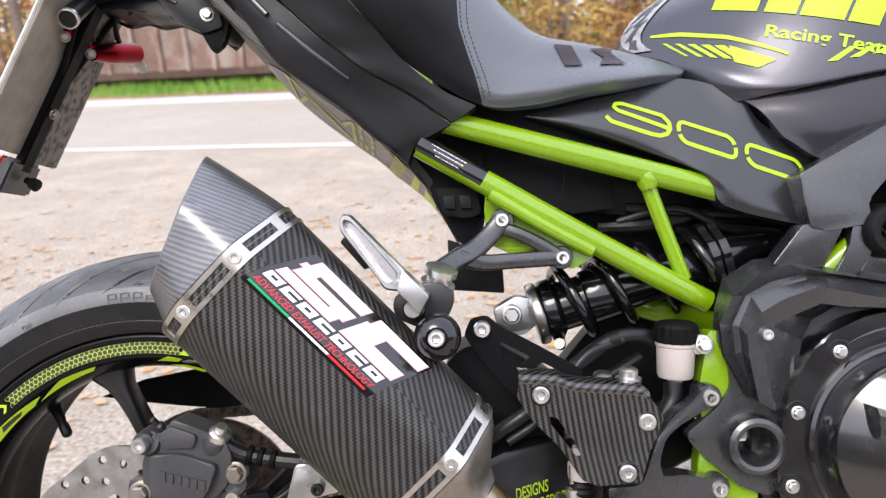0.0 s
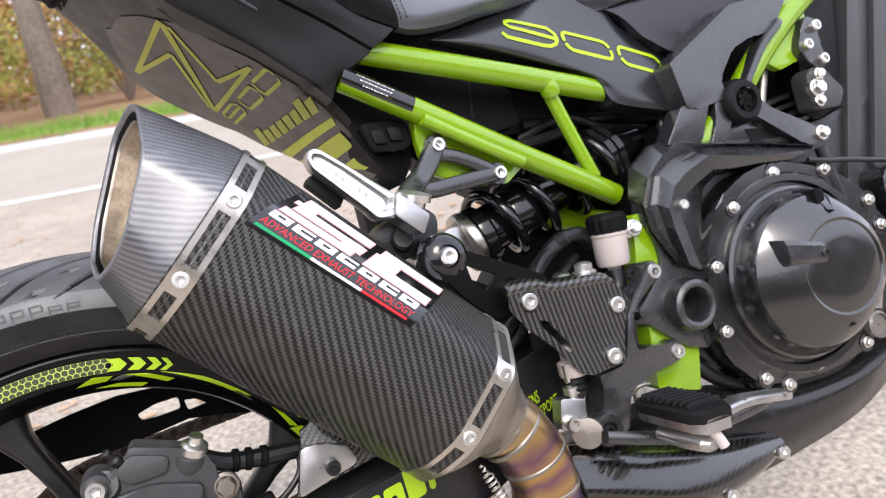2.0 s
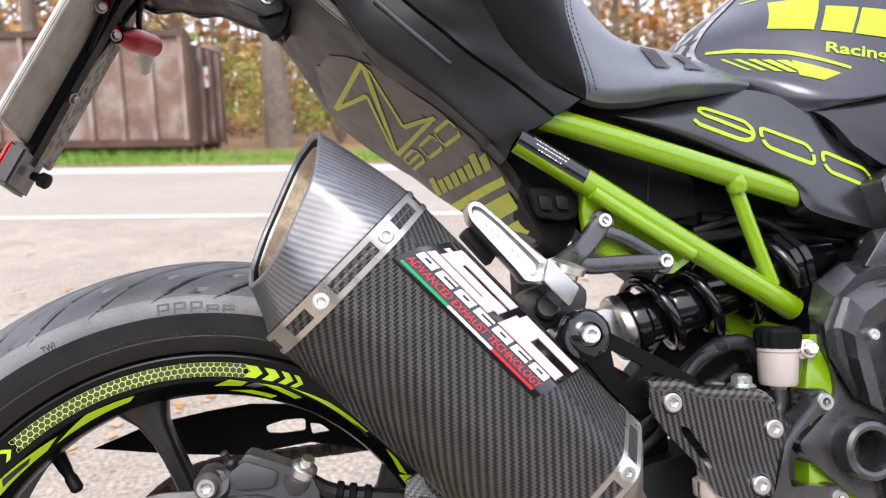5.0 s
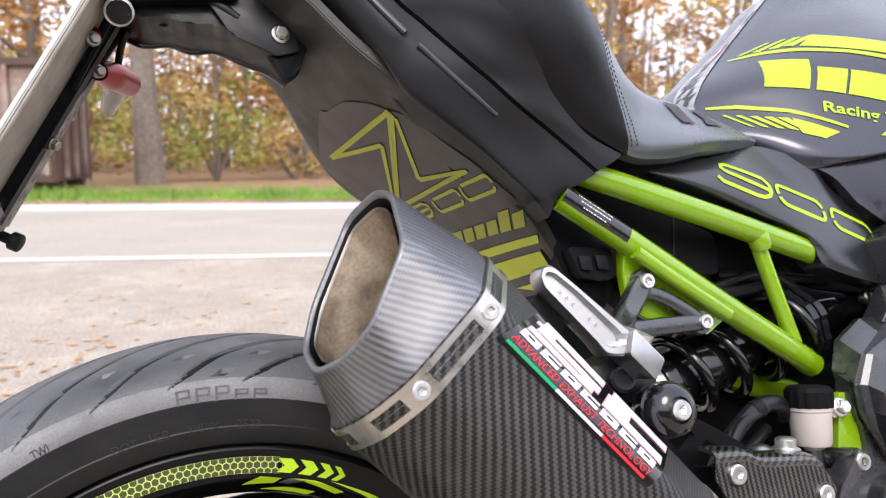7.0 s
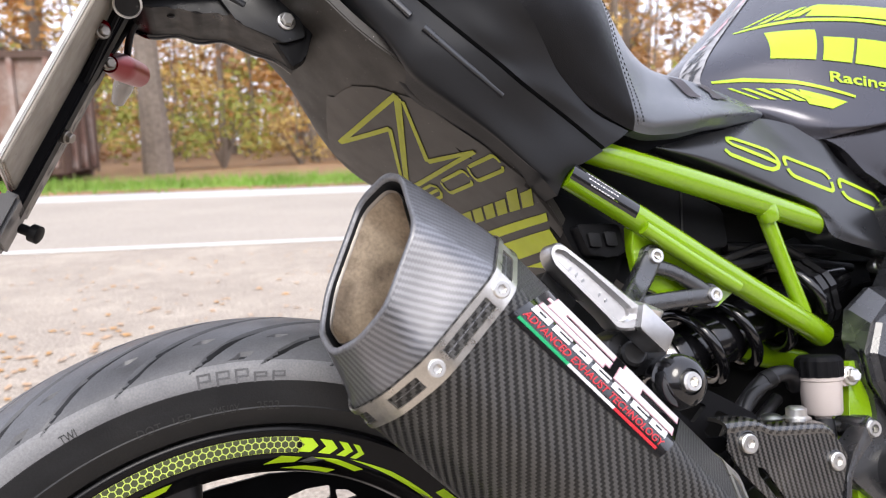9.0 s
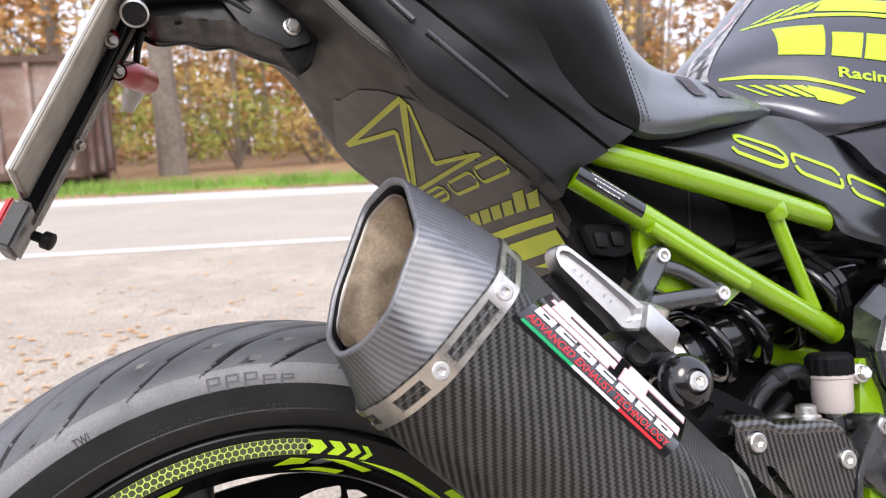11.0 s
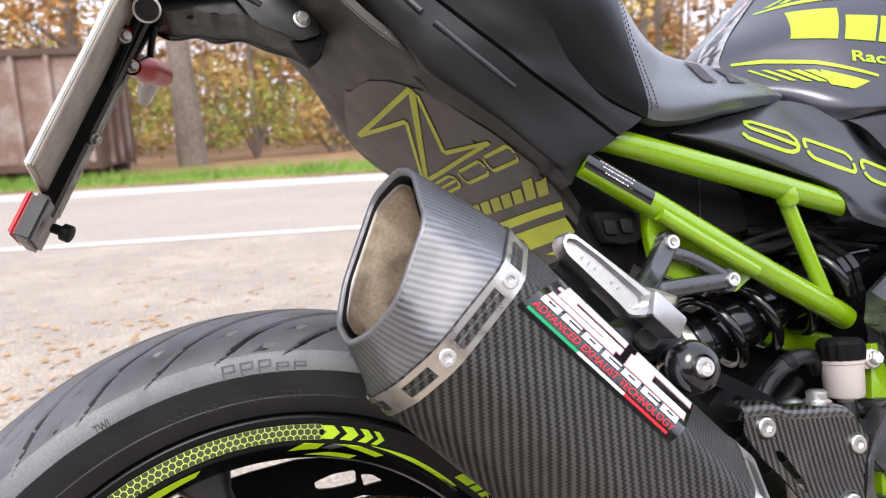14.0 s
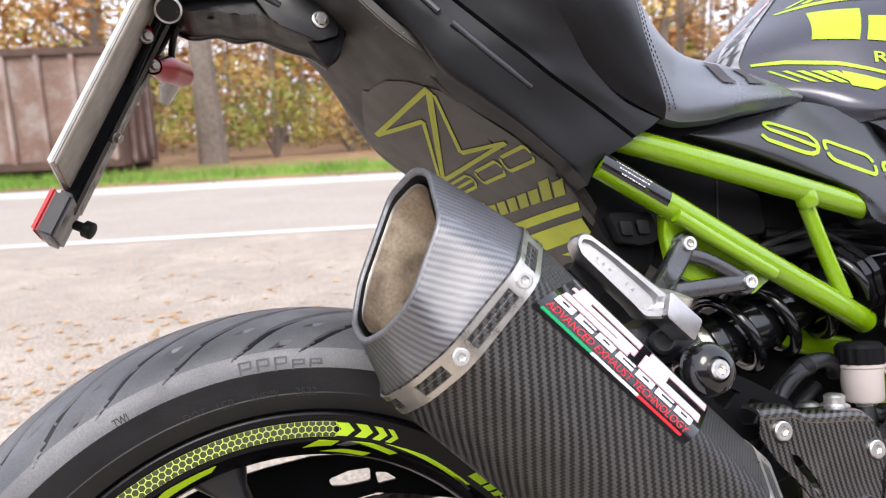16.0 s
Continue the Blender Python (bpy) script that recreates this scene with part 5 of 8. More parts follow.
tube(bm, [(0.5090, -0.053, 0.6830), (0.5285, -0.047, 0.628), (0.5470, -0.042, 0.578)], 0.0078, 18, 2)
part("strut", bm, GREEN, frame_main)
# gusset below the lower tube, and its small collar at the strut
bm = bmesh.new()
prism(bm, [(0.349, 0.676, -0.072), (0.347, 0.655, -0.066), (0.350, 0.622, -0.064), (0.400, 0.598, -0.058), (0.436, 0.594, -0.054), (0.456, 0.606, -0.054), (0.410, 0.640, -0.060)], -0.066, -0.056, 0.0015)
part("gusset", bm, GREEN, frame_main, "welded lime-green bracket plate")
bm = bmesh.new()
tube(bm, [(0.353, -0.0815, 0.671), (0.400, -0.0760, 0.641), (0.452, -0.0680, 0.6105)], 0.0065, 12, 3)
part("gusset_fold", bm, GREEN, frame_main)
bm = bmesh.new()
lathe(bm, [(0.0092, -0.010), (0.0108, -0.007), (0.0108, 0.004), (0.0088, 0.009)], (0.5110, -0.0560, 0.6795), (0.25, 0.08, -0.95), 18)
part("collar", bm, GREEN, frame_main)
# black film on the lower tube with unreadable small print
TUBE_A, TUBE_D = Vector((0.286, -0.0800, 0.7215)), Vector((0.064, 0.0065, -0.039)).normalized()


def tube_skin(x, y, r=0.0124):
    w = TUBE_D.cross(Vector((0, -1, 0))).normalized()
    if w.z < 0:
        w = -w
    a = y / r
    return TUBE_A + x * TUBE_D + r * (math.cos(a) * Vector((0, -1, 0)) + math.sin(a) * w)


bm = bmesh.new()
film(bm, -0.0005, 0.0720, -0.0065, 0.030, lambda x, y: tube_skin(x, y, 0.0126), 6, 16)
film_ob = part("tube_label", bm, M["black_print"], lower_tube, "black glossy type label with fine white print")
bm = bmesh.new()
for row, y in enumerate((0.0060, 0.0018, -0.0024)):
    x = 0.012 + 0.004 * row
    for k in range(13 - row * 2):
        w = 0.0009 + 0.0018 * ((k * 7 + row * 3) % 5) / 4
        film(bm, x, x + w, y, y + 0.0012, lambda a, b: tube_skin(a, b, 0.0128), 1, 2)
        x += w + 0.0012
part("label_print", bm, M["white"], film_ob, "rows of fine unreadable print", smooth=False)

# under-tail
UT_LINE = [(0.040, 0.902), (0.077, 0.865), (0.113, 0.824), (0.147, 0.794), (0.196, 0.755), (0.217, 0.739), (0.241, 0.716), (0.275, 0.686), (0.300, 0.652), (0.316, 0.618)]
UT_NEAR = [-0.080, -0.086, -0.090, -0.092, -0.090, -0.084, -0.072, -0.056, -0.042, -0.034]
UT_FAR = [0.090, 0.106, 0.150, 0.174, 0.170, 0.164, 0.156, 0.142, 0.112, 0.080]
UT = [[(x, a + (b - a) * f, z + up + 0.10 * (0.11 - a - (b - a) * f)) for (x, z), a, b in zip(UT_LINE, UT_NEAR, UT_FAR)] for f, up in ((0.0, 0.004), (0.04, 0.0), (0.35, 0.0), (0.65, 0.0), (0.93, 0.001), (1.0, 0.010))]
bm = bmesh.new()
shell(bm, UT, 5, 6, 0.007, (0.5, 0, 0.85))
undertail = part("under_tail", bm, M["under"], bike, "dusty brown-grey plastic under-tail with lime graphics")
ut_tree = BVHTree.FromPolygons([v.co.copy() for v in undertail.data.vertices], [tuple(q.vertices) for q in undertail.data.polygons])


def on_ut(x, y, lift=0.001):
    """The place on the underside below the plan point (x, y)."""
    hit = ut_tree.ray_cast(Vector((x, y, 0.3)), Vector((0, 0, 1)))
    if hit[0] is None:
        hit = ut_tree.find_nearest(Vector((x, y, 0.66)))
    return hit[0] + Vector((-0.5, 0, -0.85)) * lift


bm = bmesh.new()
prism(bm, rounded([(0.12, 0.86), (0.20, 0.80), (0.30, 0.745), (0.35, 0.72), (0.34, 0.64), (0.312, 0.645), (0.27, 0.71), (0.20, 0.765), (0.14, 0.825)], 0.006, 3), -0.034, 0.03, 0.002)
part("inner_tail", bm, M["plastic"], bike, "black inner fender behind the under-tail")

# tail side panel with a pressed groove, seat cowl above it
TP = [
    [(0.050, -0.082, 0.938), (0.106, -0.088, 0.872), (0.136, -0.088, 0.835), (0.1560, -0.089, 0.8030), (0.187, -0.089, 0.7785), (0.219, -0.088, 0.7545), (0.257, -0.087, 0.7200), (0.274, -0.080, 0.704)],
    [(0.056, -0.094, 0.943), (0.113, -0.101, 0.866), (0.134, -0.102, 0.834), (0.153, -0.102, 0.807), (0.185, -0.100, 0.782), (0.216, -0.096, 0.759), (0.259, -0.091, 0.723), (0.284, -0.086, 0.7225)],
    [(0.078, -0.104, 0.950), (0.130, -0.112, 0.862), (0.152, -0.113, 0.838), (0.168, -0.112, 0.816), (0.198, -0.108, 0.793), (0.228, -0.102, 0.773), (0.271, -0.095, 0.745), (0.301, -0.0895, 0.7305)],
    [(0.096, -0.104, 0.945), (0.140, -0.111, 0.880), (0.163, -0.113, 0.857), (0.195, -0.118, 0.825), (0.217, -0.117, 0.807), (0.239, -0.114, 0.789), (0.280, -0.098, 0.767), (0.318, -0.091, 0.739)],
]
bm = bmesh.new()
shell(bm, TP, 6, 5, 0.030)
part("tail_panel", bm, M["panel"], bike, "satin black tail side panel")
CP = [
    [(0.097, -0.107, 0.947), (0.141, -0.114, 0.882), (0.164, -0.116, 0.859), (0.196, -0.121, 0.827), (0.218, -0.120, 0.809), (0.240, -0.117, 0.791), (0.281, -0.101, 0.769), (0.319, -0.094, 0.741)],
    [(0.130, -0.118, 0.940), (0.172, -0.127, 0.880), (0.194, -0.129, 0.855), (0.215, -0.128, 0.826), (0.238, -0.121, 0.808), (0.261, -0.114, 0.791), (0.301, -0.1005, 0.768), (0.333, -0.0955, 0.748)],
    [(0.182, -0.138, 0.912), (0.213, -0.143, 0.870), (0.236, -0.143, 0.842), (0.253, -0.130, 0.8245), (0.2645, -0.120, 0.811), (0.276, -0.112, 0.7985), (0.308, -0.0985, 0.773), (0.3435, -0.0945, 0.755)],
]
bm = bmesh.new()
shell(bm, CP, 6, 5, 0.030)
part("seat_cowl", bm, M["panel"], bike, "textured black cowl panel beside the seat")
# seat: rider's hollow rising to the rear
SEAT = [
    [(0.186, -0.130, 0.908), (0.238, -0.134, 0.842), (0.278, -0.104, 0.798), (0.345, -0.0940, 0.757), (0.395, -0.0840, 0.7545), (0.449, -0.0700, 0.7655), (0.5044, -0.0450, 0.7755), (0.5555, -0.0180, 0.7865)],
    [(0.225, -0.142, 0.908), (0.262, -0.140, 0.852), (0.300, -0.118, 0.810), (0.354, -0.1010, 0.768), (0.400, -0.0920, 0.7680), (0.455, -0.0770, 0.7770), (0.515, -0.0500, 0.7850), (0.560, -0.0180, 0.7920)],
    [(0.275, -0.128, 0.912), (0.308, -0.126, 0.858), (0.334, -0.110, 0.822), (0.367, -0.090, 0.794), (0.404, -0.0740, 0.7940), (0.460, -0.0530, 0.8010), (0.526, -0.0280, 0.8020), (0.565, -0.0080, 0.7985)],
    [(0.325, -0.075, 0.918), (0.349, -0.066, 0.888), (0.367, -0.056, 0.868), (0.389, -0.044, 0.850), (0.415, -0.036, 0.8345), (0.464, -0.0270, 0.8255), (0.526, -0.0060, 0.8140), (0.562, 0.0060, 0.8040)],
    [(0.338, 0.040, 0.926), (0.358, 0.040, 0.895), (0.377, 0.050, 0.874), (0.398, 0.050, 0.855), (0.422, 0.050, 0.8390), (0.466, 0.0500, 0.8280), (0.526, 0.0500, 0.8150), (0.556, 0.0400, 0.8040)],
]
bm = bmesh.new()
shell(bm, SEAT, 6, 6, 0.02, (0.3, 0.95, 0.0))


def SEAM(z):
    return float(np.interp(z, [0.757, 0.781, 0.799, 0.828, 0.866, 0.920], [0.3495, 0.3440, 0.3380, 0.3300, 0.3290, 0.3260]))


# cut the cover along its seam
off_seam = lambda v: v.co.x - SEAM(v.co.z)
fresh = []
for e in [e for e in bm.edges if off_seam(e.verts[0]) * off_seam(e.verts[1]) < 0]:
    a, b = off_seam(e.verts[0]), off_seam(e.verts[1])
    fresh.append(bmesh.utils.edge_split(e, e.verts[0], a / (a - b))[1])
bmesh.ops.connect_verts(bm, verts=fresh)
seat = part("seat", bm, M["leather_sheen"], bike, "dark grey vinyl seat with stitched seams")
# shade in the colour: the cover behind the seam gets a darker vinyl
seat.data.materials.append(M["leather_shaded"])
for poly in seat.data.polygons:
    if poly.center.x < SEAM(poly.center.z):
        poly.material_index = 1
# black backing added to close the dark gap under the seat
bm = bmesh.new()
prism(bm, [(0.300, 0.790, -0.060), (0.345, 0.772, -0.064), (0.385, 0.768, -0.060), (0.450, 0.774, -0.042), (0.520, 0.784, -0.012), (0.560, 0.740, -0.020), (0.585, 0.690, -0.022), (0.520, 0.690, -0.030), (0.450, 0.715, -0.038), (0.340, 0.752, -0.050)], -0.044, 0.06)
part("seat_gap_backing", bm, M["plastic"], bike, "black backing added behind the frame tube, under the seat")
# side panel with the number
SP = [
    [(0.3908, -0.0600, 0.7475), (0.4443, -0.0500, 0.7304), (0.5062, -0.0450, 0.7102), (0.5601, -0.0590, 0.6865), (0.5740, -0.0590, 0.6720), (0.5871, -0.0590, 0.6494), (0.6548, -0.0570, 0.6290), (0.6820, -0.0500, 0.6280)],
    [(0.3912, -0.0618, 0.7480), (0.4432, -0.0600, 0.7357), (0.5040, -0.0560, 0.7140), (0.5605, -0.0600, 0.6910), (0.5863, -0.0600, 0.6750), (0.6134, -0.0595, 0.6568), (0.6473, -0.0580, 0.6427), (0.6820, -0.0510, 0.6345)],
    [(0.3916, -0.0620, 0.7484), (0.4440, -0.0580, 0.7470), (0.5120, -0.0530, 0.7420), (0.5750, -0.0500, 0.7260), (0.6080, -0.0495, 0.7120), (0.6400, -0.0490, 0.6930), (0.6660, -0.0480, 0.6750), (0.6866, -0.0425, 0.6600)],
    [(0.3920, -0.0605, 0.7490), (0.4455, -0.0505, 0.7605), (0.5182, -0.0325, 0.7765), (0.5611, -0.0195, 0.7862), (0.6101, -0.0340, 0.7640), (0.6300, -0.0365, 0.7360), (0.6526, -0.0385, 0.7166), (0.6824, -0.0405, 0.6885)],
]
bm = bmesh.new()
shell(bm, SP, 6, 6, 0.030)
side_panel = part("side_panel", bm, M["satin"], bike, "satin black side panel with a lime number")
on_sp = skin_of(side_panel)

# tank
TK = [
    [(0.562, 0.004, 0.782), (0.600, -0.032, 0.758), (0.650, -0.050, 0.762), (0.735, -0.062, 0.774), (0.820, -0.066, 0.785)],
    [(0.556, 0.000, 0.806), (0.600, -0.034, 0.786), (0.650, -0.052, 0.772), (0.735, -0.064, 0.780), (0.820, -0.068, 0.790)],
    [(0.514, 0.045, 0.838), (0.575, 0.004, 0.838), (0.640, -0.034, 0.832), (0.735, -0.056, 0.838), (0.830, -0.060, 0.846)],
    [(0.528, 0.060, 0.872), (0.595, 0.012, 0.876), (0.655, -0.016, 0.884), (0.740, -0.040, 0.893), (0.840, -0.050, 0.900)],
    [(0.580, 0.080, 0.912), (0.640, 0.048, 0.932), (0.690, 0.026, 0.945), (0.765, 0.008, 0.955), (0.850, 0.0, 0.960)],
    [(0.650, 0.095, 0.968), (0.695, 0.080, 0.990), (0.740, 0.070, 1.005), (0.800, 0.062, 1.018), (0.870, 0.058, 1.025)],
    [(0.730, 0.112, 1.036), (0.765, 0.108, 1.052), (0.800, 0.104, 1.064), (0.840, 0.100, 1.074), (0.890, 0.098, 1.080)],
]
bm = bmesh.new()
tk_net = shell(bm, TK, 7, 7, 0.045)
tank = part("fuel_tank", bm, M["greypaint"], bike, "graphite fuel tank with lime graphics")
on_tk = skin_of(tank)

# shroud between tank and frame
SH = [
    [(0.648, -0.052, 0.716), (0.690, -0.056, 0.690), (0.750, -0.060, 0.700), (0.830, -0.062, 0.730)],
    [(0.628, -0.046, 0.745), (0.680, -0.058, 0.738), (0.750, -0.064, 0.745), (0.840, -0.068, 0.765)],
    [(0.606, -0.034, 0.764), (0.670, -0.044, 0.775), (0.750, -0.054, 0.790), (0.850, -0.060, 0.800)],
]
bm = bmesh.new()
shell(bm, SH, 6, 5, 0.015)
part("tank_shroud", bm, M["shroudpaint"], bike, "dark glossy shroud below the tank")


# ---- cast frame plates ----
castings = new("pivot_casting")
castings.parent = bike
CB = M["castblack"]
bm = bmesh.new()
prism(bm, rounded([(0.648, 0.676), (0.7485, 0.728), (0.842, 0.734), (0.808, 0.695), (0.784, 0.687), (0.769, 0.688), (0.738, 0.678), (0.712, 0.649), (0.711, 0.635), (0.725, 0.627), (0.674, 0.621), (0.657, 0.624), (0.652, 0.652)], 0.004, 3), -0.083, -0.05, 0.007, 3)
part("upper_spar", bm, CB, castings, "satin black cast spar")
bm = bmesh.new()
bar(bm, [(0.812, -0.078, 0.699), (0.805, -0.080, 0.693), (0.777, -0.080, 0.674), (0.749, -0.080, 0.645), (0.738, -0.080, 0.630)], 0.012, 0.0045)
part("window_rim", bm, CB, castings)
bm = bmesh.new()
prism(bm, rounded([(0.651, 0.628), (0.690, 0.626), (0.668, 0.586), (0.620, 0.590)], 0.003, 3), -0.081, -0.055, 0.005, 3)
part("spar_leg", bm, CB, castings)
bm = bmesh.new()
prism(bm, rounded([(0.698, 0.630), (0.726, 0.626), (0.716, 0.602), (0.700, 0.578), (0.678, 0.580), (0.693, 0.604)], 0.003, 3), -0.081, -0.055, 0.005, 3)
part("spar_leg", bm, CB, castings)
bm = bmesh.new()
prism(bm, rounded([(0.740, 0.636), (0.7725, 0.604), (0.832, 0.571), (0.8440, 0.561), (0.838, 0.549), (0.824, 0.549), (0.809, 0.5535), (0.791, 0.567), (0.749, 0.598), (0.728, 0.605)], 0.005, 3), -0.083, -0.055, 0.006, 3)
part("spar_arm", bm, CB, castings)
bm = bmesh.new()
prism(bm, rounded([(0.720, 0.606), (0.761, 0.603), (0.8085, 0.570), (0.827, 0.553), (0.770, 0.556), (0.705, 0.575)], 0.004, 3), -0.070, -0.055, 0.002)
part("spar_web", bm, M["castblack"], castings)
# black slab laid on the web in place of a slot's shade
bm = bmesh.new()
prism(bm, rounded([(0.738, 0.588), (0.775, 0.581), (0.790, 0.568), (0.745, 0.573)], 0.003, 3), -0.0712, -0.066)
part("web_slot_shade", bm, M["rubber_shade_black"], castings)
bolt("web_screw", (0.758, -0.072, 0.591), (0, -1, 0), 0.0035, castings, M["blackmetal"])
bm = bmesh.new()
tube(bm, [(0.728, -0.066, 0.612), (0.758, -0.070, 0.643), (0.7956, -0.070, 0.674), (0.8445, -0.070, 0.708), (0.888, -0.070, 0.7335), (0.930, -0.066, 0.757)], 0.0150, 20, 4)
part("front_tube", bm, GREEN, frame_main, "lime-green round frame tube")
bm = bmesh.new()
tube(bm, [(0.660, -0.064, 0.572), (0.684, -0.066, 0.590), (0.708, -0.066, 0.611)], 0.0105, 16, 3)
part("inner_tube", bm, GREEN, frame_main)
bm = bmesh.new()
prism(bm, rounded([(0.795, 0.655), (0.842, 0.700), (0.872, 0.716), (0.866, 0.680), (0.846, 0.652), (0.812, 0.644)], 0.004, 3), -0.072, -0.062, 0.001)
part("engine_mount_plate", bm, GREEN, frame_main)
bm = bmesh.new()
prism(bm, rounded([(0.856, 0.700), (0.874, 0.692), (0.868, 0.668), (0.876, 0.642), (0.862, 0.632), (0.848, 0.642), (0.834, 0.662), (0.840, 0.676)], 0.005, 3), -0.084, -0.070, 0.003)
part("mount_lug", bm, CB, castings)
for at in ((0.864, -0.086, 0.685), (0.845, -0.086, 0.665), (0.8645, -0.086, 0.645)):
    bolt("mount_bolt", at, (0, -1, 0.1), 0.0068, castings, M["steel"])
bm = bmesh.new()
tube(bm, [(0.808, -0.05, 0.650), (0.786, -0.05, 0.596)], 0.006, 12, 1)
part("stay_rod", bm, M["titan"], castings)
# pivot plate below the arch
bm = bmesh.new()
pierced(bm, rounded([(0.575, 0.560), (0.568, 0.545), (0.566, 0.519), (0.5756, 0.497), (0.577, 0.473), (0.562, 0.454), (0.533, 0.430), (0.536, 0.4215), (0.551, 0.406), (0.581, 0.379), (0.610, 0.3675), (0.6295, 0.397), (0.630, 0.435), (0.640, 0.452), (0.637, 0.497), (0.640, 0.540), (0.640, 0.575), (0.600, 0.575)], 0.006, 3), [[(0.594 + 0.019 * math.cos(q), 0.421 + 0.019 * math.sin(q)) for q in lin(0, 2 * math.pi, 24, False)]], lambda x, z: -0.080, 0.016, bevel=0.004)
part("pivot_plate", bm, CB, castings, "satin black cast pivot plate")
# the arch: flat rim, sunk line, raised field with a sloping face
ARCH = (
    (-0.0660, ((0.841, 0.551), (0.758, 0.573), (0.686, 0.587), (0.641, 0.597), (0.609, 0.596), (0.579, 0.577), (0.570, 0.549), (0.576, 0.510), (0.596, 0.463))),
    (-0.0880, ((0.814, 0.549), (0.736, 0.568), (0.674, 0.580), (0.632, 0.590), (0.605, 0.582), (0.580, 0.562), (0.566, 0.537), (0.569, 0.506), (0.590, 0.466))),
    (-0.0810, ((0.821, 0.547), (0.744, 0.565), (0.678, 0.578), (0.651, 0.581), (0.618, 0.574), (0.594, 0.562), (0.580, 0.534), (0.582, 0.506), (0.600, 0.466))),
    (-0.0850, ((0.816, 0.546), (0.740, 0.562), (0.668, 0.577), (0.650, 0.575), (0.621, 0.569), (0.598, 0.561), (0.585, 0.533), (0.587, 0.508), (0.601, 0.466))),
    (-0.0990, ((0.784, 0.544), (0.723, 0.554), (0.665, 0.567), (0.655, 0.569), (0.621, 0.558), (0.602, 0.547), (0.588, 0.526), (0.589, 0.504), (0.596, 0.463))),
    (-0.0960, ((0.769, 0.541), (0.727, 0.546), (0.683, 0.549), (0.658, 0.553), (0.632, 0.543), (0.612, 0.533), (0.602, 0.513), (0.606, 0.491), (0.611, 0.454))),
    (-0.0760, ((0.785, 0.540), (0.749, 0.543), (0.703, 0.545), (0.680, 0.548), (0.657, 0.536), (0.647, 0.517), (0.644, 0.499), (0.640, 0.481), (0.630, 0.449))),
)
bm = bmesh.new()
shell(bm, [[(x, y, z) for x, z in row] for y, row in ARCH], 1, 1, 0.006)
part("arch", bm, CB, castings, "satin black arched casting with a raised field", angle=12)
bolt("cover_screw", (0.606, -0.0985, 0.526), (0, -1, 0), 0.0055, castings, M["steel"])
bm = bmesh.new()
lathe(bm, [(0.0300, -0.012), (0.0285, 0.004), (0.0265, 0.009), (0.0225, 0.0110), (0.0190, 0.0100), (0.0168, 0.006), (0.0160, -0.004), (0.0155, -0.050), (0.001, -0.050)], (0.594, -0.088, 0.421), (0, -1, 0), 40, cap=False)
part("pivot_boss", bm, CB, castings, "black round boss with a deep hole")
bm = bmesh.new()
lathe(bm, [(0.0075, -0.01), (0.0075, 0.006), (0.005, 0.006), (0.005, -0.006), (0.0005, -0.006)], (0.594, -0.046, 0.421), (0, -1, 0), 6, cap=False)
part("pivot_nut", bm, M["steel"], castings)
bm = bmesh.new()
lathe(bm, [(0.027, -0.03), (0.0262, -0.004), (0.0235, 0.004), (0.021, 0.0065), (0.0150, 0.0065), (0.0135, 0.0), (0.0005, 0.0)], (0.731, -0.086, 0.6185), (0, -1, 0), 36, cap=False)
plug = part("frame_plug", bm, M["rubber_shade_black"], castings, "round black plug with a star recess")
for k in range(3):
    bm = bmesh.new()
    a = math.pi * k / 3 + 0.3
    prism(bm, [(0.731 + 0.0105 * math.cos(a + q), 0.6185 + 0.0105 * math.sin(a + q)) for q in (-0.28, 0.28, math.pi - 0.28, math.pi + 0.28)], -0.0905, -0.086, 0.0008)
    part("plug_rib", bm, M["plastic"], plug)
for at, r in (((0.8436, -0.088, 0.613), 0.0088), ((0.852, -0.088, 0.629), 0.0058), ((0.843, -0.088, 0.598), 0.0058)):
    bolt("mount_bolt", at, (0, -1, 0.1), r, castings, M["steel"], socket=False)
bm = bmesh.new()
prism(bm, rounded([(0.836, 0.588), (0.836, 0.632), (0.852, 0.640), (0.868, 0.632), (0.892, 0.606), (0.880, 0.586)], 0.006, 3), -0.083, -0.06, 0.004)
part("mount_lug", bm, M["caliper"], castings)
bolt("mount_bolt", (0.838, -0.085, 0.561), (0, -1, 0.1), 0.0072, castings, M["steel"], socket=False)
bolt("mount_bolt", (0.664, -0.030, 0.618), (0, -1, 0.1), 0.0085, castings, M["steel"])
# green bracket beside the pivot plate, and the foot below it
bm = bmesh.new()
prism(bm, rounded([(0.560, 0.530), (0.576, 0.526), (0.580, 0.470), (0.562, 0.436), (0.550, 0.436), (0.548, 0.470)], 0.005, 3), -0.074, -0.050, 0.003)
part("side_bracket", bm, GREEN, frame_main, "lime-green frame bracket behind the footrest plate")
bm = bmesh.new()
prism(bm, rounded([(0.546, 0.412), (0.606, 0.392), (0.601, 0.367), (0.592, 0.325), (0.539, 0.343)], 0.004, 3), -0.072, -0.050, 0.003)
part("lower_bracket", bm, GREEN, frame_main)
bm = bmesh.new()
tube(bm, [(0.500, 0.030, 0.552), (0.545, 0.030, 0.538), (0.600, 0.030, 0.522)], 0.014, 14, 2)
part("cross_tube", bm, GREEN, frame_main, "lime-green cross tube deep inside")

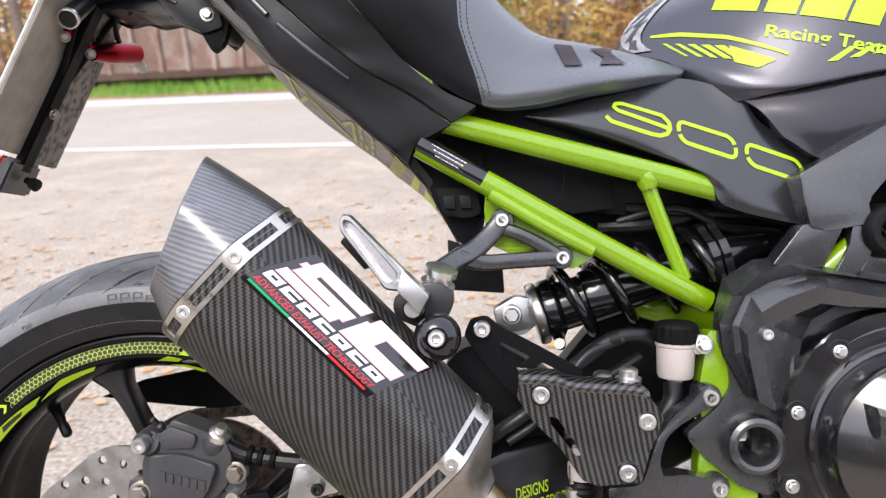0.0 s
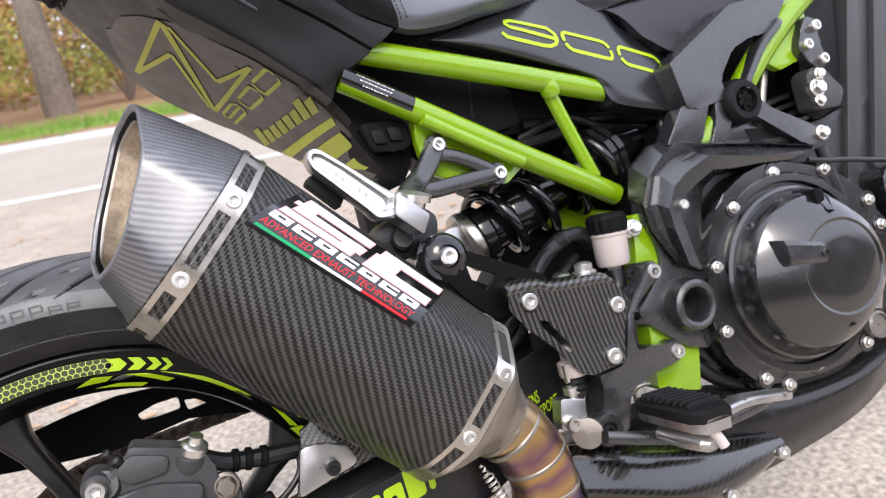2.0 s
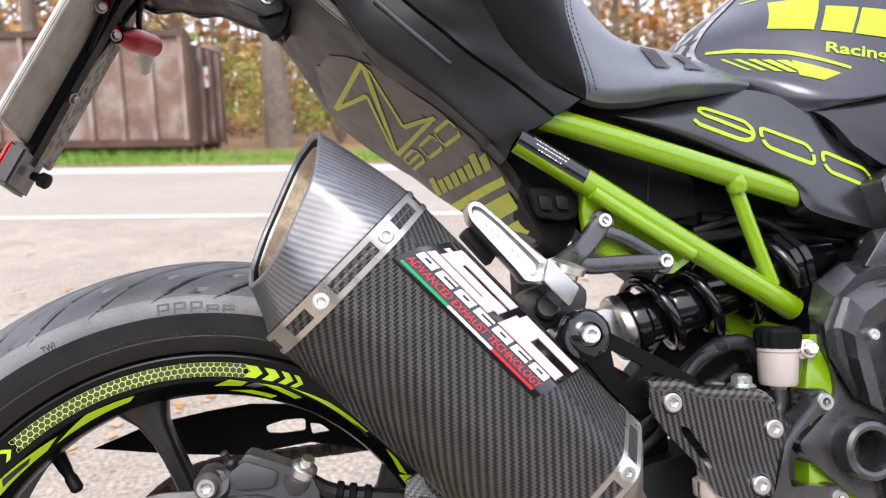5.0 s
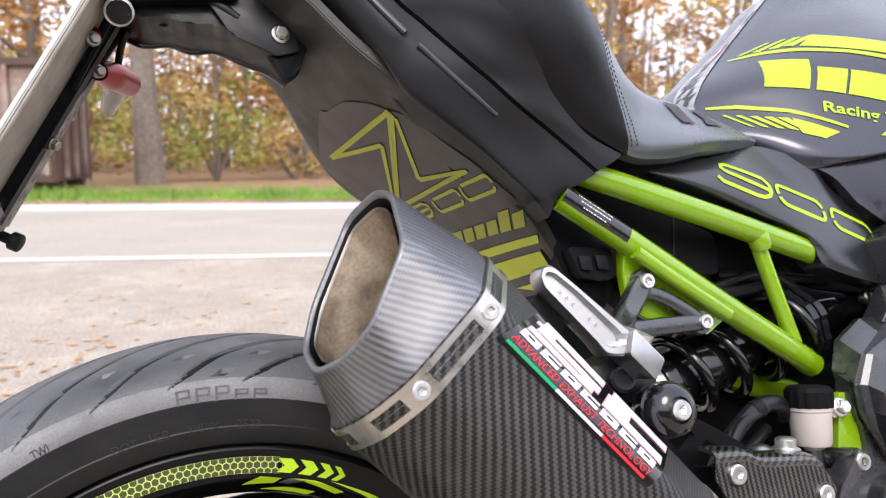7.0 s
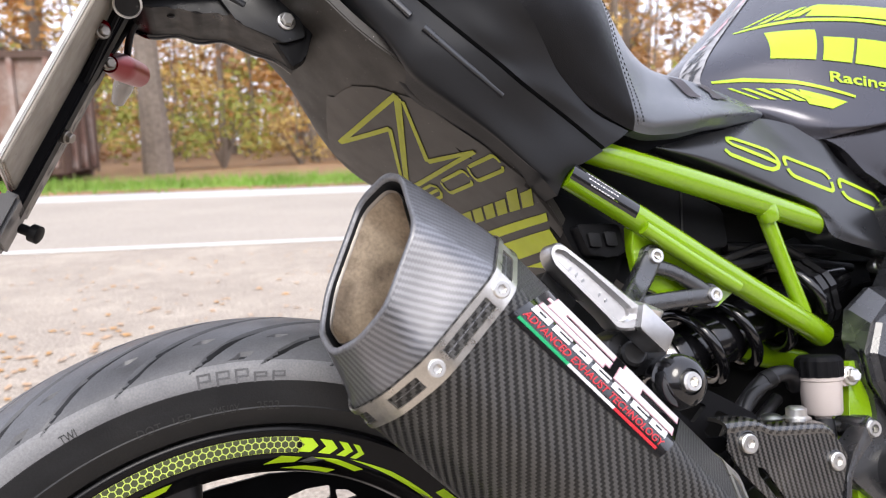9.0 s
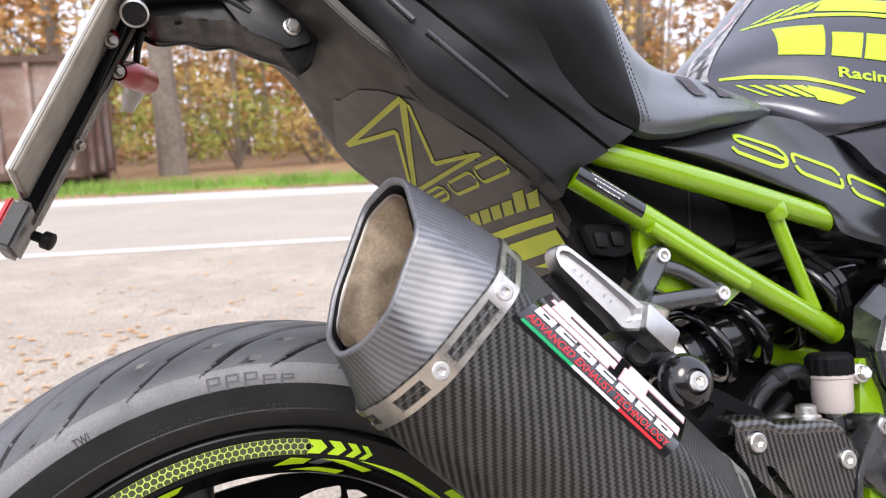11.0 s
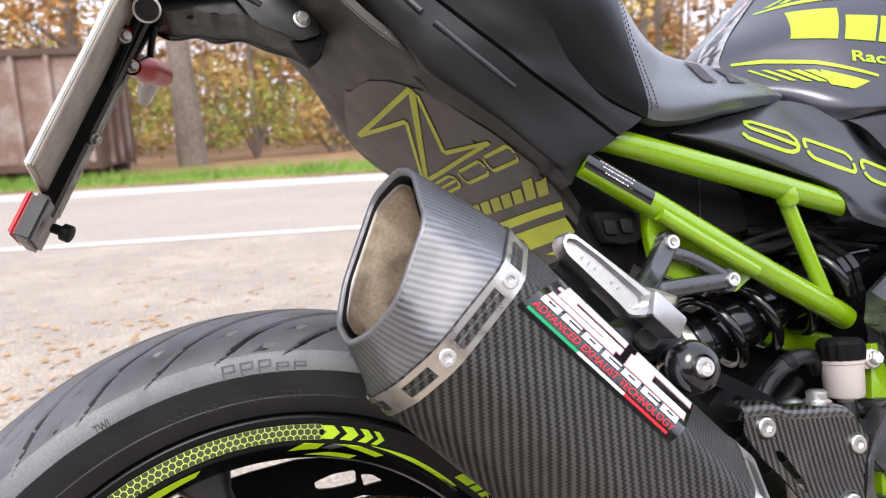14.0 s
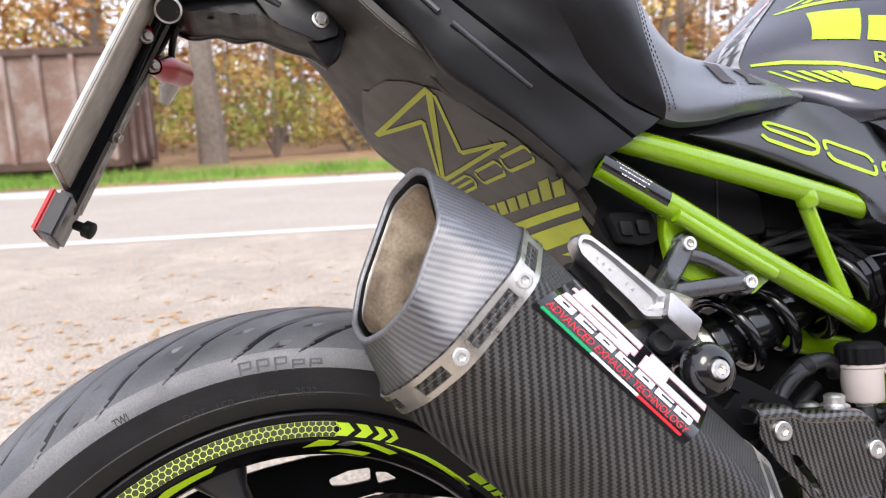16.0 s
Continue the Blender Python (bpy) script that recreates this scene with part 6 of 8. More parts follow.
# ---- engine ----
engine = new("engine")
engine.parent = bike
bm = bmesh.new()
prism(bm, rounded([(0.60, 0.545), (0.80, 0.560), (0.97, 0.60), (0.97, 0.30), (0.70, 0.285), (0.60, 0.36)], 0.03, 4), -0.060, 0.12, 0.012)
part("crankcase", bm, M["blackmetal"], engine, "black engine case")
bm = bmesh.new()
prism(bm, rounded([(0.657, 0.520), (0.700, 0.540), (0.745, 0.545), (0.800, 0.528), (0.853, 0.501), (0.887, 0.460), (0.892, 0.410), (0.878, 0.365), (0.828, 0.308), (0.785, 0.300), (0.736, 0.298), (0.690, 0.305), (0.655, 0.312), (0.620, 0.350), (0.611, 0.385), (0.618, 0.440), (0.626, 0.470)], 0.012, 3), -0.093, -0.05, 0.006)
cover = part("clutch_cover", bm, M["engine"], engine, "gloss black clutch cover with steel bolts")
bm = bmesh.new()
DC = Vector((0.737, -0.09, 0.418))
lathe(bm, [(0.113, -0.004), (0.113, 0.006), (0.1105, 0.0085), (0.103, 0.0085), (0.1005, 0.003), (0.0975, 0.003), (0.0960, 0.014), (0.093, 0.017), (0.0895, 0.017), (0.0875, 0.022), (0.0855, 0.032), (0.082, 0.039), (0.066, 0.0525), (0.052, 0.0590), (0.049, 0.0578), (0.046, 0.0590), (0.03, 0.0600), (0.001, 0.0605)], DC, (-0.06, -1, 0.02), 72, cap=False)
for v in bm.verts:
    r = math.hypot(v.co.x - DC.x, v.co.z - DC.z)
    v.co.x += 0.016 * max(0.0, min(1.0, (0.085 - r) / 0.03))
part("dome", bm, M["engine"], cover, angle=20)
for k in range(5):
    a = radians(-80 + 38 * k)
    bm = bmesh.new()
    c, s_ = math.cos(a), math.sin(a)
    rings = []
    for r, h in ((0.089, 0.018), (0.0865, 0.031), (0.081, 0.0405), (0.064, 0.0545)):
        p = DC + Vector((-0.06, -1, 0.02)).normalized() * (h + 0.0005) + Vector((c * r, 0, s_ * r))
        t = Vector((-s_, 0, c)) * (0.0105 if r > 0.07 else 0.005)
        rings.append([p - t, p + Vector((0, -0.0035, 0)), p + t, p + Vector((0, 0.004, 0))])
    loft(bm, rings)
    part("dome_rib", bm, M["engine"], cover)
bm = bmesh.new()
rings = []
for x, z, y, h in ((0.676, 0.452, -0.130, 0.0140), (0.680, 0.451, -0.1440, 0.0138), (0.685, 0.450, -0.1475, 0.0132), (0.702, 0.446, -0.1500, 0.0120), (0.723, 0.441, -0.1510, 0.0110), (0.727, 0.440, -0.146, 0.0104)):
    rings.append([(x, y, z + h), (x, y - 0.004, z + h * 0.6), (x, y - 0.004, z - h * 0.6), (x, y, z - h), (x, y + 0.03, z - h * 1.1), (x, y + 0.03, z + h * 1.1)])
loft(bm, rings)
part("dome_bar", bm, CB, cover, "raised bar across the dome", angle=25)
bolt("dome_screw", (0.720, -0.1545, 0.4415), (0, -1, 0), 0.0045, cover, M["engine"])
for at in ((0.674, 0.507), (0.633, 0.451), (0.625, 0.382), (0.661, 0.318), (0.736, 0.310), (0.740, 0.532), (0.872, 0.470), (0.882, 0.438), (0.876, 0.370), (0.816, 0.312), (0.690, 0.302), (0.815, 0.520)):
    bolt("cover_bolt", (at[0], -0.0955, at[1]), (0, -1, 0), 0.0053, cover, M["steel"], socket=False)
    bm = bmesh.new()
    lathe(bm, [(0.0135, -0.03), (0.0120, -0.002), (0.0108, 0.0), (0.001, 0.0)], (at[0], -0.0945, at[1]), (0, -1, 0), 20, cap=False)
    part("bolt_boss", bm, M["engine"], cover)
bm = bmesh.new()
lathe(bm, [(0.019, -0.03), (0.019, 0.004), (0.021, 0.006), (0.021, 0.012), (0.018, 0.015), (0.001, 0.015)], (0.750, -0.116, 0.484), (0, -0.70, 0.71), 28, cap=False)
cap = part("oil_cap", bm, M["plastic"], engine, "black oil filler cap with a grip")
bm = bmesh.new()
prism(bm, rounded([(0.744, 0.482), (0.756, 0.482), (0.757, 0.505), (0.745, 0.505)], 0.003, 3), -0.138, -0.118, 0.001)
part("grip", bm, M["plastic"], cap)
bm = bmesh.new()
lathe(bm, [(0.015, -0.01), (0.016, 0.003), (0.013, 0.005), (0.0125, 0.001), (0.001, 0.001)], (0.834, -0.098, 0.328), (0, -1, 0.1), 28, cap=False)
part("sight_glass", bm, M["clear"], engine, "round oil sight glass")
# second cover ahead, cylinder fins, radiator side
bm = bmesh.new()
prism(bm, rounded([(0.895, 0.50), (1.0, 0.51), (1.0, 0.34), (0.905, 0.345), (0.90, 0.42)], 0.02, 4), -0.10, -0.04, 0.012)
part("generator_cover", bm, M["engine"], engine)
for at in ((0.905, 0.475), (0.908, 0.40), (0.93, 0.352)):
    bolt("cover_bolt", (at[0], -0.103, at[1]), (0, -1, 0), 0.006, engine, M["steel"], socket=False)
for k in range(5):
    bm = bmesh.new()
    prism(bm, rounded([(0.70, 0.553 + 0.011 * k), (0.90, 0.575 + 0.011 * k), (0.90, 0.580 + 0.011 * k), (0.70, 0.558 + 0.011 * k)], 0.002, 2), -0.058 + 0.002 * k, 0.10)
    part("cylinder_fin", bm, M["blackmetal"], engine)
radiator = new("radiator_side")
radiator.parent = bike
for k in range(8):
    bm = bmesh.new()
    x = 0.944 + 0.024 * k
    prism(bm, rounded([(x + 0.016, 0.735), (x + 0.037, 0.735), (x - 0.074, 0.395), (x - 0.095, 0.395)], 0.004, 3), -0.066 + 0.007 * (k % 2), -0.02, 0.004)
    part("ribbed_guard", bm, M["guard"], radiator, "grey ribbed plastic radiator guard")
bm = bmesh.new()
prism(bm, rounded([(0.858, 0.740), (0.948, 0.735), (0.925, 0.640), (0.905, 0.585), (0.86, 0.575), (0.845, 0.600), (0.862, 0.66)], 0.01, 3), -0.058, -0.02, 0.006)
part("upper_guard", bm, M["rubber_shade_black"], radiator)
bm = bmesh.new()
prism(bm, rounded([(0.852, 0.585), (0.905, 0.580), (0.868, 0.440), (0.835, 0.44), (0.826, 0.520)], 0.008, 3), -0.050, -0.02, 0.004)
part("side_guard", bm, M["plastic"], radiator)
# black sheet added to hide the background behind the guard
bm = bmesh.new()
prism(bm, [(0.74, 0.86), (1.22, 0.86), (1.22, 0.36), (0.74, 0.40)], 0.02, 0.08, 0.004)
part("radiator_backing", bm, M["rubber_shade_black"], radiator, "black backing sheet added behind the radiator guard")
# wiring and hoses over the cover
for pts, r, mt in (
    ([(0.795, -0.094, 0.535), (0.812, -0.098, 0.530), (0.850, -0.094, 0.524), (0.93, -0.085, 0.508)], 0.0032, "blackmetal"),
    ([(0.825, -0.088, 0.545), (0.830, -0.090, 0.50), (0.838, -0.088, 0.465)], 0.007, "blackmetal"),
    ([(0.640, -0.07, 0.30), (0.70, -0.075, 0.296), (0.78, -0.075, 0.292), (0.84, -0.07, 0.31)], 0.007, "hose"),
    ([(0.845, -0.09, 0.345), (0.855, -0.092, 0.38), (0.850, -0.088, 0.41)], 0.008, "alu"),
    ([(0.60, -0.05, 0.36), (0.62, -0.06, 0.33), (0.67, -0.062, 0.30)], 0.008, "hose"),
):
    bm = bmesh.new()
    tube(bm, pts, r, 12, 5)
    part("engine_hose", bm, M[mt], engine)
# dark inside: airbox, battery box, added black sheets closing the view through the frame
bm = bmesh.new()
prism(bm, rounded([(0.30, 0.74), (0.37, 0.745), (0.482, 0.692), (0.482, 0.652), (0.434, 0.650), (0.40, 0.664), (0.352, 0.684)], 0.006, 3), -0.028, 0.09, 0.003)
inner = part("air_box", bm, M["plastic"], bike, "black airbox panel behind the frame tubes")
bm = bmesh.new()
tube(bm, [(0.436, -0.0285, 0.712), (0.430, -0.0285, 0.670)], 0.0012, 6, 1)
part("panel_seam", bm, M["rubber_shade_black"], inner)
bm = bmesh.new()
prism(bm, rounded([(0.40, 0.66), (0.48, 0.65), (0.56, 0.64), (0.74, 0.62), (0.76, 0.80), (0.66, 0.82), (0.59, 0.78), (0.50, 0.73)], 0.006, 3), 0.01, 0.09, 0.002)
part("inner_backing", bm, M["rubber_shade_black"], bike, "black backing sheet added behind the frame")
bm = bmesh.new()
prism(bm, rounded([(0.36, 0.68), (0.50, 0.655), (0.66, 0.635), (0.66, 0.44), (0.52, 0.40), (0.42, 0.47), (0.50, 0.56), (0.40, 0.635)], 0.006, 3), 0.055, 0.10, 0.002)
part("rear_backing", bm, M["rubber_shade_black"], bike, "black backing sheet added deep behind the frame")
bm = bmesh.new()
prism(bm, rounded([(0.283, 0.716), (0.318, 0.702), (0.352, 0.676), (0.346, 0.638), (0.330, 0.616), (0.316, 0.630), (0.296, 0.668)], 0.005, 3), -0.046, 0.03, 0.003)
part("inner_fender", bm, M["plastic"], bike, "black plastic inner fender behind the tube")
bm = bmesh.new()
prism(bm, rounded([(0.298, 0.681), (0.341, 0.679), (0.345, 0.652), (0.330, 0.648), (0.308, 0.652)], 0.005, 3), -0.062, -0.04, 0.004)
conn = part("connector", bm, M["plastic"], bike, "black electrical connector block")
for dx in (0.0, 0.016):
    bm = bmesh.new()
    prism(bm, rounded([(0.306 + dx, 0.672), (0.318 + dx, 0.671), (0.319 + dx, 0.658), (0.308 + dx, 0.659)], 0.002, 3), -0.066, -0.061, 0.001)
    part("connector_clip", bm, M["rubber_shade_black"], conn)
for pts, r in (
    ([(0.50, 0.0, 0.655), (0.56, -0.005, 0.648), (0.64, 0.0, 0.640)], 0.006), ([(0.49, 0.0, 0.640), (0.55, -0.01, 0.652), (0.60, -0.008, 0.63), (0.66, 0.0, 0.62)], 0.005),
    ([(0.47, 0.005, 0.635), (0.53, 0.0, 0.636), (0.60, 0.01, 0.652)], 0.008),
):
    bm = bmesh.new()
    tube(bm, pts, r, 10, 5)
    part("wiring", bm, M["hose"], bike)

# ---- shock absorber ----
shock = new("rear_shock")
shock.parent = bike
SA, SB = Vector((0.402, 0.000, 0.545)), Vector((0.640, 0.000, 0.610))
SD = (SB - SA).normalized()
su, sv, _ = basis(SD)
bm = bmesh.new()
lathe(bm, [(0.012, -0.008), (0.0325, -0.007), (0.0340, -0.004), (0.0340, 0.002), (0.0325, 0.004), (0.016, 0.005)], SA, SD, 40)
part("spring_seat", bm, M["brushed"], shock, "pale steel spring seat")
bm = bmesh.new()
lathe(bm, [(0.024, 0.004), (0.0325, 0.006), (0.0335, 0.010), (0.0335, 0.018), (0.030, 0.021), (0.0265, 0.024), (0.0265, 0.050), (0.0290, 0.052), (0.0300, 0.056), (0.0300, 0.084), (0.0285, 0.088), (0.0255, 0.090), (0.0255, 0.20), (0.014, 0.25)], SA, SD, 40)
part("damper_body", bm, M["gloss"], shock, "gloss black damper body")
pts = []
turns = 3.9
for i in range(int(turns * 28) + 1):
    f = i / (turns * 28)
    a = 2 * math.pi * turns * f + 1.1
    pts.append(SA + SD * (0.010 + 0.172 * f ** 1.12) + 0.0395 * (math.cos(a) * su + math.sin(a) * sv))
bm = bmesh.new()
tube(bm, pts, 0.0058, 12, 1)
part("spring", bm, M["gloss"], shock, "gloss black coil spring")
for h in (0.188, 0.199):
    bm = bmesh.new()
    prof_n = 48
    rr = [[SA + SD * (h + dh) + (0.0375 + (0.0030 if (i // 4) % 2 else 0.0) + dr) * (math.cos(2 * math.pi * i / prof_n) * su + math.sin(2 * math.pi * i / prof_n) * sv) for i in range(prof_n)] for dh, dr in ((-0.004, -0.012), (-0.004, 0), (0.004, 0), (0.004, -0.012))]
    loft(bm, rr)
    part("preload_ring", bm, M["blackmetal"], shock, "notched preload ring", angle=20)
bm = bmesh.new()
prism(bm, rounded([(0.352, 0.552), (0.378, 0.566), (0.397, 0.561), (0.399, 0.535), (0.384, 0.524), (0.358, 0.526)], 0.004, 3), -0.018, 0.018, 0.004)
part("shock_clevis", bm, M["alu"], shock, "bare alloy fork of the shock")
bolt("clevis_nut", (0.372, -0.019, 0.546), (0, -1, 0), 0.009, shock, M["steel"], socket=False)

# ---- swingarm and linkage ----
swing = new("swingarm")
swing.parent = bike
ARM_Y = lambda x: -0.1165 + 0.38 * max(0.0, x - 0.300)
bm = bmesh.new()
prism(bm, rounded([(-0.060, 0.340), (-0.055, 0.290), (0.060, 0.284), (0.170, 0.296), (0.300, 0.318), (0.300, 0.395), (0.252, 0.377), (0.136, 0.363), (0.031, 0.337)], 0.004, 3), -0.1165, -0.078, 0.002)
prism(bm, [(0.299, 0.318, -0.1165), (0.42, 0.345, ARM_Y(0.42)), (0.56, 0.390, ARM_Y(0.56)), (0.56, 0.452, ARM_Y(0.56)), (0.43, 0.428, ARM_Y(0.43)), (0.356, 0.422, ARM_Y(0.356)), (0.299, 0.404, -0.1165)], -0.1165, 0.0, 0.004)
part("arm", bm, M["blackmetal"], swing, "black box-section arm with lime print")
bm = bmesh.new()
shell(bm, [[(x, y, z + dz) for x, z in ((-0.058, 0.338), (0.031, 0.335), (0.136, 0.361), (0.252, 0.375), (0.300, 0.393))] for y, dz in ((-0.1162, 0.0), (-0.1120, 0.0050), (-0.0960, 0.0135), (-0.0800, 0.0150))], 5, 3, 0.003, (0, 0.3, -1))
part("arm_top", bm, M["blackmetal"], swing, "black sloping top of the arm")
bm = bmesh.new()
pierced(bm, rounded([(0.3220, 0.534), (0.3290, 0.5500), (0.3450, 0.5530), (0.3560, 0.5430), (0.4000, 0.5180), (0.4360, 0.4960), (0.4300, 0.4780), (0.4040, 0.4700), (0.3725, 0.4690), (0.3500, 0.494)], 0.004, 3), [rounded([(0.3560, 0.5280), (0.3860, 0.5110), (0.3700, 0.4980), (0.3590, 0.5060)], 0.003, 3), rounded([(0.3960, 0.5060), (0.4180, 0.4940), (0.4080, 0.4820), (0.3800, 0.4840), (0.3790, 0.4900)], 0.003, 3)], lambda x, z: -0.087, 0.007)
part("linkage_plate", bm, M["plastic"], swing, "black bracing plate with cut-outs")
bolt("linkage_bolt", (0.340, -0.089, 0.540), (0, -1, 0), 0.0085, swing, M["steel"])
AY = -0.1172


def arm_put(x0, z0, ang):
    c, s_ = math.cos(ang), math.sin(ang)
    return lambda a, b: (x0 + a * c - b * s_, AY, z0 + a * s_ + b * c)


bm = bmesh.new()
prism(bm, rounded([(0.300, 0.500), (0.316, 0.516), (0.352, 0.524), (0.388, 0.500), (0.420, 0.470), (0.420, 0.425), (0.350, 0.415), (0.306, 0.440)], 0.006, 3), -0.050, 0.06, 0.004)
part("mud_flap", bm, M["rubber_shade_black"], bike, "black rubber mud flap ahead of the wheel")
# large plain lime blocks in place of the maker's name, then the small line
pk = arm_put(0.108, 0.327, 0.155)
for k, (x0, x1, h) in enumerate(((0.0, 0.021, 0.026), (0.024, 0.042, 0.021), (0.045, 0.070, 0.021), (0.073, 0.091, 0.021), (0.094, 0.110, 0.021), (0.113, 0.131, 0.021), (0.134, 0.151, 0.029), (0.154, 0.160, 0.021))):
    bm = bmesh.new()
    flat_poly(bm, stadium((x0 + x1) / 2, h / 2, (x1 - x0) / 2, h / 2, 0.003, 3, 0.12), pk)
    part("arm_block", bm, M["decal_green"], swing, "lime-green block shape", smooth=False)
for k, (x0, x1) in enumerate(((0.028, 0.038), (0.049, 0.066), (0.078, 0.087), (0.098, 0.106), (0.117, 0.127))):
    bm = bmesh.new()
    flat_poly(bm, stadium((x0 + x1) / 2 - 0.001, 0.0095, (x1 - x0) / 4, 0.0032, 0.0015, 3, 0.12), lambda a, b: (pk(a, b)[0], AY - 0.0004, pk(a, b)[2]))
    part("arm_block_gap", bm, M["black_print"], swing, smooth=False)
bm = bmesh.new()
pr = arm_put(0.146, 0.313, 0.17)
lay_text(bm, "Racing Team", pr, width=0.088, height=0.0135, bold=0.02)
part("arm_writing", bm, M["decal_green"], swing, "lime words on the swingarm", smooth=False)
bm = bmesh.new()
pd = lambda a, b: (0.3630 + a, ARM_Y(0.3630 + a) - 0.0007, 0.3585 + a * 0.15 + b)
lay_text(bm, "DESIGNS", lambda a, b: pd(a + 0.003, b + 0.0150), width=0.0320, height=0.0120, bold=0.01)
lay_text(bm, "MOTORSPORT", pd, width=0.0585, height=0.0115, bold=0.01)
part("arm_writing", bm, M["decal_green"], swing, "lime capitals on the swingarm", smooth=False)
# carbon hugger end and its pale mount
bm = bmesh.new()
shell(bm, [[(0.150, -0.118, 0.386), (0.160, -0.118, 0.412), (0.166, -0.115, 0.436)], [(0.176, -0.121, 0.390), (0.186, -0.121, 0.418), (0.190, -0.116, 0.443)], [(0.232, -0.119, 0.398), (0.236, -0.119, 0.410), (0.240, -0.114, 0.420)]], 5, 5, 0.006, (0, 1, 0), uv=True)
hug = part("hugger", bm, M["carbon_gloss"], bike, "gloss carbon hugger end beside the tyre")
bm = bmesh.new()
prism(bm, rounded([(0.150, 0.386), (0.161, 0.425), (0.178, 0.424), (0.200, 0.414), (0.204, 0.398)], 0.005, 3), -0.1245, -0.119, 0.002)
part("hugger_mount", bm, M["alu"], hug, "dull silver mount")
bolt("hugger_bolt", (0.182, -0.127, 0.402), (0, -1, 0), 0.0062, hug, M["blackmetal"])
bm = bmesh.new()
pierced(bm, [(-0.1311, 0.4548), (-0.0786, 0.4739), (-0.02, 0.4835), (0.0236, 0.4879), (0.0834, 0.4833), (0.125, 0.474), (0.17, 0.455), (0.30, 0.460), (0.30, 0.43), (0.165, 0.425), (0.12, 0.437), (0.084, 0.4440), (0.0154, 0.4363), (-0.034, 0.4411), (-0.078, 0.4467)], [rounded([(0.0382, 0.4640), (0.0575, 0.4690), (0.0794, 0.4690), (0.0792, 0.4566), (0.0554, 0.4554), (0.0405, 0.4568)], 0.003, 3), rounded([(0.0840, 0.4640), (0.0950, 0.4620), (0.1050, 0.4540), (0.0860, 0.4522)], 0.002, 3)], lambda x, z: 0.082, 0.006)
part("chain_guard", bm, M["plastic"], bike, "black plastic chain guard behind the wheel")
# chain round the sprocket on the far side
chain = new("drive_chain")
chain.parent = bike
bm = bmesh.new()
lathe(bm, [(0.06, 0.088), (0.108, 0.088), (0.108, 0.093), (0.06, 0.093)], AX, (0, 1, 0), 60)
part("sprocket", bm, M["chain"], chain, "dark rear sprocket")
link = bmesh.new()
for dy in (-0.0065, 0.0045):
    prism(link, stadium(0, 0, 0.0115, 0.0062, 0.006, 4), dy, dy + 0.002)
tube(link, [(-0.0058, -0.007, 0), (-0.0058, 0.007, 0)], 0.0042, 10, 1)
tube(link, [(0.0058, -0.007, 0), (0.0058, 0.007, 0)], 0.0042, 10, 1)
link_me = mesh_of("chain_link", link, M["chain"])
SR = 0.114
places = [(Vector((SR * math.cos(a), 0.09, 0.315 + SR * math.sin(a))), a + math.pi / 2) for a in [math.pi / 2 + 0.1392 * k for k in range(0, 23)]]
places += [(Vector((0.0159 * k, 0.09, 0.429 + 0.0008 * k)), 0.05) for k in range(1, 26)]
for c, a in places:
    lk = new("chain_link", link_me)
    lk.parent = chain
    lk.matrix_basis = Matrix.Translation(c) @ Matrix.Rotation(-a, 4, "Y")
# black sheet added to fill a see-through gap by the linkage
bm = bmesh.new()
prism(bm, [(0.305, 0.630), (0.366, 0.604), (0.367, 0.566), (0.305, 0.572)], 0.03, 0.06, 0.003)
part("linkage_gap_backing", bm, M["rubber_shade_black"], bike)
# black backing added between frame tube and far side to block the background
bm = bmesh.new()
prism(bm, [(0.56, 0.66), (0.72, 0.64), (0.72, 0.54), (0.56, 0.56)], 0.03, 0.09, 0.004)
part("frame_gap_backing", bm, M["rubber_shade_black"], bike)

# ---- brake caliper ----
cal = new("brake_caliper")
cal.parent = bike
MC = M["caliper"]
bm = bmesh.new()
prism(bm, rounded([(0.010, 0.425), (0.018, 0.452), (0.034, 0.456), (0.040, 0.468), (0.070, 0.456), (0.092, 0.446), (0.098, 0.428), (0.094, 0.408), (0.086, 0.396), (0.070, 0.386), (0.030, 0.384), (0.010, 0.392)], 0.005, 3), -0.113, -0.078, 0.006)
part("caliper_body", bm, MC, cal, "charcoal cast caliper body")
bm = bmesh.new()
prism(bm, rounded([(0.020, 0.436), (0.050, 0.436), (0.086, 0.424), (0.074, 0.396), (0.062, 0.384), (0.030, 0.384), (0.020, 0.398)], 0.006, 3), -0.121, -0.108, 0.005)
pad = part("caliper_cover", bm, MC, cal)
for at, d, r, h in (((0.077, -0.098, 0.436), (0.3, -0.5, 0.8), 0.0150, 0.016), ((0.020, -0.100, 0.440), (-0.2, -0.9, 0.4), 0.0120, 0.014), ((0.012, -0.104, 0.445), (0, -1, 0), 0.0115, 0.010), ((0.098, -0.100, 0.404), (0, -1, 0), 0.0130, 0.010)):
    bm = bmesh.new()
    lathe(bm, [(r * 1.12, -0.02), (r, h * 0.7), (r * 0.9, h), (0.001, h)], at, d, 24, cap=False)
    part("caliper_boss", bm, MC, cal)
bm = bmesh.new()
prism(bm, rounded([(0.026, 0.452), (0.040, 0.462), (0.066, 0.452), (0.062, 0.440), (0.034, 0.440)], 0.004, 3), -0.117, -0.10, 0.004)
part("caliper_bridge", bm, MC, cal)
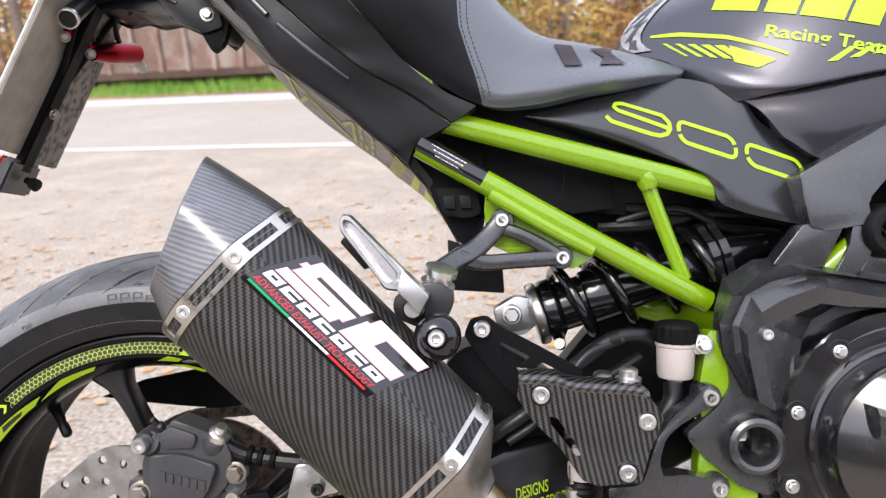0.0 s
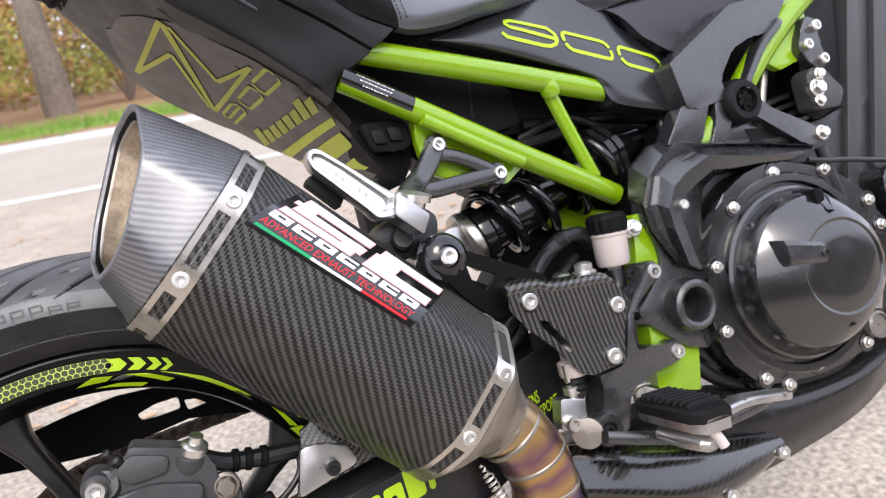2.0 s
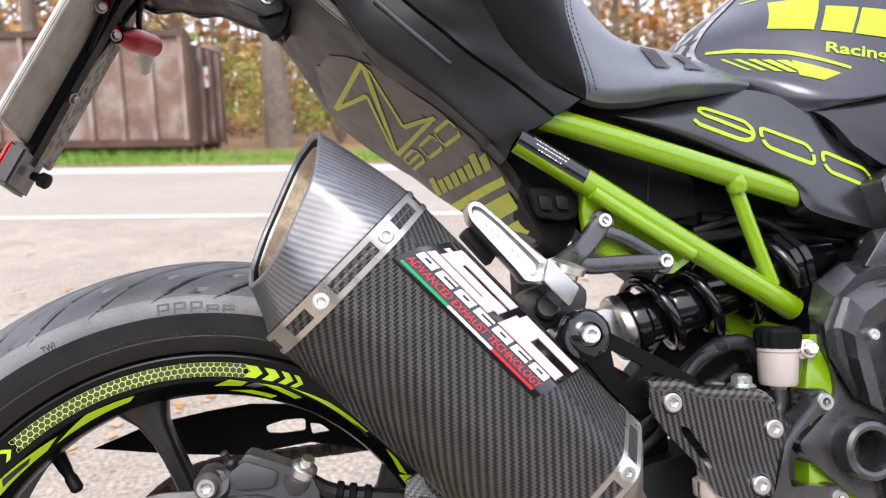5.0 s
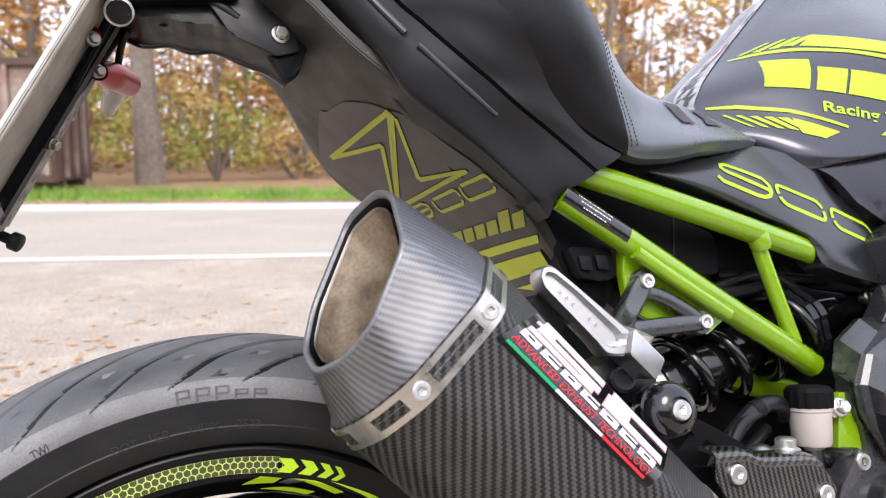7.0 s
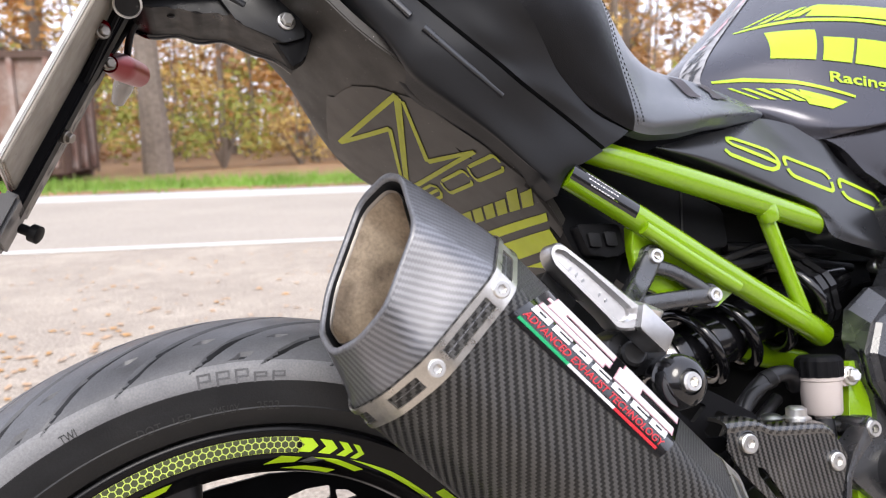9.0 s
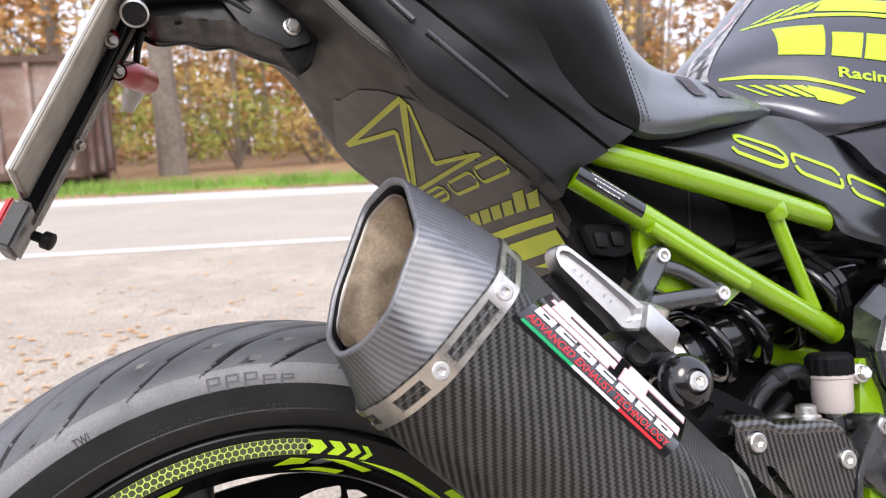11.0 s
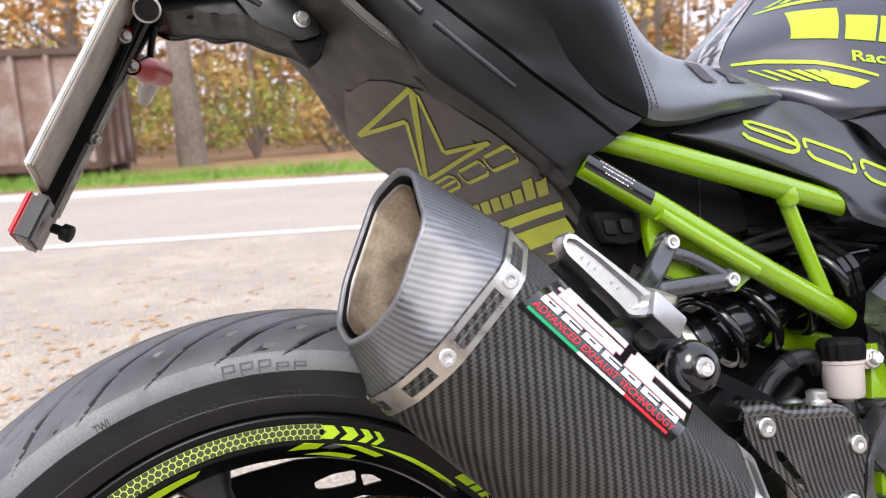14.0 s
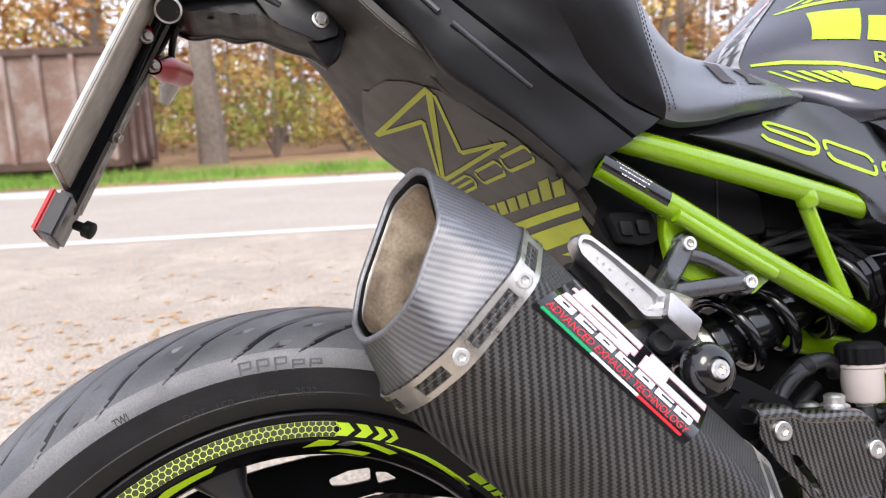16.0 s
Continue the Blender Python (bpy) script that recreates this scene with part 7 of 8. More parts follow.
for k in range(6):
    bm = bmesh.new()
    x = 0.031 + 0.0075 * k
    flat = [(x, 0.4115 - 0.0018 * k), (x + 0.0048, 0.4103 - 0.0018 * k), (x + 0.0056, 0.4195 - 0.0018 * k), (x + 0.0008, 0.4207 - 0.0018 * k)]
    prism(bm, flat, -0.1225, -0.118)
    part("cast_mark", bm, MC, pad, "raised bar on the caliper", smooth=False)
for at, r, m_, sk in (((0.012, -0.118, 0.445), 0.0078, "steel", True), ((0.100, -0.112, 0.414), 0.0088, "titan", False), ((0.097, -0.112, 0.391), 0.0072, "steel", True), ((0.007, -0.112, 0.397), 0.0095, "titan", False), ((0.006, -0.110, 0.357), 0.0066, "steel", False)):
    bolt("caliper_bolt", at, (0, -1, 0), r, cal, M[m_], socket=sk)
bm = bmesh.new()
prism(bm, rounded([(-0.008, 0.41), (0.014, 0.41), (0.030, 0.385), (0.105, 0.40), (0.112, 0.38), (0.05, 0.352), (0.02, 0.325), (-0.012, 0.325)], 0.006, 3), -0.106, -0.097, 0.003)
part("caliper_carrier", bm, MC, cal)
bm = bmesh.new()
lathe(bm, [(0.009, -0.02), (0.009, 0.0), (0.0105, 0.001), (0.0105, 0.008), (0.008, 0.010), (0.0055, 0.0105), (0.0055, 0.016), (0.001, 0.016)], (0.083, -0.106, 0.446), (0.35, -0.35, 0.8), 18)
part("banjo_bolt", bm, M["steel"], cal, "bright banjo bolt")
bm = bmesh.new()
lathe(bm, [(0.005, -0.01), (0.005, 0.004), (0.003, 0.006), (0.003, 0.014), (0.001, 0.0145)], (0.030, -0.112, 0.460), (-0.3, -0.5, 0.6), 12)
part("bleed_nipple", bm, M["blackmetal"], cal)
for pts, r, mt, nm in (
    ([(0.088, -0.105, 0.440), (0.105, -0.102, 0.430), (0.130, -0.100, 0.424), (0.170, -0.098, 0.418)], 0.0075, "hose", "brake_hose"),
    ([(0.162, -0.1, 0.42), (0.158, -0.104, 0.402), (0.140, -0.108, 0.388), (0.125, -0.11, 0.386)], 0.0028, "hose", "sensor_cable"),
    ([(0.118, -0.112, 0.387), (0.095, -0.113, 0.378), (0.068, -0.113, 0.362), (0.045, -0.112, 0.352)], 0.0017, "hose", "sensor_cable"),
):
    bm = bmesh.new()
    tube(bm, pts, r, 10, 6)
    part(nm, bm, M[mt], cal)
for x, y, z in ((0.112, -0.1015, 0.4285), (0.122, -0.1005, 0.426), (0.134, -0.100, 0.4235)):
    bm = bmesh.new()
    lathe(bm, [(0.0078, -0.003), (0.0094, -0.002), (0.0094, 0.002), (0.0078, 0.003)], (x, y, z), (1, 0.05, -0.25), 16)
    part("hose_collar", bm, M["plastic"], cal)
bm = bmesh.new()
prism(bm, rounded([(0.108, 0.394), (0.132, 0.398), (0.136, 0.384), (0.110, 0.378)], 0.003, 3), -0.118, -0.108, 0.003)
part("sensor_plug", bm, M["plastic"], cal)

# ---- passenger footrest and its hanger ----
hanger = new("passenger_footrest")
hanger.parent = bike


bm = bmesh.new()
bar(bm, [(0.3640, -0.068, 0.6450), (0.3520, -0.072, 0.6310), (0.3370, -0.080, 0.6180), (0.320, -0.096, 0.609), (0.302, -0.118, 0.598)], 0.008, 0.0100)
bar(bm, [(0.322, -0.094, 0.6095), (0.3440, -0.079, 0.6040), (0.3760, -0.074, 0.6045), (0.4220, -0.067, 0.6055)], 0.006, 0.0080)
bar(bm, [(0.3630, -0.069, 0.6370), (0.3800, -0.070, 0.6310), (0.4000, -0.069, 0.6200), (0.4220, -0.067, 0.6055)], 0.0055, 0.0068)
for c in ((0.3645, -0.0655, 0.6450), (0.4215, -0.0620, 0.6055)):
    lathe(bm, [(0.0112, -0.014), (0.0118, 0.004), (0.0105, 0.007), (0.001, 0.007)], c, (0, -1, 0), 26)
part("hanger", bm, CB, hanger, "black cast hanger bracket")
bolt("hanger_bolt", (0.3640, -0.0745, 0.6450), (0, -1, 0), 0.0072, hanger, M["steel"])
bolt("hanger_bolt", (0.4220, -0.0710, 0.6055), (0, -1, 0), 0.0072, hanger, M["steel"])


def tray(bm, outer, inner, y_top, y_floor, y_back):
    """A shallow pan: a rim between two outlines of equal count, a sunk floor and a back."""
    put = lambda o, y: [Vector((p[0], y + (p[2] if len(p) > 2 else 0), p[1])) for p in o]
    loft(bm, [put(outer, y_back), put(outer, y_top + 0.002), [a.lerp(b, 0.25) for a, b in zip(put(outer, y_top), put(inner, y_top))], [a.lerp(b, 0.8) for a, b in zip(put(outer, y_top), put(inner, y_top))], put(inner, y_top + 0.002), put(inner, y_floor)])


SLOPE = lambda pts: [(x, z, -0.28 * (x - 0.226)) for x, z in pts]
OUT = SLOPE(rounded([(0.2187, 0.6470), (0.2225, 0.6533), (0.2285, 0.6529), (0.2441, 0.6366), (0.2763, 0.6025), (0.2860, 0.5900), (0.2716, 0.5843), (0.2581, 0.5861), (0.2525, 0.5962), (0.2205, 0.6370)], 0.004, 4))
INN = SLOPE(rounded([(0.2230, 0.6455), (0.2245, 0.6475), (0.2298, 0.6456), (0.2434, 0.6317), (0.2683, 0.6015), (0.2692, 0.5960), (0.2660, 0.5928), (0.2614, 0.5922), (0.2561, 0.5970), (0.2244, 0.6410)], 0.002, 4))
bm = bmesh.new()
tray(bm, OUT, INN, -0.166, -0.159, -0.148)
part("footrest_bar", bm, M["alu"], hanger, "bare cast aluminium footrest folded up")
for k in range(5):
    bm = bmesh.new()
    x, z = 0.2345 + 0.0040 * k + (0.006 if k > 2 else 0.0), 0.6335 - 0.0046 * k - (0.007 if k > 2 else 0.0)
    prism(bm, [(x - 0.0012, z + 0.0006), (x + 0.0008, z + 0.0016), (x + 0.0012, z - 0.0006), (x - 0.0008, z - 0.0016)], -0.1594 - 0.28 * (x - 0.226), -0.158 - 0.28 * (x - 0.226))
    part("cast_mark", bm, M["alu"], hanger, "small raised cast mark", smooth=False)
bm = bmesh.new()
prism(bm, rounded([(0.2755, 0.6035), (0.2975, 0.5800), (0.2885, 0.5660), (0.2700, 0.5855)], 0.0015, 2), -0.1865, -0.158, 0.0025)
part("footrest_root", bm, M["alu"], hanger, "polished square root of the footrest")
bm = bmesh.new()
prism(bm, rounded([(0.2165, 0.6290), (0.2220, 0.6350), (0.2440, 0.6110), (0.2380, 0.6030)], 0.002, 3), -0.148, -0.132, 0.004)
part("rubber_pad", bm, M["rubber_shade_black"], hanger, "black rubber pad under the footrest")
bm = bmesh.new()
prism(bm, rounded([(0.262, 0.580), (0.300, 0.592), (0.318, 0.580), (0.312, 0.558), (0.288, 0.548), (0.262, 0.560)], 0.008, 3), -0.150, -0.118, 0.004)
part("clevis", bm, M["blackmetal"], hanger)
bm = bmesh.new()
lathe(bm, [(0.010, -0.03), (0.010, 0.004), (0.008, 0.006), (0.001, 0.006)], (0.281, -0.152, 0.566), (-0.1, -1, 0.3), 20)
part("clevis_pin", bm, M["blackmetal"], hanger)
bm = bmesh.new()
lathe(bm, [(0.012, -0.010), (0.016, -0.009), (0.016, -0.003), (0.011, -0.002), (0.011, 0.004), (0.015, 0.005), (0.015, 0.011), (0.008, 0.012)], (0.303, -0.135, 0.592), (0.3, -0.3, 0.9), 22)
part("pivot_spring", bm, M["steel"], hanger)
# paddock spool
bm = bmesh.new()
lathe(bm, [(0.011, -0.070), (0.011, -0.032), (0.0175, -0.028), (0.0200, -0.020), (0.0205, -0.012), (0.0190, -0.0105), (0.0190, -0.0095), (0.0203, -0.008), (0.0185, -0.001), (0.0140, 0.004), (0.0095, 0.0055), (0.0085, 0.003), (0.001, 0.003)], (0.302, -0.184, 0.5445), (0, -1, 0.02), 40)
spool = part("spool", bm, M["gloss"], bike, "black anodised bobbin with a steel screw")
bolt("spool_screw", (0.302, -0.188, 0.5446), (0, -1, 0.02), 0.0072, spool, M["steel"])

# ---- brake reservoir and hoses ----
res = new("brake_reservoir")
res.parent = bike
RD = Vector((0.05, -0.05, 1)).normalized()
RC = Vector((0.529, -0.066, 0.502))
bm = bmesh.new()
lathe(bm, [(0.006, -0.026), (0.008, -0.020), (0.0160, -0.0190), (0.0175, -0.016), (0.0188, 0.012), (0.0200, 0.013), (0.0200, 0.0165), (0.018, 0.017)], RC, RD, 36)
part("reservoir_pot", bm, M["milky"], res, "milky white fluid pot")
bm = bmesh.new()
u_, v_, d_ = basis(RD)
n_r = 60
rr = []
for h, r in ((0.0155, 0.0190), (0.0165, 0.0204), (0.031, 0.0204), (0.0345, 0.0190), (0.036, 0.0165), (0.0355, 0.0130), (0.0362, 0.0110), (0.0362, 0.001)):
    rr.append([RC + h * d_ + (r + (0.0010 if (i // 2) % 2 and 0.016 < h < 0.032 else 0)) * (math.cos(2 * math.pi * i / n_r) * u_ + math.sin(2 * math.pi * i / n_r) * v_) for i in range(n_r)])
loft(bm, rr)
part("reservoir_cap", bm, M["plastic"], res, "ribbed black screw cap", angle=20)
bm = bmesh.new()
prism(bm, rounded([(0.540, 0.526), (0.560, 0.524), (0.562, 0.508), (0.545, 0.506)], 0.003, 3), -0.078, -0.070, 0.002)
part("reservoir_ear", bm, M["milky"], res)
bolt("reservoir_bolt", (0.553, -0.081, 0.516), (0, -1, 0.1), 0.0072, res, M["steel"], socket=False)
for pts, r in (
    ([(0.33, -0.085, 0.425), (0.365, -0.085, 0.447), (0.398, -0.080, 0.468), (0.430, -0.072, 0.498), (0.468, -0.066, 0.522), (0.500, -0.060, 0.524), (0.515, -0.050, 0.510)], 0.0078),
    ([(0.36, -0.09, 0.43), (0.395, -0.085, 0.452), (0.420, -0.080, 0.486), (0.444, -0.074, 0.511), (0.478, -0.068, 0.522)], 0.0048),
    ([(0.526, -0.066, 0.478), (0.524, -0.068, 0.462), (0.515, -0.07, 0.448), (0.50, -0.07, 0.43)], 0.0095),
    ([(0.33, -0.06, 0.43), (0.40, -0.055, 0.45), (0.46, -0.05, 0.48), (0.50, -0.04, 0.50)], 0.006),
):
    bm = bmesh.new()
    tube(bm, pts, r, 14, 7)
    part("brake_line", bm, M["hose"], res)
bm = bmesh.new()
lathe(bm, [(0.009, -0.005), (0.009, 0.005)], (0.470, -0.066, 0.522), (1, 0, 0.3), 16)
part("hose_clip", bm, M["rubber_shade_black"], res)
bm = bmesh.new()
lathe(bm, [(0.010, -0.014), (0.010, 0.0), (0.0125, 0.001), (0.0125, 0.008), (0.009, 0.010), (0.009, 0.016), (0.006, 0.018)], (0.478, -0.085, 0.480), (0.05, -0.1, 1), 18)
part("master_fitting", bm, M["steel"], res, "steel hose fitting above the heel plate")
bm = bmesh.new()
lathe(bm, [(0.007, -0.012), (0.007, 0.004), (0.009, 0.005), (0.009, 0.010), (0.004, 0.012)], (0.455, -0.080, 0.482), (-0.1, -0.3, 1), 14)
part("master_fitting", bm, M["alu"], res)

# ---- rider's footrest plate, heel plate, peg and pedal ----
rear_set = new("rider_footrest")
rear_set.parent = bike
bm = bmesh.new()
HANG = rounded([(0.541, 0.472), (0.530, 0.4625), (0.5154, 0.4546), (0.4987, 0.4362), (0.4904, 0.4156), (0.4833, 0.3947), (0.4743, 0.3920), (0.4500, 0.3910), (0.4515, 0.3763), (0.4433, 0.3560), (0.4290, 0.3480), (0.4290, 0.3340), (0.4400, 0.3275), (0.4560, 0.3290), (0.4678, 0.3320), (0.4774, 0.3620), (0.4931, 0.3683), (0.5154, 0.3728), (0.5450, 0.3710), (0.5620, 0.3710), (0.5690, 0.3800), (0.5620, 0.3910), (0.5450, 0.3930), (0.5234, 0.3984), (0.5010, 0.3990), (0.4990, 0.4136), (0.5060, 0.4343), (0.5210, 0.4450), (0.5450, 0.4560), (0.5600, 0.4590), (0.5655, 0.4690), (0.5540, 0.4800)], 0.004, 3)
prism(bm, [(x, z, -0.1135 + 0.32 * max(0.0, x - 0.492)) for x, z in HANG], -0.1135, -0.080, 0.0035, 3)
for c, y in (((0.553, 0.468), -0.090), ((0.558, 0.381), -0.089)):
    lathe(bm, [(0.0110, -0.03), (0.0118, -0.002), (0.0105, 0.0008), (0.001, 0.001)], (c[0], y, c[1]), (0, -1, 0), 26)
lathe(bm, [(0.0170, -0.03), (0.0175, 0.002), (0.0150, 0.006), (0.0085, 0.006), (0.0070, 0.001), (0.001, 0.001)], (0.440, -0.118, 0.342), (0, -1, 0), 30)
part("footrest_hanger", bm, CB, rear_set, "black cast footrest hanger", angle=40)
for at in ((0.553, -0.0915, 0.468), (0.558, -0.0905, 0.381), (0.440, -0.121, 0.342)):
    bolt("hanger_bolt", at, (0, -1, 0), 0.0082 if at[0] > 0.5 else 0.0052, rear_set, M["steel"] if at[0] > 0.5 else M["blackmetal"])
HEEL_Y = lambda x, z: -0.125 + 0.14 * (x - 0.391) - 0.10 * max(0.0, 0.43 - z)
bm = bmesh.new()
pierced(bm, rounded([(0.3715, 0.4985), (0.4050, 0.4955), (0.4250, 0.4880), (0.4800, 0.4815), (0.4930, 0.4740), (0.5055, 0.4530), (0.4900, 0.4220), (0.4810, 0.3960), (0.4400, 0.3960), (0.4260, 0.4020), (0.4065, 0.4330), (0.3825, 0.4590), (0.3695, 0.4800)], 0.003, 3), [rounded([(0.3980, 0.4620), (0.4050, 0.4600), (0.4200, 0.4380), (0.4260, 0.4240), (0.4215, 0.4235), (0.3990, 0.4550)], 0.0012, 3)], HEEL_Y, 0.003, uv=True)
heel = part("heel_plate", bm, M["carbon_gloss"], rear_set, "gloss carbon-fibre heel plate with a slot")
# the top is folded back in a soft roll
bm = bmesh.new()
top = [(0.3715, 0.4975), (0.4050, 0.4945), (0.4250, 0.4872), (0.4800, 0.4805), (0.4930, 0.4735)]
shell(bm, [[(x, HEEL_Y(x, z) + dy, z + dz) for x, z in top] for dy, dz in ((-0.0004, -0.0035), (-0.0006, 0.0005), (0.003, 0.0042), (0.012, 0.0062), (0.022, 0.0068))], 5, 4, 0.003, (0, 0.4, -1), uv=True)
part("rolled_edge", bm, M["carbon_gloss"], heel)
for at, r in (((0.391, -0.1262, 0.4820), 0.0095), ((0.489, -0.1122, 0.4510), 0.0088), ((0.468, -0.1182, 0.4060), 0.0092)):
    bm = bmesh.new()
    lathe(bm, [(r * 1.25, -0.0035), (r * 1.1, -0.001), (r, 0.0002), (0.001, 0.0004)], at, (0.0, -1, 0.0), 24, cap=False)
    part("screw_seat", bm, M["blackgloss"], heel)
    bolt("plate_screw", (at[0], at[1] - 0.0006, at[2]), (0, -1, 0), 0.0080, heel, M["steel"], h=0.0036)
# peg: ribbed rubber on a cast base, pointing out
peg = new("rider_peg")
peg.parent = rear_set
PA, PB = Vector((0.474, -0.138, 0.3630)), Vector((0.481, -0.233, 0.3600))
PD = (PB - PA).normalized()
PS = Vector((1, 0.09, -0.10)).normalized()
PU = PS.cross(PD).normalized() if PS.cross(PD).z > 0 else PD.cross(PS).normalized()


def peg_ring(f, w, h0, h1):
    c = PA.lerp(PB, f)
    return [c + PS * x + PU * z for x, z in ((-w, h0), (-w, h1 - 0.003), (-w + 0.003, h1), (w - 0.003, h1), (w, h1 - 0.003), (w, h0))]


bm = bmesh.new()
loft(bm, [peg_ring(f, w, -0.014, -0.002) for f, w in ((0.06, 0.012), (0.2, 0.0165), (0.85, 0.0185), (0.97, 0.014))])
part("peg_base", bm, M["alu"], peg, "bare cast peg base")
bm = bmesh.new()
loft(bm, [peg_ring(f, w, -0.005, 0.006) for f, w in ((0.10, 0.0165), (0.18, 0.0205), (0.86, 0.0225), (0.97, 0.016))])
part("peg_rubber", bm, M["rubber_shade_black"], peg, "ribbed black peg rubber")
for k in range(8):
    bm = bmesh.new()
    f = 0.22 + 0.085 * k
    loft(bm, [peg_ring(f - 0.020, 0.0190, 0.004, 0.0095), peg_ring(f - 0.012, 0.0190, 0.004, 0.0115), peg_ring(f + 0.012, 0.0190, 0.004, 0.0115), peg_ring(f + 0.020, 0.0190, 0.004, 0.0095)])
    part("rubber_rib", bm, M["rubber_shade_black"], peg)
bm = bmesh.new()
lathe(bm, [(0.0065, -0.012), (0.0065, 0.010)], PA + Vector((0.002, 0.006, 0.000)), (0, 0.2, 1), 16)
tube(bm, [PA + Vector((-0.012, -0.004, 0.01)), PA + Vector((-0.006, -0.010, 0.016)), PA + Vector((0.006, -0.008, 0.014))], 0.0016, 8, 4)
part("peg_pivot", bm, M["titan"], peg)
bm = bmesh.new()
rings = []
for f, w, h in ((0.22, 0.006, 0.004), (0.27, 0.0125, 0.008), (0.60, 0.0150, 0.0095), (0.84, 0.0130, 0.008), (0.90, 0.007, 0.004)):
    c = PA.lerp(PB, f) - PU * 0.0260
    rings.append([c + PS * (w * math.cos(q)) + PU * (h * math.sin(q)) for q in lin(0, 2 * math.pi, 16, False)])
loft(bm, rings)
part("peg_weight", bm, M["alu"], peg, "rounded alloy weight under the peg")
bm = bmesh.new()
tube(bm, [PA.lerp(PB, 0.86) - PU * 0.014, PA.lerp(PB, 0.90) - PU * 0.022 + Vector((0.004, 0, 0)), PA.lerp(PB, 0.92) - PU * 0.030 + Vector((0.007, 0, 0))], 0.0046, 12, 4)
part("peg_feeler", bm, M["milky"], peg, "pale worn peg feeler")
# brake pedal arm running ahead, push rod
pedal = new("brake_pedal")
pedal.parent = rear_set
bm = bmesh.new()
bar(bm, [(0.424, -0.140, 0.344), (0.455, -0.150, 0.334), (0.490, -0.156, 0.324), (0.520, -0.158, 0.321), (0.552, -0.158, 0.322), (0.580, -0.156, 0.322), (0.612, -0.152, 0.325)], 0.006, 0.0062)
part("pedal_arm", bm, CB, pedal, "black brake pedal arm")
bm = bmesh.new()
bar(bm, [(0.536, -0.160, 0.333), (0.562, -0.166, 0.336), (0.590, -0.166, 0.331), (0.618, -0.158, 0.323)], 0.013, 0.0050)
tip = part("pedal_tip", bm, M["alu"], pedal, "serrated alloy pedal tip")
for k in range(9):
    bm = bmesh.new()
    x = 0.558 + 0.006 * k
    z = 0.3400 - 0.20 * (x - 0.562)
    prism(bm, [(x - 0.0014, z + 0.0005), (x + 0.0014, z), (x + 0.0012, z - 0.005), (x - 0.0012, z - 0.005)], -0.177, -0.152)
    part("tip_tooth", bm, M["alu"], tip)
bm = bmesh.new()
lathe(bm, [(0.0125, -0.016), (0.0125, 0.010), (0.0145, 0.011), (0.0145, 0.016), (0.006, 0.017)], (0.424, -0.112, 0.346), (-0.5, -0.8, 0.1), 24)
part("pedal_pivot", bm, M["titan"], pedal)
bm = bmesh.new()
prism(bm, rounded([(0.4030, 0.3840), (0.4290, 0.3760), (0.4250, 0.3560), (0.4130, 0.3460), (0.3960, 0.3560)], 0.004, 3), -0.114, -0.098, 0.003)
part("rod_clevis", bm, M["alu"], pedal, "bare alloy rod clevis")
bm = bmesh.new()
lathe(bm, [(0.0045, 0.0), (0.0045, 0.02), (0.008, 0.021), (0.008, 0.028), (0.0045, 0.029), (0.0045, 0.05)], (0.419, -0.108, 0.362), (0.02, 0, 1), 14)
part("push_rod", bm, M["steel"], pedal)
bm = bmesh.new()
lathe(bm, [(0.0135, 0.0), (0.0145, 0.002), (0.0145, 0.014), (0.010, 0.016), (0.010, 0.030)], (0.429, -0.104, 0.398), (0.03, 0, 1), 22)
part("master_cylinder", bm, M["milky"], pedal, "pale brake master cylinder")
bm = bmesh.new()
lathe(bm, [(0.0105, 0.0), (0.0125, 0.003), (0.0105, 0.006), (0.0125, 0.009), (0.0105, 0.012), (0.0115, 0.016)], (0.4260, -0.105, 0.384), (0.03, 0, 1), 20)
part("rod_boot", bm, M["rubber_shade_black"], pedal)
bolt("rod_bolt", (0.407, -0.117, 0.359), (0, -1, 0), 0.0075, pedal, M["steel"])

# ---- belly: pan and carbon heat shield ----
bm = bmesh.new()
BP = [
    [(0.40, -0.060, 0.245), (0.50, -0.070, 0.218), (0.60, -0.075, 0.214), (0.70, -0.075, 0.218), (0.80, -0.072, 0.228), (0.88, -0.065, 0.252), (0.96, -0.055, 0.29)],
    [(0.40, -0.075, 0.270), (0.50, -0.085, 0.245), (0.60, -0.090, 0.242), (0.70, -0.090, 0.248), (0.80, -0.086, 0.256), (0.88, -0.080, 0.290), (0.96, -0.070, 0.34)],
    [(0.40, -0.070, 0.300), (0.50, -0.080, 0.300), (0.60, -0.088, 0.302), (0.70, -0.090, 0.281), (0.80, -0.088, 0.277), (0.88, -0.082, 0.294), (0.96, -0.072, 0.335)],
    [(0.40, -0.050, 0.312), (0.50, -0.055, 0.312), (0.60, -0.062, 0.314), (0.70, -0.066, 0.293), (0.80, -0.066, 0.289), (0.88, -0.060, 0.306), (0.96, -0.05, 0.348)],
]
shell(bm, BP, 5, 5, 0.06)
pan = part("belly_pan", bm, M["panshine"], bike, "black plastic belly pan under the engine")
# black disc laid on the pan for the dark of a hole
bm = bmesh.new()
lathe(bm, [(0.009, -0.004), (0.009, 0.001), (0.001, 0.001)], (0.700, -0.0905, 0.268), (0, -1, 0), 18)
part("pan_hole_shade", bm, M["rubber_shade_black"], pan)
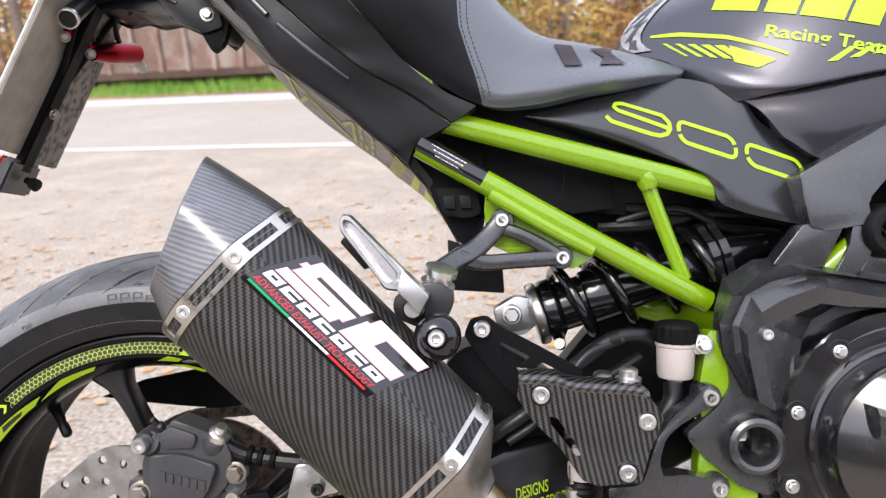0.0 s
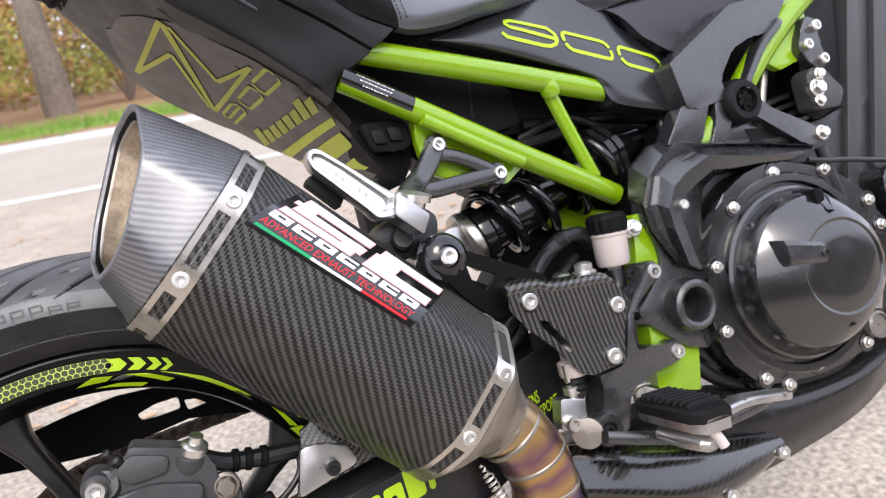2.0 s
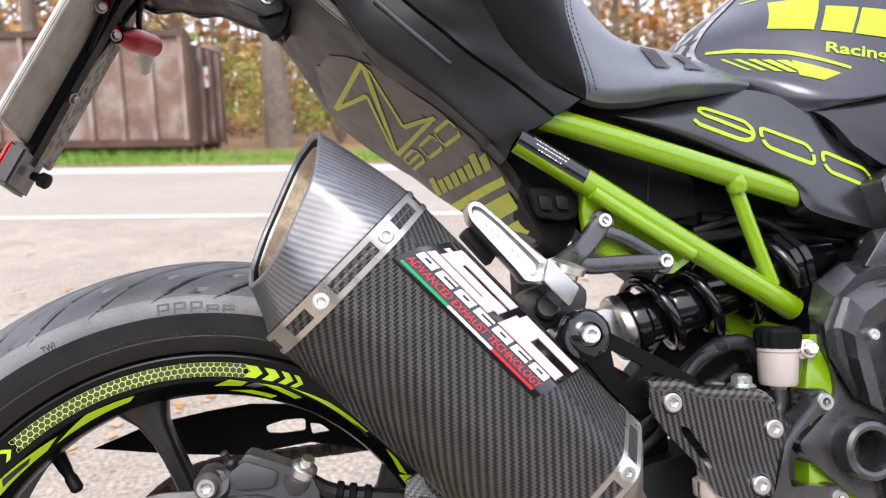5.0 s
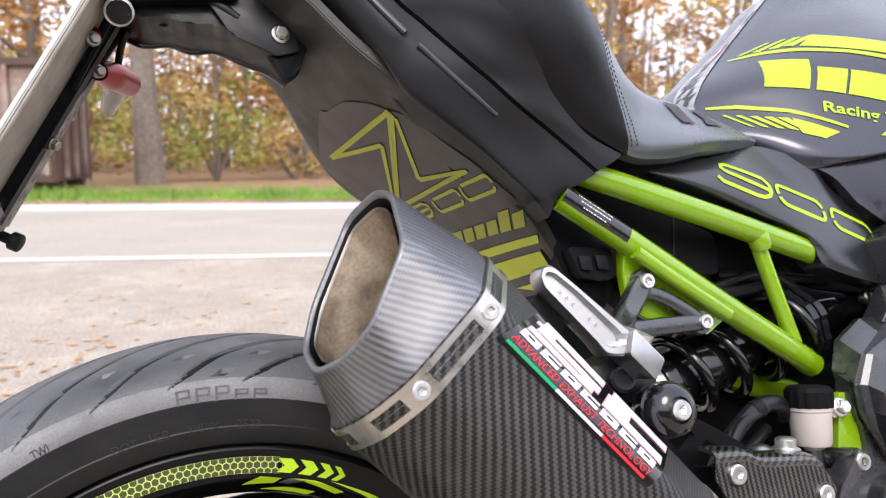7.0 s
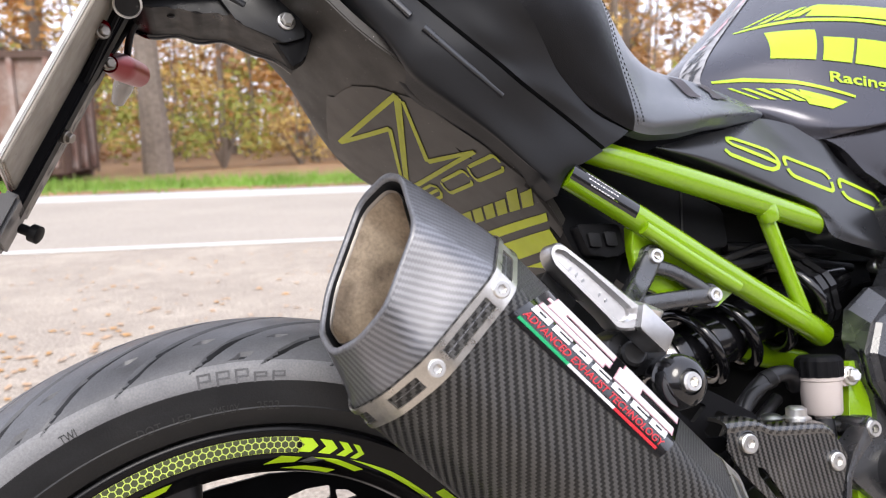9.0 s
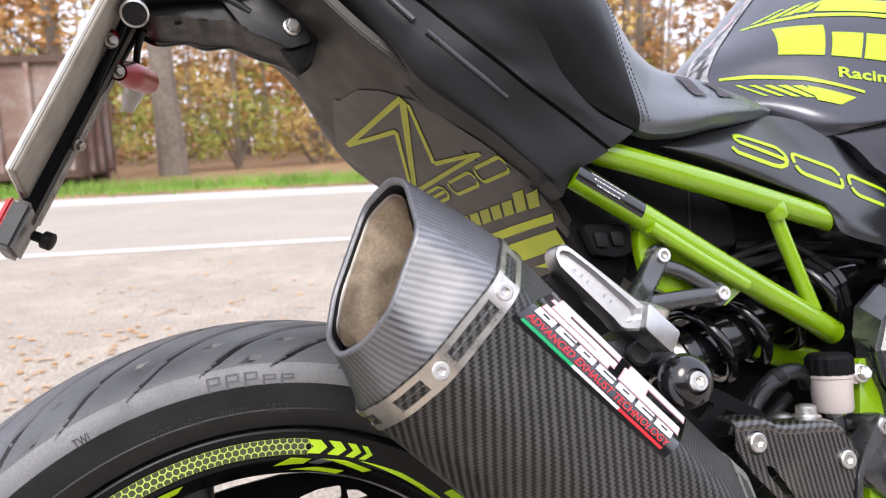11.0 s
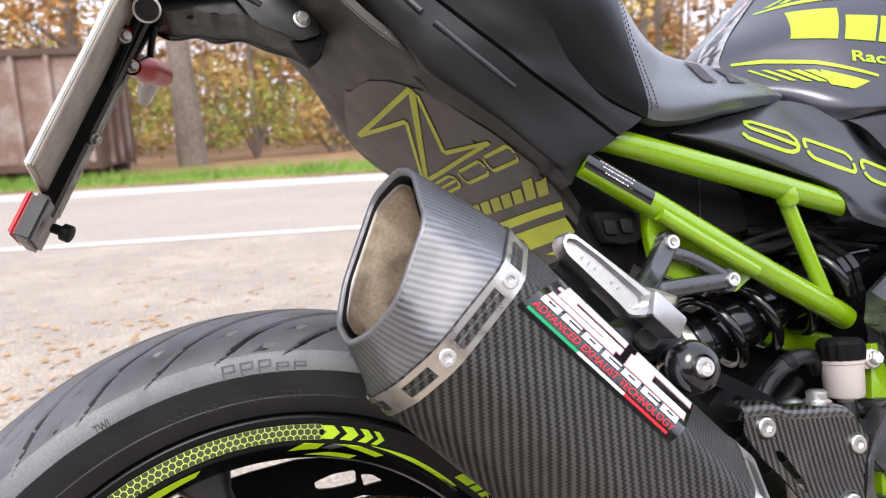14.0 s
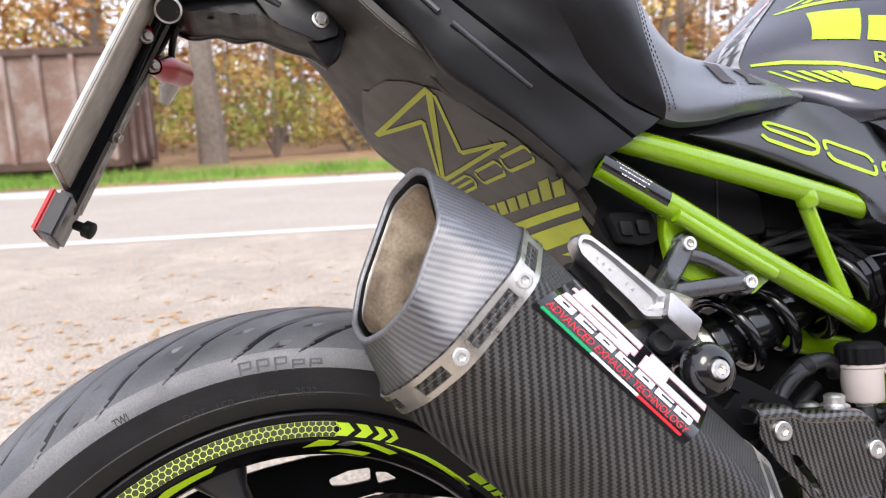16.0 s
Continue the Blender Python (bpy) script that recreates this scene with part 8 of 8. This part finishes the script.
HS = [
    [(0.393, -0.128, 0.272), (0.430, -0.130, 0.255), (0.485, -0.128, 0.237), (0.540, -0.120, 0.228), (0.600, -0.110, 0.230), (0.645, -0.101, 0.240)],
    [(0.391, -0.141, 0.300), (0.430, -0.146, 0.282), (0.485, -0.146, 0.258), (0.540, -0.138, 0.246), (0.600, -0.122, 0.241), (0.649, -0.107, 0.245)],
    [(0.391, -0.137, 0.318), (0.430, -0.143, 0.303), (0.485, -0.144, 0.279), (0.540, -0.137, 0.263), (0.600, -0.123, 0.252), (0.651, -0.108, 0.251)],
    [(0.391, -0.128, 0.331), (0.430, -0.131, 0.321), (0.485, -0.131, 0.301), (0.540, -0.127, 0.282), (0.600, -0.117, 0.266), (0.650, -0.105, 0.257)],
    [(0.391, -0.108, 0.3400), (0.426, -0.110, 0.331), (0.480, -0.112, 0.311), (0.537, -0.110, 0.291), (0.600, -0.104, 0.274), (0.648, -0.098, 0.261)],
]
bm = bmesh.new()
shell(bm, HS, 6, 6, 0.004, (0, 1, 0), uv=True)
hs = part("heat_shield", bm, M["carbon_black"], bike, "gloss carbon heat shield over the collector")
for at in ((0.641, -0.112, 0.2455), (0.545, -0.137, 0.240)):
    bolt("shield_screw", at, (0, -1, 0.1), 0.0072, hs, M["steel"])
bm = bmesh.new()
lathe(bm, [(0.038, -0.02), (0.039, 0.05), (0.036, 0.08), (0.030, 0.10)], (0.47, -0.070, 0.262), (-1, -0.15, 0.05), 36, cap=False)
part("collector", bm, M["titan"], bike, "dull metal exhaust collector")
for k, rr_ in enumerate((0.0345, 0.0355, 0.0345)):
    bm = bmesh.new()
    lathe(bm, [(rr_ - 0.003, -0.0025), (rr_, -0.001), (rr_, 0.001), (rr_ - 0.003, 0.0025)], (0.372 + 0.008 * k, -0.118 + 0.004 * k, 0.262 - 0.001 * k), (0.9, 0.4, -0.2), 36, cap=False)
    part("pipe_clamp", bm, M["steel"], pipe)

# ---- number plate, its holder and the lamps under the tail ----
plate = new("plate_holder")
plate.parent = bike
pn = Vector((-0.883, 0, 0.468))
pt_ = Vector((-0.468, 0, -0.883))
P0 = Vector((-0.0465, 0, 0.934))


def slab_on(bm, s0, s1, y0, y1, n0, n1, bevel=0.0):
    """A slab on the plate's plane: s down the plate, y across, n off its rear face."""
    vs = [bm.verts.new(P0 + pt_ * s + pn * n + Vector((-0.15 * (y + 0.045), y, 0))) for s in (s0, s1) for y in (y0, y1) for n in (n0, n1)]
    for f in ((0, 1, 3, 2), (4, 6, 7, 5), (0, 4, 5, 1), (2, 3, 7, 6), (0, 2, 6, 4), (1, 5, 7, 3)):
        bm.faces.new([vs[i] for i in f])
    if bevel:
        bmesh.ops.bevel(bm, geom=list({e for v in vs for e in v.link_edges}), offset=bevel, segments=2, affect="EDGES", clamp_overlap=True)
    return bm


part("number_plate", slab_on(bmesh.new(), 0.0, 0.220, -0.118, 0.056, 0.0, 0.0040, 0.0012), M["platewhite"], plate, "dirty pale number plate")
part("plate_back", slab_on(bmesh.new(), 0.0, 0.219, -0.1165, -0.034, -0.003, 0.0, 0.0008), M["backpale"], plate, "dusty beige inner face of the plate")
part("mud_panel", slab_on(bmesh.new(), 0.030, 0.224, -0.012, 0.055, -0.006, 0.0, 0.0015), M["dirtyback"], plate, "mud-spotted lower panel of the plate holder")
part("plate_rail", slab_on(bmesh.new(), 0.0, 0.236, -0.036, -0.012, -0.012, -0.0005, 0.002), M["plastic"], plate, "black rail down the plate")
bm = bmesh.new()
for y0, y1 in ((-0.012, 0.030), (-0.034, -0.070)):
    vs = [P0 + pt_ * s_ + pn * -0.008 + Vector((-0.15 * (y + 0.045), y, 0)) for s_, y in ((0.120, y0), (0.020, y1))]
    tube(bm, vs, 0.0035, 8, 1)
part("rail_brace", bm, M["plastic"], plate, "black slanted brace of the holder")
bolt("plate_screw", P0 + pt_ * 0.165 + pn * -0.014 + Vector((0, -0.028, 0)), (0.883, -0.3, -0.468), 0.0046, plate, M["titan"], socket=False)
refl = new("rear_reflector")
refl.parent = plate
part("reflector_body", slab_on(bmesh.new(), 0.224, 0.262, -0.056, 0.008, -0.012, 0.002, 0.003), M["guard"], refl)
part("reflector_lens", slab_on(bmesh.new(), 0.225, 0.261, -0.055, 0.006, 0.0018, 0.0065, 0.002), M["red_lens"], refl, "red reflector lens")
bm = bmesh.new()
lathe(bm, [(0.004, -0.004), (0.004, 0.004), (0.007, 0.005), (0.007, 0.011), (0.004, 0.012)], P0 + pt_ * 0.245 + pn * -0.014 + Vector((0.004, -0.024, 0)), (0.883, -0.2, -0.468), 16)
part("reflector_knob", bm, M["rubber_shade_black"], refl)
# black arm from the tail to the plate
FOOT = [(-0.064, 0.897), (-0.048, 0.890), (-0.027, 0.892), (-0.009, 0.886), (0.013, 0.8875), (0.036, 0.877), (0.058, 0.869), (0.074, 0.857), (0.0955, 0.889), (0.088, 0.915), (0.050, 0.955), (-0.030, 0.955), (-0.060, 0.930)]
bm = bmesh.new()
prism(bm, rounded(FOOT, 0.005, 3), -0.028, 0.034, 0.004)
arm = part("holder_arm", bm, M["armblack"], plate, "gloss black bent holder arm")
bm = bmesh.new()
tube(bm, [(x, 0.030, z + 0.002) for x, z in FOOT[:8]], 0.0042, 12, 5)
part("arm_rim", bm, M["gloss"], arm, "gloss black rim of the arm")
bm = bmesh.new()
prism(bm, rounded([(0.004, 0.905), (0.024, 0.876), (0.060, 0.858), (0.080, 0.864), (0.072, 0.900), (0.040, 0.915)], 0.004, 3), -0.034, -0.026, 0.003)
part("arm_beam", bm, M["armblack"], arm, "dusty black face of the holder arm")
bm = bmesh.new()
prism(bm, rounded([(0.050, 0.868), (0.066, 0.838), (0.078, 0.846), (0.090, 0.880), (0.078, 0.892)], 0.004, 3), -0.030, -0.020, 0.002)
part("arm_tab", bm, M["plastic"], arm, "black fixing tab of the arm")
bm = bmesh.new()
tube(bm, [(-0.050, -0.006, 0.905), (-0.020, -0.016, 0.916), (0.010, -0.030, 0.905), (0.030, -0.030, 0.892)], 0.0050, 12, 5)
part("arm_loom", bm, M["hose"], arm, "black cable loom along the arm")
bolt("arm_bolt", (0.064, -0.036, 0.8775), (0.2, -1, 0), 0.0062, arm, M["steel"], socket=False)
bolt("arm_bolt", (-0.030, -0.010, 0.894), (0.0, -1, -0.4), 0.0042, arm, M["blackmetal"])
bm = bmesh.new()
prism(bm, rounded([(-0.078, 0.930), (-0.020, 0.925), (0.030, 0.915), (0.030, 0.905), (-0.030, 0.900), (-0.070, 0.896)], 0.008, 3), -0.040, 0.040, 0.004)
part("holder_block", bm, M["plastic"], plate)
# turn signal on the near side: a dark stalk that ends in a bright ring
bm = bmesh.new()
lathe(bm, [(0.0095, -0.075), (0.0098, -0.008), (0.0085, 0.0), (0.001, 0.0005)], (-0.0575, -0.0885, 0.8635), (0.10, -0.80, -0.57), 28)
signal = part("turn_signal", bm, M["armblack"], plate, "slim black turn signal stalk")
bm = bmesh.new()
lathe(bm, [(0.0086, -0.0040), (0.0104, -0.0035), (0.0104, 0.0008), (0.0088, 0.0015), (0.0086, -0.0010)], (-0.0575, -0.0885, 0.8635), (0.10, -0.80, -0.57), 28, cap=False)
part("signal_ring", bm, M["steel"], signal, "bright ring at the signal's end")
bm = bmesh.new()
lathe(bm, [(0.0045, -0.004), (0.0090, -0.003), (0.0090, 0.003), (0.0070, 0.006), (0.0045, 0.006), (0.0042, -0.002)], (-0.044, 0.020, 0.912), (0.1, -1, -0.1), 24, cap=False)
part("red_spacer", bm, M["red_anod"], plate, "red anodised spacer")
# turn signal on the far side: a red bracket and a smoky lens
bm = bmesh.new()
tube(bm, [(-0.082, 0.000, 0.853), (-0.076, 0.030, 0.862), (-0.066, 0.073, 0.872)], 0.011, 18, 5, radii=[0.0075, 0.0125, 0.0120])
far_signal = part("red_bracket", bm, M["red_anod"], plate, "red anodised lamp bracket")
bm = bmesh.new()
tube(bm, [(-0.074, 0.076, 0.872), (-0.082, 0.110, 0.874), (-0.091, 0.146, 0.873)], 0.009, 18, 5, radii=[0.0085, 0.0098, 0.0070])
part("lamp_lens", bm, M["clear"], far_signal, "small smoky lamp lens")
for pts in ([(-0.052, 0.010, 0.905), (-0.064, 0.022, 0.893), (-0.070, 0.038, 0.880), (-0.072, 0.055, 0.872)], [(-0.060, -0.020, 0.905), (-0.074, -0.015, 0.885), (-0.080, 0.000, 0.868)]):
    bm = bmesh.new()
    tube(bm, pts, 0.0032, 10, 5)
    part("lamp_cable", bm, M["hose"], plate)
for at in ((-0.080, -0.056, 0.859), (-0.083, 0.000, 0.856)):
    bm = bmesh.new()
    lathe(bm, [(0.0060, -0.010), (0.0068, -0.004), (0.0068, 0.002), (0.004, 0.003)], at, (0.5, -0.8, -0.2), 18)
    part("red_washer", bm, M["red_anod"], plate, "red anodised washer")
    bolt("bracket_screw", Vector(at) + Vector((0.002, -0.004, -0.004)), (0.5, -0.8, -0.2), 0.0046, plate, M["titan"], socket=False)

# ---- prints on the under-tail, in its plan ----
bm = bmesh.new()
rows_f = []
for x in lin(0.106, 0.3140, 44):
    y0 = float(np.interp(x, [0.106, 0.112, 0.118, 0.135, 0.163, 0.241, 0.275, 0.300, 0.314], [0.040, 0.030, -0.008, -0.037, -0.063, -0.066, -0.063, -0.048, -0.030]))
    y1 = float(np.interp(x, [0.106, 0.113, 0.123, 0.157, 0.196, 0.241, 0.275, 0.300, 0.314], [0.045, 0.105, 0.145, 0.148, 0.148, 0.142, 0.128, 0.100, 0.030]))
    rows_f.append([bm.verts.new(on_ut(x, y, 0.0010)) for y in lin(y0, y1, 24)])
for r0, r1 in zip(rows_f, rows_f[1:]):
    for i in range(len(r0) - 1):
        bm.faces.new((r0[i], r0[i + 1], r1[i + 1], r1[i]))
tail_film = part("tail_film", bm, M["decal_dark"], undertail, "dark satin film with lime graphics")
LU = lambda x, y: on_ut(x, y, 0.0018)
bm = bmesh.new()
TOP, TOP2, TIP, LOW = (0.1500, -0.0500), (0.1560, -0.0480), (0.1265, 0.107), (0.1945, 0.107)
INNER, NOTCH, SPIKE = (0.1570, 0.0100), (0.1940, 0.0220), (0.2165, -0.0480)
stroke(bm, [TIP, TOP], 0.0042, LU)
stroke(bm, [TIP, INNER], 0.0042, LU)
stroke(bm, [INNER, (0.1895, 0.104)], [0.0042, 0.0030], LU)
stroke(bm, [TOP, (0.1915, 0.100)], [0.0042, 0.0026], LU)
stroke(bm, [(0.1530, -0.0490), LOW], [0.0030, 0.0046], LU)
stroke(bm, [TOP2, NOTCH], [0.0034, 0.0046], LU)
stroke(bm, [NOTCH, SPIKE], [0.0048, 0.0034], LU)
stroke(bm, [SPIKE, LOW], [0.0034, 0.0046], LU)
part("arrow_print", bm, M["decal_dull"], tail_film, "lime outlined star arrow", smooth=False)
for k, (cx, cy) in enumerate(((0.2111, 0.0880), (0.2210, 0.0225), (0.2290, -0.0370))):
    bm = bmesh.new()
    put = lambda a, b, cx=cx, cy=cy: LU(cx + a * 0.140 - b * 0.985, cy - a * 0.990 - b * 0.60)
    if k == 0:
        stroke(bm, [(-0.026, -0.0060), (0.021, -0.0060), (0.027, -0.003), (0.028, 0.003), (0.021, 0.0068), (-0.018, 0.0068), (-0.024, 0.004), (-0.020, 0.0004), (0.025, 0.0004)], 0.0028, put)
    else:
        ring_stroke(bm, stadium(0, 0.0, 0.0280, 0.0072, 0.0066, 4), 0.0028, put, cut=(4, 14))
    part("tail_number", bm, M["decal_dull"], tail_film, "lime outlined number", smooth=False)
for k in range(8):
    f = (0.1 + 1.0 * k) / 8.1
    cx, cy = 0.2425 + 0.0285 * f, 0.1380 - 0.1830 * f
    hgt = 0.0145 if k in (0, 6) else 0.0105
    bm = bmesh.new()
    put = lambda a, b, cx=cx, cy=cy: LU(cx + a * 0.154 - b * 0.93, cy - a * 0.988 - b * 1.9)
    patch(bm, [(0.0, 0), (0.0185, 0), (0.0185, hgt), (0.0, hgt)], put, 6)
    part("tail_block", bm, M["decal_dull"], tail_film, smooth=False)
for q in ([(0.2575, 0.1280), (0.2668, 0.1280), (0.2835, -0.0380), (0.2790, -0.0460)], [(0.2741, 0.1250), (0.2917, 0.0880), (0.2980, -0.0260), (0.2878, -0.0300)], [(0.2992, 0.0565), (0.3093, -0.0083), (0.3093, -0.0255), (0.3030, -0.0310)]):
    bm = bmesh.new()
    patch(bm, q, LU, 16)
    part("tail_stripe", bm, M["decal_tail"], tail_film, smooth=False)

# ---- number on the side panel ----
for k, (x, z) in enumerate(((0.5095, 0.7395), (0.5725, 0.7170), (0.6390, 0.6910))):
    bm = bmesh.new()
    ang = -0.36
    put = lambda a, b, x=x, z=z: on_sp(x + a * math.cos(ang) - b * math.sin(ang) * 0.9, z + a * math.sin(ang) + b * math.cos(ang), 0.0008)
    o = stadium(0, 0, 0.0318, 0.0122, 0.0105, 6, -0.35)
    if k == 0:
        stroke(bm, [(-0.0365, -0.0075), (-0.030, -0.0112), (0.012, -0.0112), (0.021, -0.0100), (0.0270, -0.0060), (0.0285, 0.0), (0.026, 0.006), (0.018, 0.0112), (-0.024, 0.0112), (-0.030, 0.009), (-0.031, 0.005), (-0.026, 0.0022), (0.026, 0.0)], 0.0042, put)
    else:
        ring_stroke(bm, o, 0.0042, put, cut=(0, 12))
    part("panel_digit", bm, M["decal_green"], side_panel, "lime outlined digit", smooth=False)

# ---- tank prints ----
LT = lambda x, z: on_tk(x, z, 0.0011)
bm = bmesh.new()
stroke(bm, [(0.5406, 0.8450), (0.5674, 0.8404), (0.6072, 0.8267), (0.6574, 0.7996)], [0.003, 0.0050, 0.0046, 0.003], LT)
part("tank_line", bm, M["decal_green"], tank, "thin lime line", smooth=False)
for k in range(5):
    bm = bmesh.new()
    x, z = 0.5500 + 0.0112 * k, 0.8335 - 0.0034 * k
    w = 0.0035 + 0.0013 * k
    patch(bm, [(x, z), (x + w, z - 0.2 * w), (x + 0.0175 + w, z - 0.0205 - 0.2 * w), (x + 0.0175, z - 0.0200)], LT)
    part("tank_hatch", bm, M["decal_green"], tank, smooth=False)
bm = bmesh.new()
patch(bm, [(0.6075, 0.8170), (0.6466, 0.7945), (0.6291, 0.7884), (0.6095, 0.7975)], LT, 10)
part("tank_hatch", bm, M["decal_green"], tank, smooth=False)
for x0, x1, h in ((0.5985, 0.6360, 0.0415), (0.6420, 0.6690, 0.031), (0.6720, 0.7100, 0.031), (0.7130, 0.7400, 0.031)):
    z0 = 0.8615 - (x0 - 0.5985) * 0.30
    dz = -0.30 * (x1 - x0)
    bm = bmesh.new()
    patch(bm, [(x0, z0), (x1, z0 + dz), (x1 + 0.52 * h, z0 + dz + h), (x0 + 0.52 * h, z0 + h)], LT, 8)
    part("tank_block", bm, M["decal_green"], tank, "large lime block shape", smooth=False)
bm = bmesh.new()
lay_text(bm, "Racing Team", lambda a, b: LT(0.6377 + a + 0.3 * b, 0.8170 + b - 0.30 * a), width=0.110, height=0.0165, bold=0.02)
part("tank_writing", bm, M["decal_green"], tank, "lime words on the tank", smooth=False)
bm = bmesh.new()
stroke(bm, [(0.606, 0.9165), (0.632, 0.9165), (0.662, 0.911), (0.700, 0.899), (0.79, 0.862)], [0.002, 0.005, 0.006, 0.006, 0.006], LT)
part("tank_upper_line", bm, M["decal_green"], tank, "lime line along the upper tank", smooth=False)
for k in range(4):
    bm = bmesh.new()
    x = 0.617 + 0.0125 * k
    patch(bm, [(x, 0.9215), (x + 0.005 + 0.0013 * k, 0.9215 - 0.0008 * k), (x + 0.038 + 0.0015 * k, 0.934), (x + 0.034, 0.934)], LT)
    part("tank_upper_hatch", bm, M["decal_green"], tank, smooth=False)
bm = bmesh.new()
patch(bm, [(0.668, 0.9175), (0.79, 0.871), (0.79, 0.893), (0.694, 0.935)], LT, 12)
part("tank_upper_stripe", bm, M["decal_green"], tank, "lime stripes along the upper tank", smooth=False)
for k in range(3):
    bm = bmesh.new()
    patch(bm, [(0.690 + 0.02 * k, 0.7875 + 0.002 * k), (0.70 + 0.02 * k, 0.7875 + 0.002 * k), (0.72 + 0.02 * k, 0.801), (0.712 + 0.02 * k, 0.801)], LT)
    part("tank_low_hatch", bm, M["decal_green"], tank, smooth=False)
# tank pad: grey and white torn pattern along the tank's rear edge


def on_pad(u, v, lift=0.0016):
    # u up the edge 0..1, v across 0..1
    k = 12 + u * (len(tk_net) - 13)
    i = v * 2.2
    k0, i0 = min(int(k), len(tk_net) - 2), int(i)
    a = tk_net[k0][i0].lerp(tk_net[k0][i0 + 1], i - i0)
    b = tk_net[k0 + 1][i0].lerp(tk_net[k0 + 1][i0 + 1], i - i0)
    return a.lerp(b, k - k0) + Vector((-0.6, -0.7, 0.3)) * lift


bm = bmesh.new()
grid_p = [[bm.verts.new(on_pad(u, v)) for v in lin(0, 0.98, 8)] for u in lin(0.0, 0.98, 30)]
for r0, r1 in zip(grid_p, grid_p[1:]):
    for i in range(7):
        bm.faces.new((r0[i], r0[i + 1], r1[i + 1], r1[i]))
pad_t = part("tank_pad", bm, M["padgrey"], tank, "white and grey torn-pattern tank pad")
rp = random.Random(5)
for mtl, n in (("black_print", 26), ("caliper", 22), ("pink", 7)):
    bm = bmesh.new()
    for _ in range(n):
        u, v = rp.uniform(0.02, 0.86), rp.uniform(0.02, 0.5)
        du, dv, w = rp.uniform(0.03, 0.10), rp.uniform(0.2, 0.45), rp.uniform(0.008, 0.028)
        lift = 0.0022 + 0.0003 * rp.random()
        bm.faces.new([bm.verts.new(on_pad(a, b, lift)) for a, b in ((u, v), (u + du * 0.4 + w, v + dv * 0.5), (u + du + w * 0.3, v + dv), (u + du * 0.5 - w, v + dv * 0.6))])
    tagged(part("pad_scratch", bm, M[mtl], pad_t, "torn shapes of the pad's print", smooth=False), kind="stuff")

# ---- seat details: logo, seams ----
on_seat = skin_of(seat)
bm = bmesh.new()
LS = lambda x, z: Vector(on_seat(x, z, 0.0008)) + Vector((0, 0, 0.0012))
patch(bm, [(0.4246, 0.8205), (0.4430, 0.8190), (0.4514, 0.7946), (0.4339, 0.7943)], LS, 10)
patch(bm, [(0.4619, 0.8155), (0.4870, 0.8195), (0.4845, 0.8110), (0.4752, 0.8060)], LS, 10)
patch(bm, [(0.4752, 0.8060), (0.4845, 0.8110), (0.4984, 0.7983), (0.4694, 0.7961)], LS, 10)
part("seat_mark", bm, M["logo_dark"], seat, "dark burgundy shapes on the seat", smooth=False)
for off in (0.0, 0.006):
    line = spline([(SEAM(z) + 0.003 + off, -0.08, z) for z in (0.905, 0.880, 0.855, 0.828, 0.800, 0.781, 0.760)], 12)
    bm = bmesh.new()
    for a, b in zip(line[::2], line[1::2]):
        a = Vector(on_seat(a.x, a.z, 0.0003))
        b = Vector(on_seat(b.x, b.z, 0.0003))
        tube(bm, [a, b], 0.0005, 6, 1)
    part("seat_seam", bm, M["thread"], seat, "black stitched seam")
# pressed lines on the tail panel
for pts in ([(0.105, -0.108, 0.902), (0.128, -0.112, 0.872), (0.150, -0.1145, 0.847)], [(0.160, -0.1145, 0.8375), (0.192, -0.1115, 0.809), (0.224, -0.1050, 0.7845)]):
    bm = bmesh.new()
    bar(bm, pts, 0.0035, 0.0028)
    part("panel_rib", bm, M["satin"], bike)
